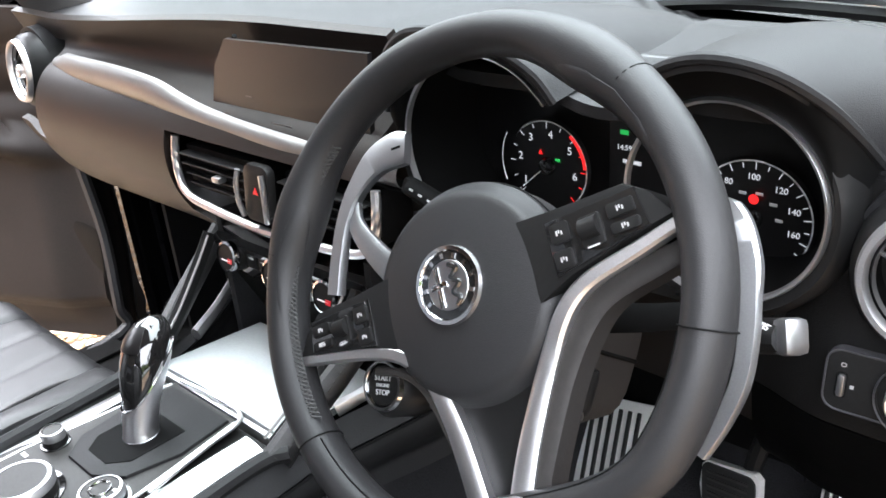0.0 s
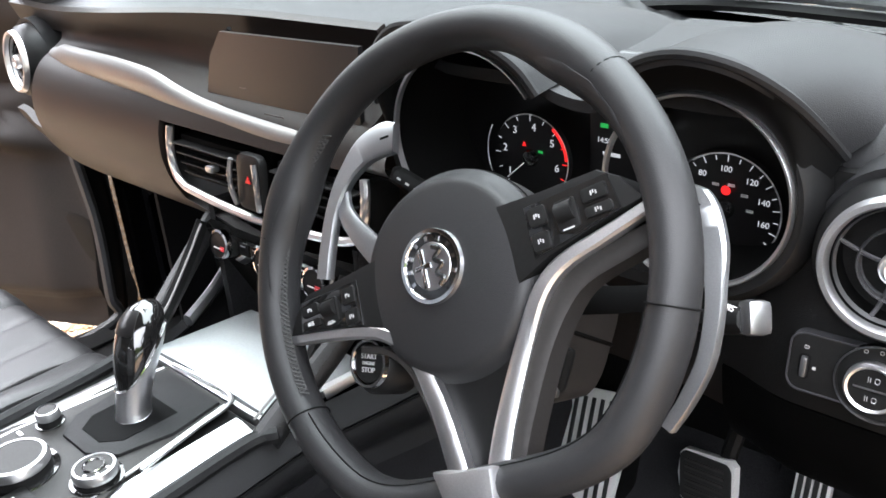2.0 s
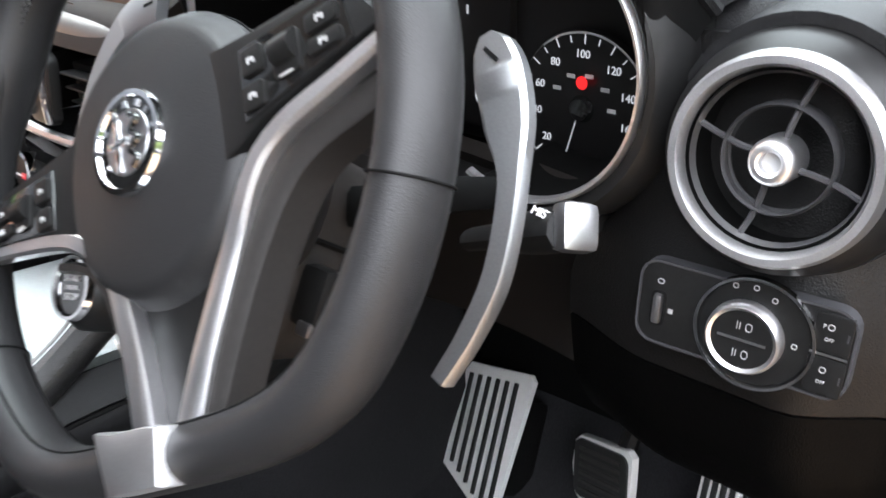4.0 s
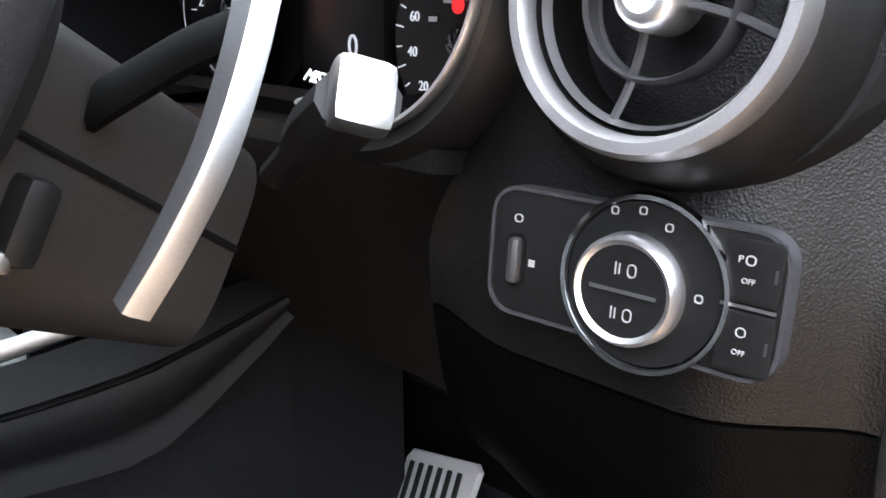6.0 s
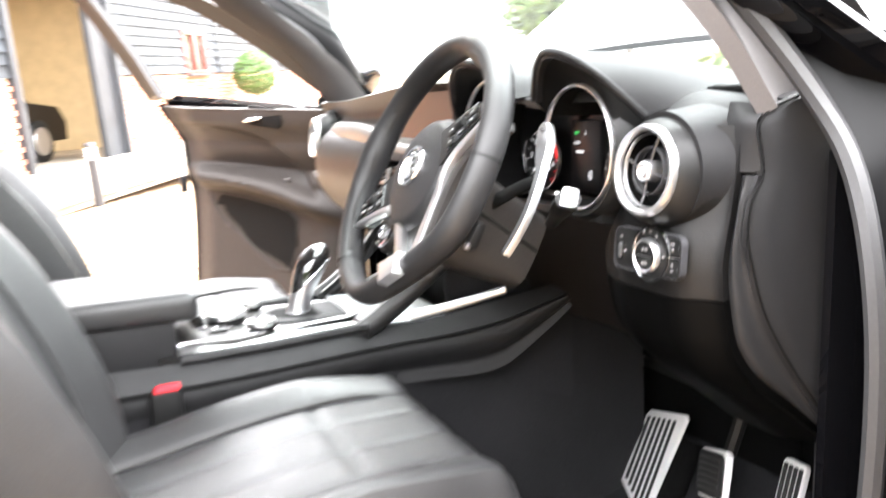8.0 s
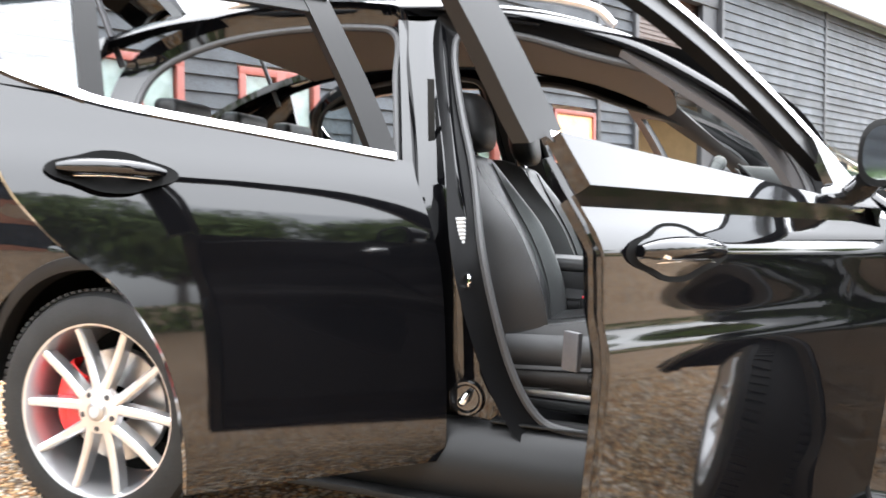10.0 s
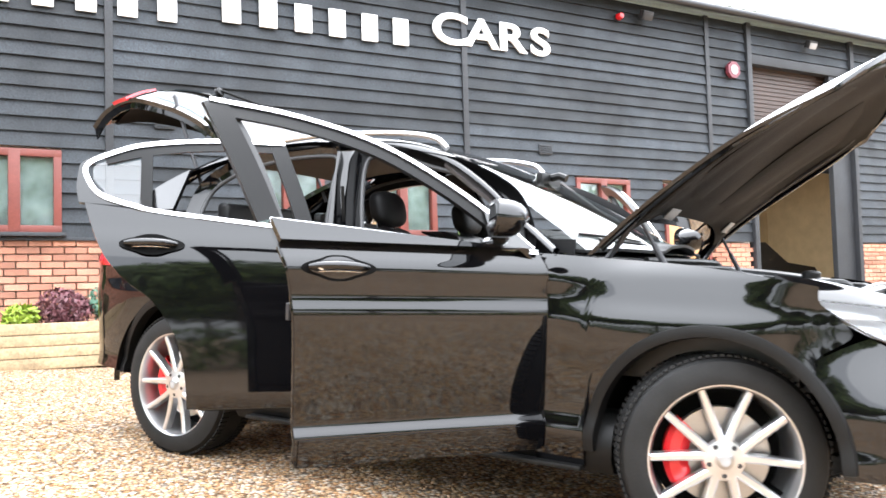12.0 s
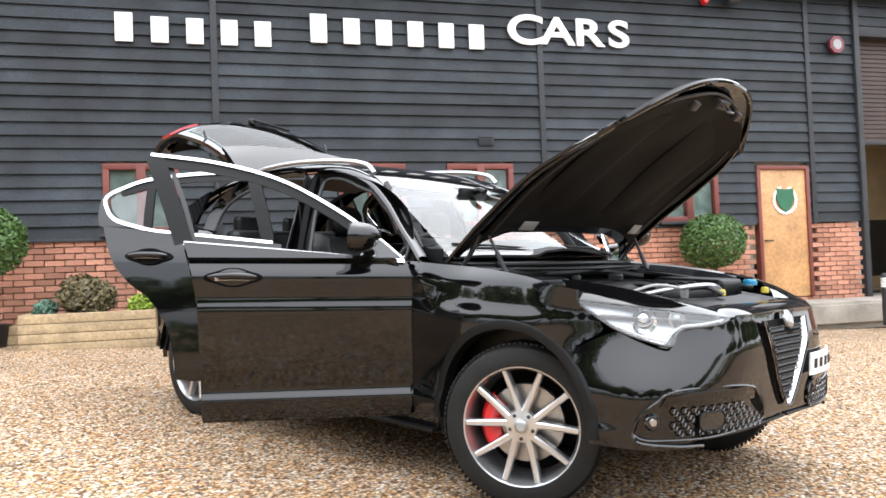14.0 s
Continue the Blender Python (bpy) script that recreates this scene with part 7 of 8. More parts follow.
for s in (1, -1):
    e = part("dash_end_cap", thick(grid(lambda u, v: endcap(u, v), 16, 40), .01), SOFT, dash, "dark grey dash end cap")
    e.matrix_local = Matrix.Diagonal((s, 1, 1, 1))
part("end_seam", sweep([Vector((.7415, end_y(z) + .001, z)) for z in (.77 + .0094 * i for i in range(41))], .0014, 6), DEEP, dash)
pan = axes((.649, .414, .982), (1, .06, 0), (0, .07, 1))
PO = rrect(.107, .046, .010)
sp = part("light_switch_panel", prism(PO, pan @ pose(0, 0, -.004), .010, .0015), HARD, dash, "black headlamp switch panel")
part("panel_rim", ring(rrect(.1088, .0478, .0106), rrect(.1062, .0452, .0096), pan @ pose(0, 0, -.002), .0085), STEELD, sp)
part("switch_dial_ring", lathe([(.0275, .006), (.0285, .0085), (.0300, .0085), (.0305, .005)], pan @ pose(.008, -.001, 0), 48), CHROME, sp)
part("switch_dial_base", lathe([(0, .007), (.0275, .007)], pan @ pose(.008, -.001, 0), 40), HARD, sp)
part("switch_knob", lathe([(.0155, .013), (.0172, .0142), (.0188, .012), (.0192, .007)], pan @ pose(.0045, -.003, 0), 40), ALU, sp, "knurled silver light switch")
part("switch_cap", lathe([(0, .0127), (.0155, .0130)], pan @ pose(.0045, -.003, 0), 36), HARD, sp)
part("switch_cap_bar", box((.0045, -.003, .0133), (.024, .0012, .0006), 0, pan), SATIN, sp)
for x, y in ((.0045, .0045), (.0045, -.0105)):
    part("lamp_symbol", join(box((x - .003, y, .0134), (.0004, .0042, .0004), 0, pan), box((x - .0016, y, .0134), (.0004, .0036, .0004), 0, pan), ring(rrect(.0032, .0045, .0015), rrect(.0026, .0037, .0012), pan @ pose(x + .0028, y, .0131), .0005)), PRINT, sp)
for x, y in ((-.004, .022), (.006, .0235), (.0155, .0195), (.028, -.001)):
    part("dial_symbol", ring(rrect(.0028, .0028, .001), rrect(.0020, .0020, .0008), pan @ pose(x, y, .0071), .0004), PRINT, sp)
part("dimmer_slot", prism(rrect(.008, .020, .003), pan @ pose(-.0425, -.003, .0055), .001), DEEP, sp)
part("dimmer_wheel", box((-.0425, -.003, .007), (.005, .017, .005), .002, pan), SATIN, sp)
part("dimmer_mark", box((-.0355, -.003, .0064), (.0025, .0025, .0004), 0, pan), PRINT, sp)
part("dimmer_symbol", ring(rrect(.0036, .0030, .0013), rrect(.0028, .0022, .001), pan @ pose(-.0425, .0125, .0062), .0004), PRINT, sp)
for y in (.011, -.0115):
    b = part("panel_button", prism(rrect(.0175, .020, .002), pan @ pose(.0435, y, .005), .0025, .0006), HARD, sp)
    text("button_word", "OFF", .0024, pan @ pose(.0425, y - .003, .0077), PRINT, b)
    part("button_symbol", ring(rrect(.0032, .0032, .0014), rrect(.0024, .0024, .001), pan @ pose(.0425, y + .0035, .0076), .0004), PRINT, b)
    part("button_lamp", box((.0505, y, .0077), (.0008, .004, .0003), 0, pan), STEELD, b)
text("button_letter", "P", .0030, pan @ pose(.0395, .0145, .008), PRINT, sp)
part("panel_bar", box((.0435, 0, .0075), (.017, .001, .0006), 0, pan), SATIN, sp)
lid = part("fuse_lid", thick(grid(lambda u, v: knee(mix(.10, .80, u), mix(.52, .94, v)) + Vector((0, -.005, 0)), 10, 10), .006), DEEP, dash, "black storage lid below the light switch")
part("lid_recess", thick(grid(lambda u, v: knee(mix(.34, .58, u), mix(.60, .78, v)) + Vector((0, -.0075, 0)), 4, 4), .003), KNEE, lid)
part("lid_seam", sweep([knee(u, v) + Vector((0, -.004, 0)) for u, v in ((.07, .53), (.12, .505), (.45, .50), (.78, .495), (.84, .53), (.85, .75), (.86, .97))], .0035, 5), DEEP, lid)
def brow(u, v):
    """The dash top rolling down over the driver's vent."""
    x = mix(.578, .738, u)
    a = math.pi / 2 * v
    y0 = .449 + .045 * smooth(.66, .735, x)
    z0 = 1.160 - .012 * smooth(.55, .74, x)
    return Vector((x, y0 + .075 * (1 - math.sin(a)), z0 - .052 * (1 - math.cos(a))))


part("dash_brow", thick(grid(brow, 16, 14), .01), SOFT, dash, "rounded charcoal dash end over the vent")
part("demister_grille", box((.655, .565, 1.155), (.085, .10, .008), .003), DEEP, dash)
for k in range(5):
    part("grille_slat", box((.655, .527 + .019 * k, 1.1585), (.082, .005, .004), .001, None, 1), HARD, dash)

# ---- steering column, stalks, wheel ----
WC = Vector((.409, .259, 1.069))
wb = axes(WC, (1, 0, 0), (0, .455, .89))
col = new("steering_column")
col.parent = CAR
tagged(col, "grey steering column cowl with stalks")


def cowl(u, v):
    a = 2 * math.pi * u
    c, s = math.cos(a), math.sin(a)
    k = (abs(c) ** 4 + abs(s) ** 4) ** -.25
    z = mix(-.045, -.175, v)
    return wb @ Vector((.058 * k * c * (1 - .08 * v), (.045 if s > 0 else .060 + .030 * (1 - v)) * k * s - .012 - .02 * v, z))


part("cowl", grid(cowl, 40, 8, loop_u=True), COWLM, col, "grey plastic steering column cowl")
part("cowl_face", grid(lambda u, v: mix(cowl(u, 0), wb @ Vector((0, -.015, -.045)), v), 40, 3, loop_u=True), HARD, col)
part("cowl_seam", sweep([cowl(u, v) + Vector((0, 0, 0)) for u, v in ((.99, 0), (.99, .5), (.99, 1))], .002, 6), DEEP, col)
part("adjust_lever", box((.066, -.050, -.075), (.020, .034, .014), .005, wb), HARD, col)
part("adjust_clip", box((.070, -.066, -.070), (.010, .008, .007), .002, wb), SATIN, col)
for s in (-1, 1):
    base = Vector((.505, .395, 1.000)) if s > 0 else wb @ Vector((-.075, .030, -.125))
    tip = Vector((.592, .366, 1.042)) if s > 0 else Vector((.228, .395, 1.062))
    st = part("stalk", sweep([mix(base, tip, t) for t in (0, .35, .5, .7, .95)], lambda q: (.009, .010, .0135, .0155, .0150)[round(q * 4)] * (1 if s > 0 else .72), 12, flat=.75), HARD if s > 0 else DEEP, col, "black control stalk with printed symbols")
    mt_ = axes(mix(base, tip, .97), (tip - base), (0, .3, 1))
    part("stalk_end", box((0, 0, 0), (.013, .024, .021) if s > 0 else (.010, .016, .014), .005, mt_), SATIN if s > 0 else DEEP, st)
    for k in range(3):
        p = mix(base, tip, .62 + .11 * k) + Vector((0, -.0115, .006))
        part("stalk_mark", box((0, 0, 0), (.0045, .0018, .0008), 0, axes(p, (tip - base), (0, .6, 1))), GREY, st)
text("stalk_word", "MIST", .006, axes(mix(Vector((.505, .395, 1.000)), Vector((.592, .366, 1.042)), .80) + Vector((0, -.0105, .012)), (1, -.05, -.1), (0, .75, 1)), WHITE, col)

sw = new("steering_wheel")
sw.parent = CAR
SWM = wb @ Matrix.Rotation(radians(33), 4, "Z")
sw.matrix_local = SWM
tagged(sw, "black leather flat-bottomed steering wheel turned to the left")


def rim_c(a):
    """Centre line of the rim: round above, flattened at the bottom."""
    x, y = .1712 * math.cos(a), .1712 * math.sin(a)
    flat = -.150
    if y < -.128:
        t = (y + .128) / (-.1712 + .128)
        y = -.128 + (flat + .128) * (1 - (1 - t) ** 2)
    return Vector((x, y, 0))


def rim_pt(u, v):
    a = 2 * math.pi * u
    c = rim_c(a)
    d = Vector((math.cos(a), math.sin(a), 0))
    grip = .0024 * (math.exp(-((math.degrees(a) % 360 - 38) / 13) ** 2) + math.exp(-((math.degrees(a) % 360 - 142) / 13) ** 2))
    t = 2 * math.pi * v
    inner = 2.2 * grip * max(0, -math.cos(t))
    return c - d * inner + d * (.0148 + grip) * math.cos(t) + Vector((0, 0, (.0185 + grip * 1.4) * math.sin(t)))


part("rim", grid(rim_pt, 120, 18, loop_u=True, loop_v=True), WLEATHER, sw, "black leather rim with stitched seams")
for a in (43, 137, 26, 154, 205, 335):
    c = rim_c(radians(a))
    d = Vector((math.cos(radians(a)), math.sin(radians(a)), 0))
    part("rim_seam", sweep([c + d * .0156 * math.cos(t) + Vector((0, 0, .0194 * math.sin(t))) for t in (2 * math.pi * i / 20 for i in range(20))], .0006, 5, closed=True, up=(-d.y, d.x, 0)), DEEP, sw)
for a0, a1 in ((8, 42), (138, 172)):
    def pad(u, v):
        k = .5 + (u - .5) * math.sqrt(max(0, 1 - (2 * v - 1) ** 2)) * .98 + .0
        p = rim_pt((mix(a0, a1, k)) / 360, mix(.30, .47, v))
        c_ = rim_c(radians(mix(a0, a1, k)))
        return p + (p - c_).normalized() * (.0012 * (1 - (2 * u - 1) ** 4))
    part("thumb_rest", grid(pad, 16, 14), WLEATHER, sw, "smooth leather thumb rest")
for v in (.30, .70):
    part("rim_welt", sweep([rim_pt(mix(206, 334, k / 40) / 360, v * .5 + .25) * 1.0 for k in range(41)], .0007, 5), DEEP, sw)
st_bm = bmesh.new()
for k in range(120):
    a = radians(mix(120, 200, k / 119))
    c = rim_c(a)
    d = Vector((math.cos(a), math.sin(a), 0))
    tt = Vector((-math.sin(a), math.cos(a), 0))
    s = 1 if k % 2 else -1
    p = c - d * .0150 + Vector((0, 0, .0085))
    st_bm = join(st_bm, sweep([p - tt * .0024 + d * .0026 * s + Vector((0, 0, .002 * s)), p + tt * .0024 - d * .0026 * s - Vector((0, 0, .002 * s))], .0008, 4))
tagged(part("rim_stitching", st_bm, STITCH, sw, "black cross stitching"), kind="stuff")


def dome(u, v):
    a = 2 * math.pi * u
    r = v
    e = 1 + .05 * max(0, -math.sin(a)) ** 2 * r
    z = .010 - .010 * r ** 2 - .011 * smooth(.84, 1.0, r) ** 2
    return Vector((.0780 * r * math.cos(a) * e, .0745 * r * math.sin(a) * e - .002, z))


part("hub_cover", grid(dome, 64, 22, loop_u=True), WLEATHER, sw, "black domed airbag cover")
part("hub_side", join(grid(lambda u, v: Vector((dome(u, 1).x * (1 - .02 * v - .10 * v ** 4), dome(u, 1).y * (1 - .02 * v - .10 * v ** 4), mix(dome(0, 1).z, -.062, v))), 64, 8, loop_u=True)), WLEATHER, sw)
part("hub_groove", sweep([dome(k / 64, 1) * 1.003 + Vector((0, 0, -.006)) for k in range(64)], .0007, 5, closed=True), DEEP, sw)
em = part("wheel_emblem", lathe([(.0225, .0098), (.0235, .0118), (.0262, .0118), (.0272, .0090)], Matrix.Translation((-.001, .002, 0)), 48), CHROME, sw, "round chrome emblem with plain silver shapes")
part("emblem_field", lathe([(0, .0100), (.0232, .0100)], Matrix.Translation((-.001, .002, 0)), 40), GLOSS, em)
part("emblem_disc", lathe([(0, .0104), (.0165, .0104), (.0172, .0098)], Matrix.Translation((-.001, .002, 0)), 36), SATIN, em)
part("emblem_bar", box((-.008, .002, .0108), (.004, .028, .0012), .0006), CHROME, em)
part("emblem_bar", box((-.008, .003, .0109), (.014, .004, .0012), .0006), CHROME, em)
part("emblem_wave", sweep(spline([(.003, .015, .011), (.009, .011, .011), (.003, .006, .011), (.009, .001, .011), (.003, -.004, .011), (.008, -.009, .011), (.004, -.013, .011)], 30), .0018, 6), GLOSS, em)
for k in range(9):
    an = radians(mix(205, -25, k / 8))
    part("emblem_mark", moved(box((.0198, 0, .0104), (.0036, .0028, .0006), 0), Matrix.Translation((-.001, .002, 0)) @ Matrix.Rotation(an, 4, "Z")), CHROME, em)
part("airbag_mark", box((.004, -.040, .0052), (.028, .003, .0004), 0), HARD, sw)


def pod(s):
    poly = [(.055, .026), (.092, .0235), (.132, .022), (.146, .012), (.158, -.006), (.122, -.012), (.086, -.020), (.060, -.030)]
    poly = [(x * s, y) for x, y in poly]
    p = part("spoke_pod", prism(poly if s > 0 else poly[::-1], pose(0, 0, -.022), .026, .003), HARD, sw, "black spoke pod with switches")
    part("pod_panel", prism([(x * s, y) for x, y in ((.077, .0165), (.139, .0165), (.143, -.0075), (.077, -.0185))][::int(s)], pose(0, 0, .003), .0025, .0008), GLOSS, p)
    cells = ((.0865, .007, .015, .015), (.0855, -.0095, .015, .014), (.107, .001, .017, .022), (.1285, .0075, .020, .011), (.1290, -.0035, .021, .009))
    for x, y, w, h in cells:
        b = part("spoke_button", prism(rrect(w - .002, h - .002, .002), pose(x * s, y, .0045), .0028, .0008), HARD, p)
        if w < .016 or w > .018:
            part("button_symbol", join(box((x * s - .0016, y, .0075), (.0009, .0030, .0003), 0), box((x * s, y + .0006, .0075), (.0009, .0020, .0003), 0), box((x * s + .0018, y - .0004, .0075), (.0010, .0024, .0003), 0)), GREY, b)
    part("thumb_roller", sweep([Vector((.107 * s - .006, .003, .0055)), Vector((.107 * s + .006, .003, .0055))], .0068, 14), HARD, p)
    part("roller_mark", box((.107 * s, -.0085, .0076), (.008, .0010, .0004), 0), GREY, p)
    return p


pod(1)
pl_ = pod(-1)
text("button_word", "RES", .0045, pose(-.129, -.0035, .0076), GREY, pl_)
text("button_word", "SET", .0040, pose(-.107, -.0085, .0080), GREY, pl_)


def ribbon(pts, w0, w1, depth):
    """A flat tapering bar along points in the wheel's plane."""
    line = spline(pts, 24)
    bm = bmesh.new()
    rows = []
    for i, p in enumerate(line):
        t = (line[min(24, i + 1)] - line[max(0, i - 1)]).normalized()
        n = Vector((-t.y, t.x, 0)).normalized()
        w = mix(w0, w1, i / 24) / 2
        rows.append([bm.verts.new(p + n * a + Vector((0, 0, b))) for a, b in ((-w, -depth), (-w, -.002), (-w * .6, 0), (w * .6, 0), (w, -.002), (w, -depth))])
    for a, b in zip(rows, rows[1:]):
        for j in range(6):
            bm.faces.new((a[j], a[(j + 1) % 6], b[(j + 1) % 6], b[j]))
    bm.faces.new(rows[0])
    bm.faces.new(rows[-1][::-1])
    return bm


SPOKE_R = [(.157, -.0118), (.1255, -.0185), (.0935, -.0255), (.073, -.039), (.052, -.064), (.034, -.093), (.020, -.118), (.009, -.142)]
SPOKE_L = [(-.1605, -.0084), (-.1215, -.0145), (-.082, -.0225), (-.058, -.032), (-.042, -.050), (-.032, -.0785), (-.0265, -.105), (-.022, -.140)]
for line in (SPOKE_R, SPOKE_L):
    part("spoke_trim", ribbon([(x, y, .004 if k < 4 else .0) for k, (x, y) in enumerate(line)], .0080, .0165, .010), ALU, sw, "satin silver spoke trim")
    right = line is SPOKE_R
    part("spoke_back", ribbon([(x + math.copysign(.010 - .006 * k / 7, x), y - .011 + .007 * k / 7, -.004) for k, (x, y) in enumerate(line if right else line[2:])], .012 if right else .006, .024 if right else .006, .022), COWLM, sw, "dark grey spoke body")
part("spoke_foot", prism([(-.031, -.134), (-.023, -.164), (.014, -.164), (.016, -.139), (.007, -.1375), (-.017, -.1365)][::-1], pose(.005, .001, .005), .018, .004), ALU, sw, "satin silver plate over the bottom of the rim")
part("spoke_web", prism([(-.036, -.06), (.052, -.06), (.007, -.137), (-.016, -.137)][::-1], pose(0, 0, -.022), .012, .002), HARD, sw)
stl = Vector((-.096, -.043, -.018))
sb = part("start_button", lathe([(0, .004), (.0145, .004), (.0155, .002)], Matrix.Translation((stl.x, stl.y, stl.z)), 32), GLOSS, sw, "engine start button with white lettering")
part("start_ring", lathe([(.0155, .003), (.0162, .006), (.0182, .006), (.0190, .002)], Matrix.Translation(stl), 36), CHROME, sb)
part("start_pod", lathe([(.019, .002), (.0235, -.004), (.0245, -.030)], Matrix.Translation(stl), 36), HARD, sb)
up_m = Matrix.Translation(stl) @ Matrix.Rotation(radians(-18), 4, "Z")
for k, wd in enumerate(("START", "ENGINE", "STOP")):
    text("start_word", wd, .0056 if k != 1 else .0036, up_m @ pose(0, .0052 - .0052 * k, .0044), GREY, sb)


def paddle(s):
    """Long aluminium shift paddle behind the wheel, fixed to the column."""
    p = new("shift_paddle")
    p.parent = CAR
    p.matrix_local = wb
    tagged(p, "long satin aluminium gearshift paddle")
    o = -.072 if s > 0 else -.075
    if s > 0:
        pts = [(.128, .097, o), (.139, .082, o), (.151, .062, o), (.1635, .034, o), (.1695, -.005, o), (.1655, -.035, o), (.158, -.060, o)]
        wid = curve1([(0, .008), (.06, .020), (.2, .026), (.34, .024), (.5, .0125), (.7, .0115), (1, .009)])
    else:
        pts = [(-.147, .086, o), (-.163, .081, o), (-.182, .066, o), (-.196, .038, o), (-.200, .008, o), (-.196, -.025, o), (-.190, -.054, o)]
        wid = curve1([(0, .026), (.12, .030), (.3, .027), (.5, .018), (.7, .0150), (1, .015)])
    line = spline(pts, 40)
    bm = bmesh.new()
    rows = []
    for i, q in enumerate(line):
        t = (line[min(40, i + 1)] - line[max(0, i - 1)]).normalized()
        n = Vector((-t.y, t.x, 0)).normalized()
        w = wid(i / 40)
        rows.append([bm.verts.new(q + n * a * w + Vector((0, 0, b))) for a, b in ((-.5, -.006), (-.5, .0008), (-.40, .0028), (.40, .0028), (.5, .0008), (.5, -.006))])
    for a, b in zip(rows, rows[1:]):
        for j in range(6):
            bm.faces.new((a[j], a[(j + 1) % 6], b[(j + 1) % 6], b[j]))
    bm.faces.new(rows[0])
    bm.faces.new(rows[-1][::-1])
    part("blade", bm, PADDLE, p)
    if s > 0:
        part("arm", ribbon([(.160, .030, o), (.130, .022, o - .002), (.095, .010, o - .006), (.06, .0, o - .012)], .014, .022, .005), DEEP, p)
    else:
        part("arm", ribbon([(-.196, .030, o), (-.186, .010, o), (-.160, -.006, o - .001), (-.125, -.020, o - .004), (-.08, -.03, o - .01)], .012, .030, .006), PADDLE, p)
    q = line[4]
    part("slot_mark", box((q.x, q.y, o + .003), (.010, .0020, .0006), 0, Matrix.Translation(q) @ Matrix.Rotation(radians(-25 * s), 4, "Z") @ Matrix.Translation(-q)), DEEP, p)


paddle(-1)
paddle(1)


# ---- centre console ----
con = new("centre_console")
con.parent = CAR
tagged(con, "centre console with aluminium plate, knobs and gear lever")
CZ = .793


def flank(s):
    def f(u, v):
        y = mix(-.50, .62, u)
        top = curve1([(-.5, .80), (0, .782), (.25, .792), (.35, .80), (.48, .83), (.62, .86)])(y)
        xt = curve1([(-.5, .125), (0, .130), (.28, .135), (.48, .20), (.62, .235)])(y)
        low = curve1([(-.5, .62), (.1, .68), (.346, .70), (.458, .712), (.537, .765), (.62, .84)])(y)
        z = mix(top, low, v)
        bulge = .022 * math.sin(math.pi * min(1, v * 1.3)) - .006 * (v > .25) * smooth(.25, .3, v)
        return Vector(((xt + bulge + .02 * v) * s, y, z))
    return f


for s in (-1, 1):
    part("console_flank", thick(grid(flank(s), 40, 24), .012), SOFT, con, "black soft-touch console flank")
    part("tunnel_side", thick(grid(lambda u, v: Vector(((.150 + .012 * v) * s, mix(-.5, .80, u), mix(.72 + .08 * smooth(.45, .6, mix(-.5, .80, u)), .40, v))), 30, 8), .01), CARPET, con, "black carpet on the tunnel")
    part("flank_crease", sweep([flank(s)(u / 30, .30) + Vector((.002 * s, 0, 0)) for u in range(31)], .0022, 5), DEEP, con)
    part("console_edge", sweep(spline([(.128 * s, -.02, .786), (.131 * s, .12, .79), (.133 * s, .24, .796), (.150 * s, .27, .80)], 20), .009, 8), SOFT, con, "textured black console edge")
    part("knee_pad", sweep(spline([(.136 * s, .262, .790), (.138 * s, .30, .815), (.150 * s, .36, .862), (.160 * s, .43, .92)], 14), lambda q: .0155 - .004 * q, 10, flat=1.2), LEATHER, con, "stitched leather knee pad")
    for k in range(22):
        t = k / 21
        a = mix(Vector((.150 * s, .262, .800)), Vector((.160 * s, .36, .874)), t)
        part("pad_stitch", box(a, (.0008, .0022, .0008), 0), HARDG, con, smooth=0)
    part("flank_trim", sweep(spline([(.135 * s, .345, .802), (.160 * s, .405, .818), (.205 * s, .486, .845)], 14), lambda q: .0065 - .002 * q, 8, flat=1.5), ALU, con, "bright aluminium flank strip")
    part("plate_side", thick(grid(lambda u, v: Vector((mix(.086, .122, v) * s, mix(-.02, .262, u), CZ + .003 - .010 * v * v)), 14, 4), .006), TRIMA, con, "woven aluminium console plate")
    part("plate_line", sweep([Vector((.086 * s, -.02, CZ + .006)), Vector((.086 * s, .10, CZ + .006)), Vector((.080 * s, .14, CZ + .006)), Vector((.062 * s, .265, CZ + .007))], .0018, 6), ALU, con)
part("console_floor", thick(grid(lambda u, v: Vector((mix(-.125, .125, u), mix(-.05, .27, v), CZ - .004)), 4, 6), .01), HARD, con)
plate_pts = [(-.088, -.01), (-.100, .05), (-.096, .10), (-.082, .135), (-.062, .27), (.062, .27), (.082, .135), (.098, .10), (.104, .06), (.088, -.01)]
part("knob_deck", prism(plate_pts[::-1], Matrix.Translation((0, 0, CZ)), .007, .003), HARDG, con, "dark grey knob deck")
part("gear_surround", prism([(-.052, .262), (.056, .262), (.064, .20), (.050, .145), (.020, .125), (-.030, .125), (-.052, .150), (-.058, .2)][::-1], Matrix.Translation((0, 0, CZ + .007)), .004, .0025), SOFT, con)
part("gear_well", prism([(-.034, .222), (.036, .222), (.034, .160), (.016, .142), (-.020, .142), (-.034, .160)][::-1], Matrix.Translation((0, 0, CZ + .0105)), .0012), DEEP, con)
part("surround_edge", sweep(spline([(-.058, .275, CZ + .008), (0, .279, CZ + .009), (.060, .275, CZ + .008), (.074, .22, CZ + .008), (.088, .148, CZ + .008)], 30), .0026, 8), ALU, con)
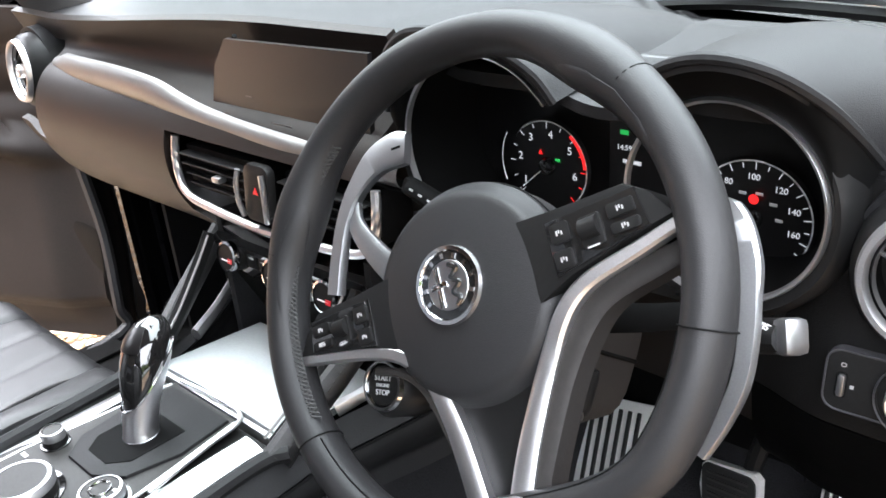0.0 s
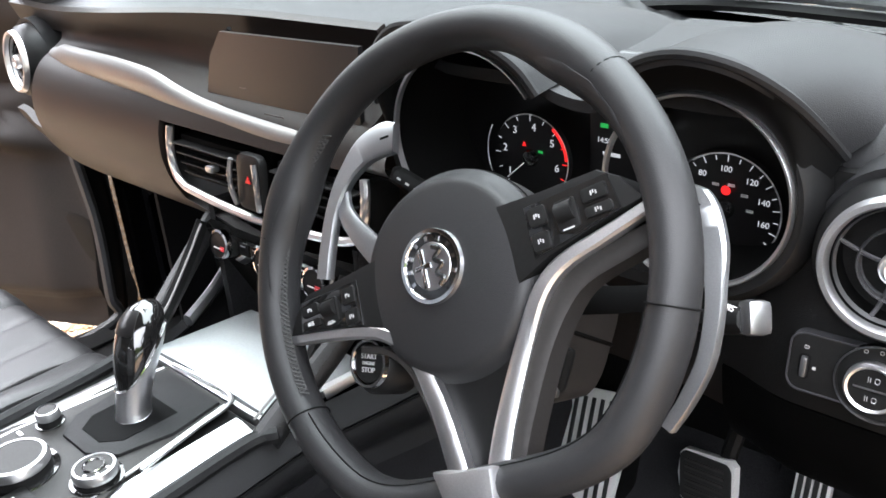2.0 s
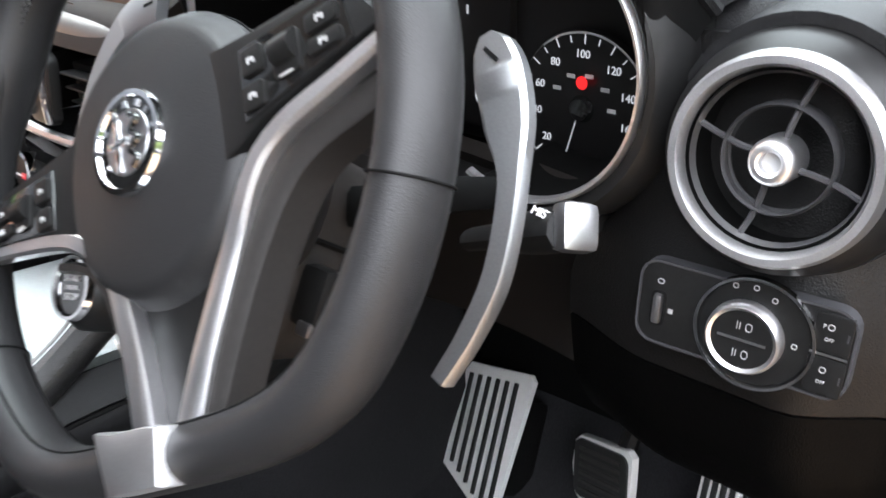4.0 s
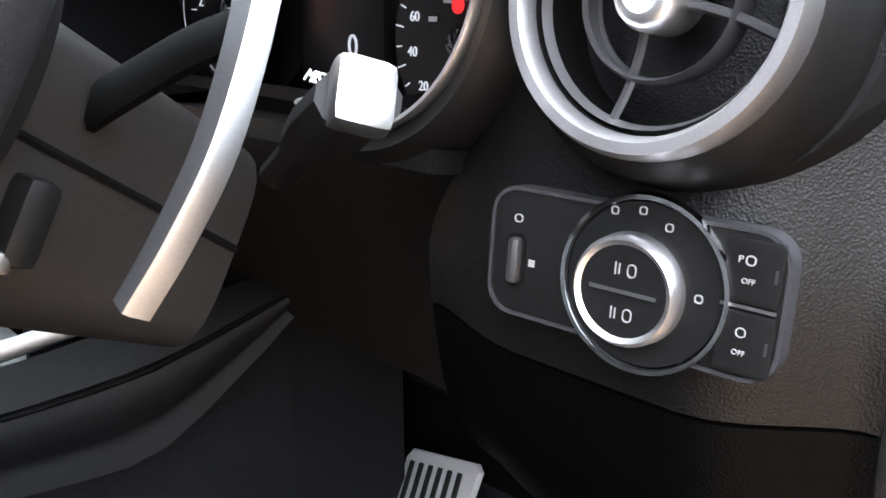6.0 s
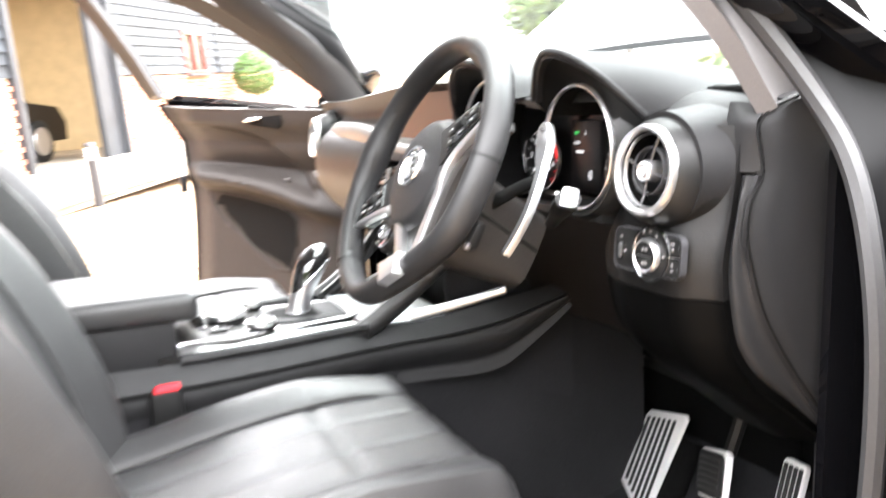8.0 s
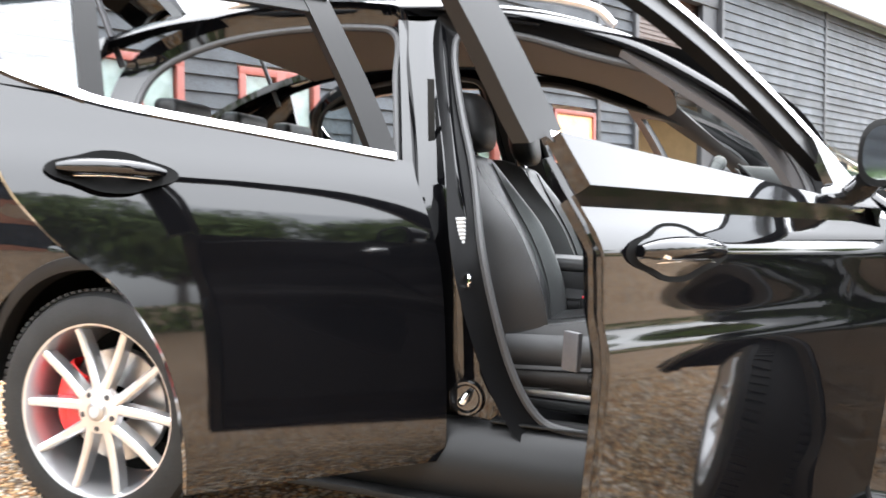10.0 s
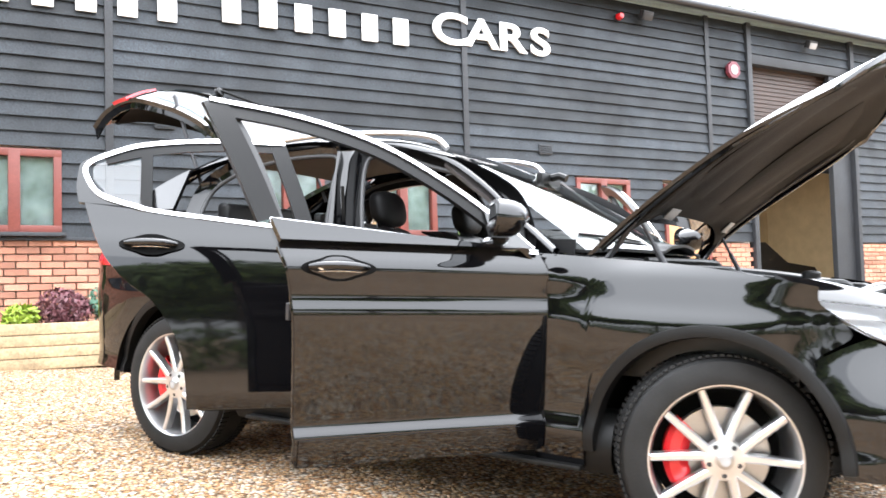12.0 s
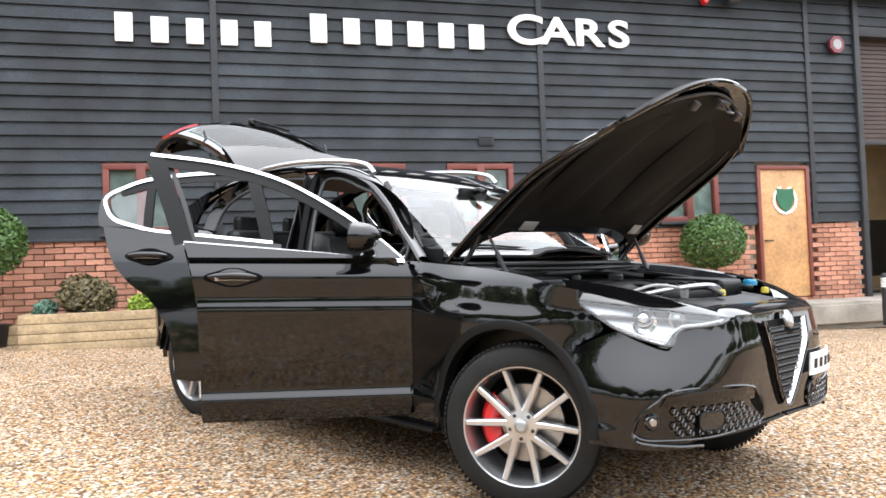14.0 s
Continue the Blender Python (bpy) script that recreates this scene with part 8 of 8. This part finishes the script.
part("tray_lid", thick(grid(lambda u, v: Vector((mix(-.118, .118, u), mix(.283, .43, v), CZ + .004 - .012 * v + .004 * math.sin(math.pi * u))), 12, 10), .01), PALE, con, "pale satin sliding tray lid")
part("tray_step", thick(grid(lambda u, v: Vector((mix(-.125, .125, u), .279, CZ - .015 + .02 * v)), 4, 2), .006), ALU, con)


def knob(x, y, r, h, face, label):
    k = part("rotary_knob", lathe([(0, h), (r * .86, h), (r * .97, h - .003), (r, h - .007), (r * 1.02, .0)], Matrix.Translation((x, y, CZ + .006)), 40), HARD, con, label)
    part("knob_ring", lathe([(r * .84, h + .0012), (r * .95, h + .0006), (r * 1.02, h - .004), (r * 1.03, h - .008), (r, h - .009)], Matrix.Translation((x, y, CZ + .006)), 40), ALU, k)
    part("knob_face", lathe([(0, h + .001), (r * face, h + .0008)], Matrix.Translation((x, y, CZ + .006)), 32), HARDG, k)
    part("knob_socket", lathe([(r * 1.05, .003), (r * 1.22, .0025), (r * 1.26, 0)], Matrix.Translation((x, y, CZ + .006)), 36), GLOSS, k)
    return k


knob(-.010, .070, .0315, .020, .84, "large infotainment rotary knob with silver ring")
k2 = knob(.063, .115, .0215, .016, .80, "drive mode knob with silver ring")
part("knob_inner_ring", lathe([(.009, .0175), (.0095, .0185), (.0108, .0185), (.0113, .0175)], Matrix.Translation((.063, .115, CZ + .006)), 28), CHROME, k2)
for a in (30, 300, 345):
    part("knob_dot", box((.063 + .0155 * math.cos(radians(a)), .115 + .0155 * math.sin(radians(a)), CZ + .0232), (.003, .003, .0004), 0), WHITE, k2)
knob(-.066, .128, .0125, .018, .7, "small volume knob with silver ring")
part("menu_key", box((.036, .048, CZ + .009), (.034, .030, .006), .003), HARD, con)
part("key_bar", box((.036, .046, CZ + .0124), (.012, .004, .0004), 0), WHITE, con)
part("key_bar", box((-.074, .098, CZ + .0075), (.010, .004, .0004), 0), WHITE, con)
part("silver_arc", sweep(spline([(-.046, .085, CZ + .009), (-.054, .06, CZ + .010), (-.048, .035, CZ + .010), (-.015, .02, CZ + .010), (.02, .03, CZ + .009)], 20), .003, 8), ALU, con)

# gear lever
gl = new("gear_lever")
gl.parent = CAR
gl.matrix_local = Matrix.Translation((-.001, .010, -.006))
tagged(gl, "gear lever with gloss black grip and satin stem")
part("boot_ring", lathe([(.0235, 0), (.0245, .004), (.022, .008), (.0185, .010), (.0165, .016)], Matrix.Translation((.001, .181, CZ + .008)), 36), SATIN, gl)
lever_r = curve1([(0, .0165), (.12, .0160), (.30, .0175), (.50, .0220), (.68, .0245), (.84, .0225), (.94, .0160), (.985, .0085), (1, .0)])


def grip(u, v, out=0.0):
    """The leaning teardrop of the lever, from the ring to the tip."""
    a = 2 * math.pi * u
    z = mix(.808, .922, v)
    r = lever_r(v) + out
    cx, cy = .001 - .020 * v ** 1.4, .181 + .050 * v ** 1.3
    return Vector((cx + r * .92 * math.cos(a), cy + r * 1.12 * math.sin(a), z))


part("grip", grid(lambda u, v: grip(u, mix(.20, 1, v)), 36, 28, loop_u=True), GLOSS, gl, "gloss black lever grip")
shell_top = lambda u: .30 + .48 * (.5 + .5 * math.cos(2 * math.pi * (u - .17))) ** 2.6
part("stem", grid(lambda u, v: grip(u, mix(0, shell_top(u), v), .0012), 44, 16, loop_u=True), SATIN, gl, "satin metal lever stem rising along one side")
part("stem_edge", sweep([grip(k / 60, shell_top(k / 60), .0014) for k in range(60)], .0010, 6, closed=True), CHROME, gl)
part("lever_button", thick(grid(lambda u, v: grip(mix(.62, .88, u), mix(.80, .965, v), .0012), 8, 8), .001), SCREEN, gl)

# armrest and seats
ar = new("armrest")
ar.parent = CAR
tagged(ar, "black leather centre armrest")
part("lid", box((0, -.20, .862), (.235, .43, .045), .018, None, 4), LEATHER, ar)
part("bin", box((0, -.22, .80), (.22, .40, .09), .012), SOFT, ar)
part("lid_lip", box((0, .012, .835), (.20, .02, .02), .006), HARD, ar)


cush_z = curve1([(-.24, .698), (-.1, .716), (.02, .740), (.14, .752), (.24, .752), (.33, .74)])


def seat(s):
    """Leather sports seat; local x = 0 at its middle."""
    st = new("seat")
    st.parent = CAR
    st.matrix_local = Matrix.Translation((.410 * s, .012, -.014))
    tagged(st, "black leather front seat with side bolsters")

    def cush(u, v):
        a = mix(-1, 1, u)
        y = mix(-.24, .322, v)
        w = .225 - .018 * smooth(.15, .32, y) - .03 * smooth(.26, .33, y)
        b = smooth(.50, .80, abs(a))
        z = cush_z(y) + .022 * b * (1 - smooth(.92, 1.0, abs(a))) * (1 - .7 * smooth(.1, .3, y))
        z -= .17 * smooth(.84, 1.02, abs(a)) ** 1.4 * (1 - .8 * smooth(.75, 1, v))
        z -= .105 * smooth(.85, 1.0, v) ** 2
        z -= .006 * math.exp(-((abs(a) - .56) / .03) ** 2)
        if abs(a) < .55:
            z -= .0045 * math.exp(-((y - .12) / .008) ** 2) + .003 * math.exp(-((abs(a) - .20) / .03) ** 2)
        return Vector((a * w, y, z))
    part("cushion", thick(grid(cush, 60, 50), .02), LEATHER, st, "black leather seat cushion with stitched panels")
    part("cushion_base", box((0, .040, .630), (.432, .540, .150), .05, None, 4), LEATHER, st)
    for q in (-1, 1):
        part("cushion_piping", sweep(spline([cush(.5 + q * .285, v) + Vector((0, 0, .003)) for v in (0, .2, .4, .6, .8, .93)], 24), .0026, 6), STITCH, st)
        val = thick(grid(lambda u, v: Vector((q * (.222 + .012 * math.sin(math.pi * v)), mix(-.24, .245 - .03 * v, u), mix(mix(.612, .640, u), .548 + .01 * u, v))), 20, 8), .012)
        part("side_valance", val, VALANCE, st, "dark grey plastic seat valance")
        part("valance_line", sweep([Vector((q * .236, mix(-.22, .22, t), .602 + .028 * t)) for t in (0, .5, 1)], .003, 6), DEEP, st)
        part("side_bolster", thick(grid(lambda u, v: Vector((q * (.216 + .016 * math.sin(math.pi * v) ** .8 - .05 * smooth(.72, 1, u) ** 2), mix(-.235, .300 - .03 * v, u), mix(mix(.70, .735, u) - .07 * smooth(.8, 1, u) ** 2, mix(.605, .632, u), v))), 24, 10), .02), LEATHER, st)
        part("rail", box((q * .19, .02, .535), (.035, .50, .022), .004), SATIN, st)
        part("rail_cover", box((q * .19, .02, .505), (.06, .46, .03), .008), HARD, st)
    o = 1 if s > 0 else -1
    part("recline_knob", lathe([(0, .016), (.016, .015), (.019, .010), (.020, 0)], axes((.236 * o, .030, .597), (0, o, 0), (0, 0, 1)), 24), HARD, st)
    part("recline_cross", box((.253 * o, .030, .597), (.003, .024, .008), .001), HARDG, st)
    part("height_switch", join(box((.244 * o, .118, .603), (.012, .016, .045), .005), box((.246 * o, .142, .586), (.014, .05, .016), .006)), HARD, st)

    def back(u, v):
        a = mix(-1, 1, u)
        z = mix(.68, 1.245, v)
        yb = curve1([(.68, -.165), (.80, -.185), (.95, -.245), (1.10, -.335), (1.25, -.415)])(z)
        w = curve1([(.68, .205), (.85, .235), (1.0, .240), (1.15, .215), (1.25, .155)])(z)
        b = smooth(.55, .85, abs(a))
        y = yb + .055 * b * (1 - smooth(.9, 1.02, abs(a))) * smooth(1.26, 1.0, z) - .12 * smooth(.86, 1.02, abs(a)) ** 1.6
        y -= .07 * smooth(.93, 1.0, v) ** 2
        return Vector((a * w, y, z))
    part("backrest", thick(grid(back, 48, 44), .02), LEATHER, st, "black leather backrest with bolsters")
    part("back_shell", thick(grid(lambda u, v: Vector((back(u, v).x * .98, back(u, v).y - .085 + .03 * smooth(.7, 1, abs(2 * u - 1)), back(u, v).z)), 24, 24), .012), SOFT, st)
    for q in (-1, 1):
        part("headrest_post", sweep([Vector((q * .07, -.43, 1.22)), Vector((q * .07, -.455, 1.30))], .007, 8), CHROME, st)
        part("back_piping", sweep(spline([back(.5 + q * .31, v) + Vector((0, .003, 0)) for v in (.02, .25, .5, .75, .93)], 20), .0026, 6), STITCH, st)

    def head(u, v):
        a = 2 * math.pi * u
        t = mix(-1, 1, v)
        k = (1 - abs(t) ** 3.2) ** .45 if abs(t) < 1 else 0
        c, n = math.cos(a), math.sin(a)
        e = (abs(c) ** 3 + abs(n) ** 3) ** (-1 / 3)
        return Vector((.125 * k * c * e, -.425 - .02 * t + .055 * k * n * e, 1.325 + .095 * t))
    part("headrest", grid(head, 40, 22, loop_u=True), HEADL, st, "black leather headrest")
    return st


seat(1)
seat(-1)
bk = part("belt_buckle", box((.172, -.05, .718), (.022, .045, .085), .008, None), HARD, CAR, "seat belt buckle with a red button")
part("buckle_button", box((.172, -.047, .762), (.018, .036, .008), .003), REDP, bk)
both("seat_belt", lambda: thick(grid(lambda u, v: Vector((mix(.735, .70, smooth(0, 1, u)) - .02 * u, -.45 - .02 * v + .05 * u, mix(1.40, .55, u))), 12, 2), .002), HARD, "black seat belt webbing")
part("rear_bench", join(box((0, -1.05, .68), (1.25, .50, .18), .06, None, 4), box((0, -1.42, .98), (1.25, .16, .55), .06, pose(0, 0, 0, 0), 4)), LEATHER, CAR, "black leather rear bench")
for x in (-.42, .0, .42):
    part("rear_headrest", box((x, -1.47, 1.29), (.25, .09, .13), .035, None, 4), LEATHER, CAR)
part("floor_carpet", thick(grid(lambda u, v: Vector((mix(-.70, .70, u), mix(-1.2, .89, v), .415 + .10 * smooth(.76, .90, mix(-1.2, .89, v)) + .012 * math.sin(u * 9) * math.sin(v * 7))), 20, 24), .01), CARPET, CAR, "black cabin carpet")
part("firewall", thick(grid(lambda u, v: Vector((mix(-.74, .74, u), .90 - .04 * v, mix(.45, 1.08, v))), 6, 8), .01), DEEP, CAR)
both("footwell_side", lambda: thick(grid(lambda u, v: Vector((.715 + .01 * u, mix(.63, .90, u), mix(.44, .90, v))), 4, 6), .01), SOFT)
both("sill_trim", lambda: thick(grid(lambda u, v: Vector((mix(.795, .70, v), mix(-.28, .62, u), .474 - .03 * v * v)), 10, 4), .008), SOFT, "black plastic sill trim")
part("floor_mat", box((.43, .36, .432), (.44, .62, .012), .006), CARPET, CAR, "black carpet floor mat")


# ---- pedals ----
REST = axes((.168, .752, .438), (.107, -.009, .023), (.01, .065, .113))
rest = part("foot_rest", prism([(-.004, -.004), (.092, -.056), (.104, -.050), (.122, .136), (.114, .144), (.006, .140), (-.002, .128)], REST, .008, .003), PEDAL, CAR, "ribbed aluminium driver foot rest")
for k in range(6):
    x = .013 + .0165 * k
    part("rubber_rib", box((x, mix(.064, .041, k / 5), .009), (.0068, mix(.124, .176, k / 5), .004), .0015, REST), RUBBER, rest)
part("rest_bracket", box((.055, .045, -.035), (.09, .13, .06), .01, REST), DEEP, rest)
BRAKE = axes((.413, .748, .551), (.09, -.024, .025), (.01, .014, .077))
brake = part("brake_pedal", prism([(-.045, .030), (-.050, 0), (-.044, -.034), (-.036, -.040), (.036, -.042), (.044, -.034), (.047, 0), (.048, .034), (.040, .041), (-.036, .038)], BRAKE, .010, .003), PEDAL, CAR, "aluminium brake pedal with rubber ribs")
part("rubber_pad", prism(rrect(.086, .070, .012), BRAKE @ pose(0, 0, .009), .004, .0015), RUBBER, brake)
for k in range(6):
    part("rubber_rib", box((0, mix(-.024, .024, k / 5), .0135), (.066, .004, .003), .0012, BRAKE), HARDG, brake)
part("pedal_arm", sweep(spline([(.430, .757, .59), (.440, .775, .68), (.445, .78, .84)], 8), .011, 8), HARD, brake)
GAS = axes((.533, .775, .535), (1, -.05, .05), (-.08, .30, .95))
gas = part("accelerator_pedal", prism(rrect(.046, .155, .008), GAS, .008, .003), PEDAL, CAR, "aluminium accelerator pedal with rubber ribs")
for k in range(4):
    part("rubber_rib", box((mix(-.015, .015, k / 3), 0, .009), (.0066, .140, .004), .0015, GAS), RUBBER, gas)
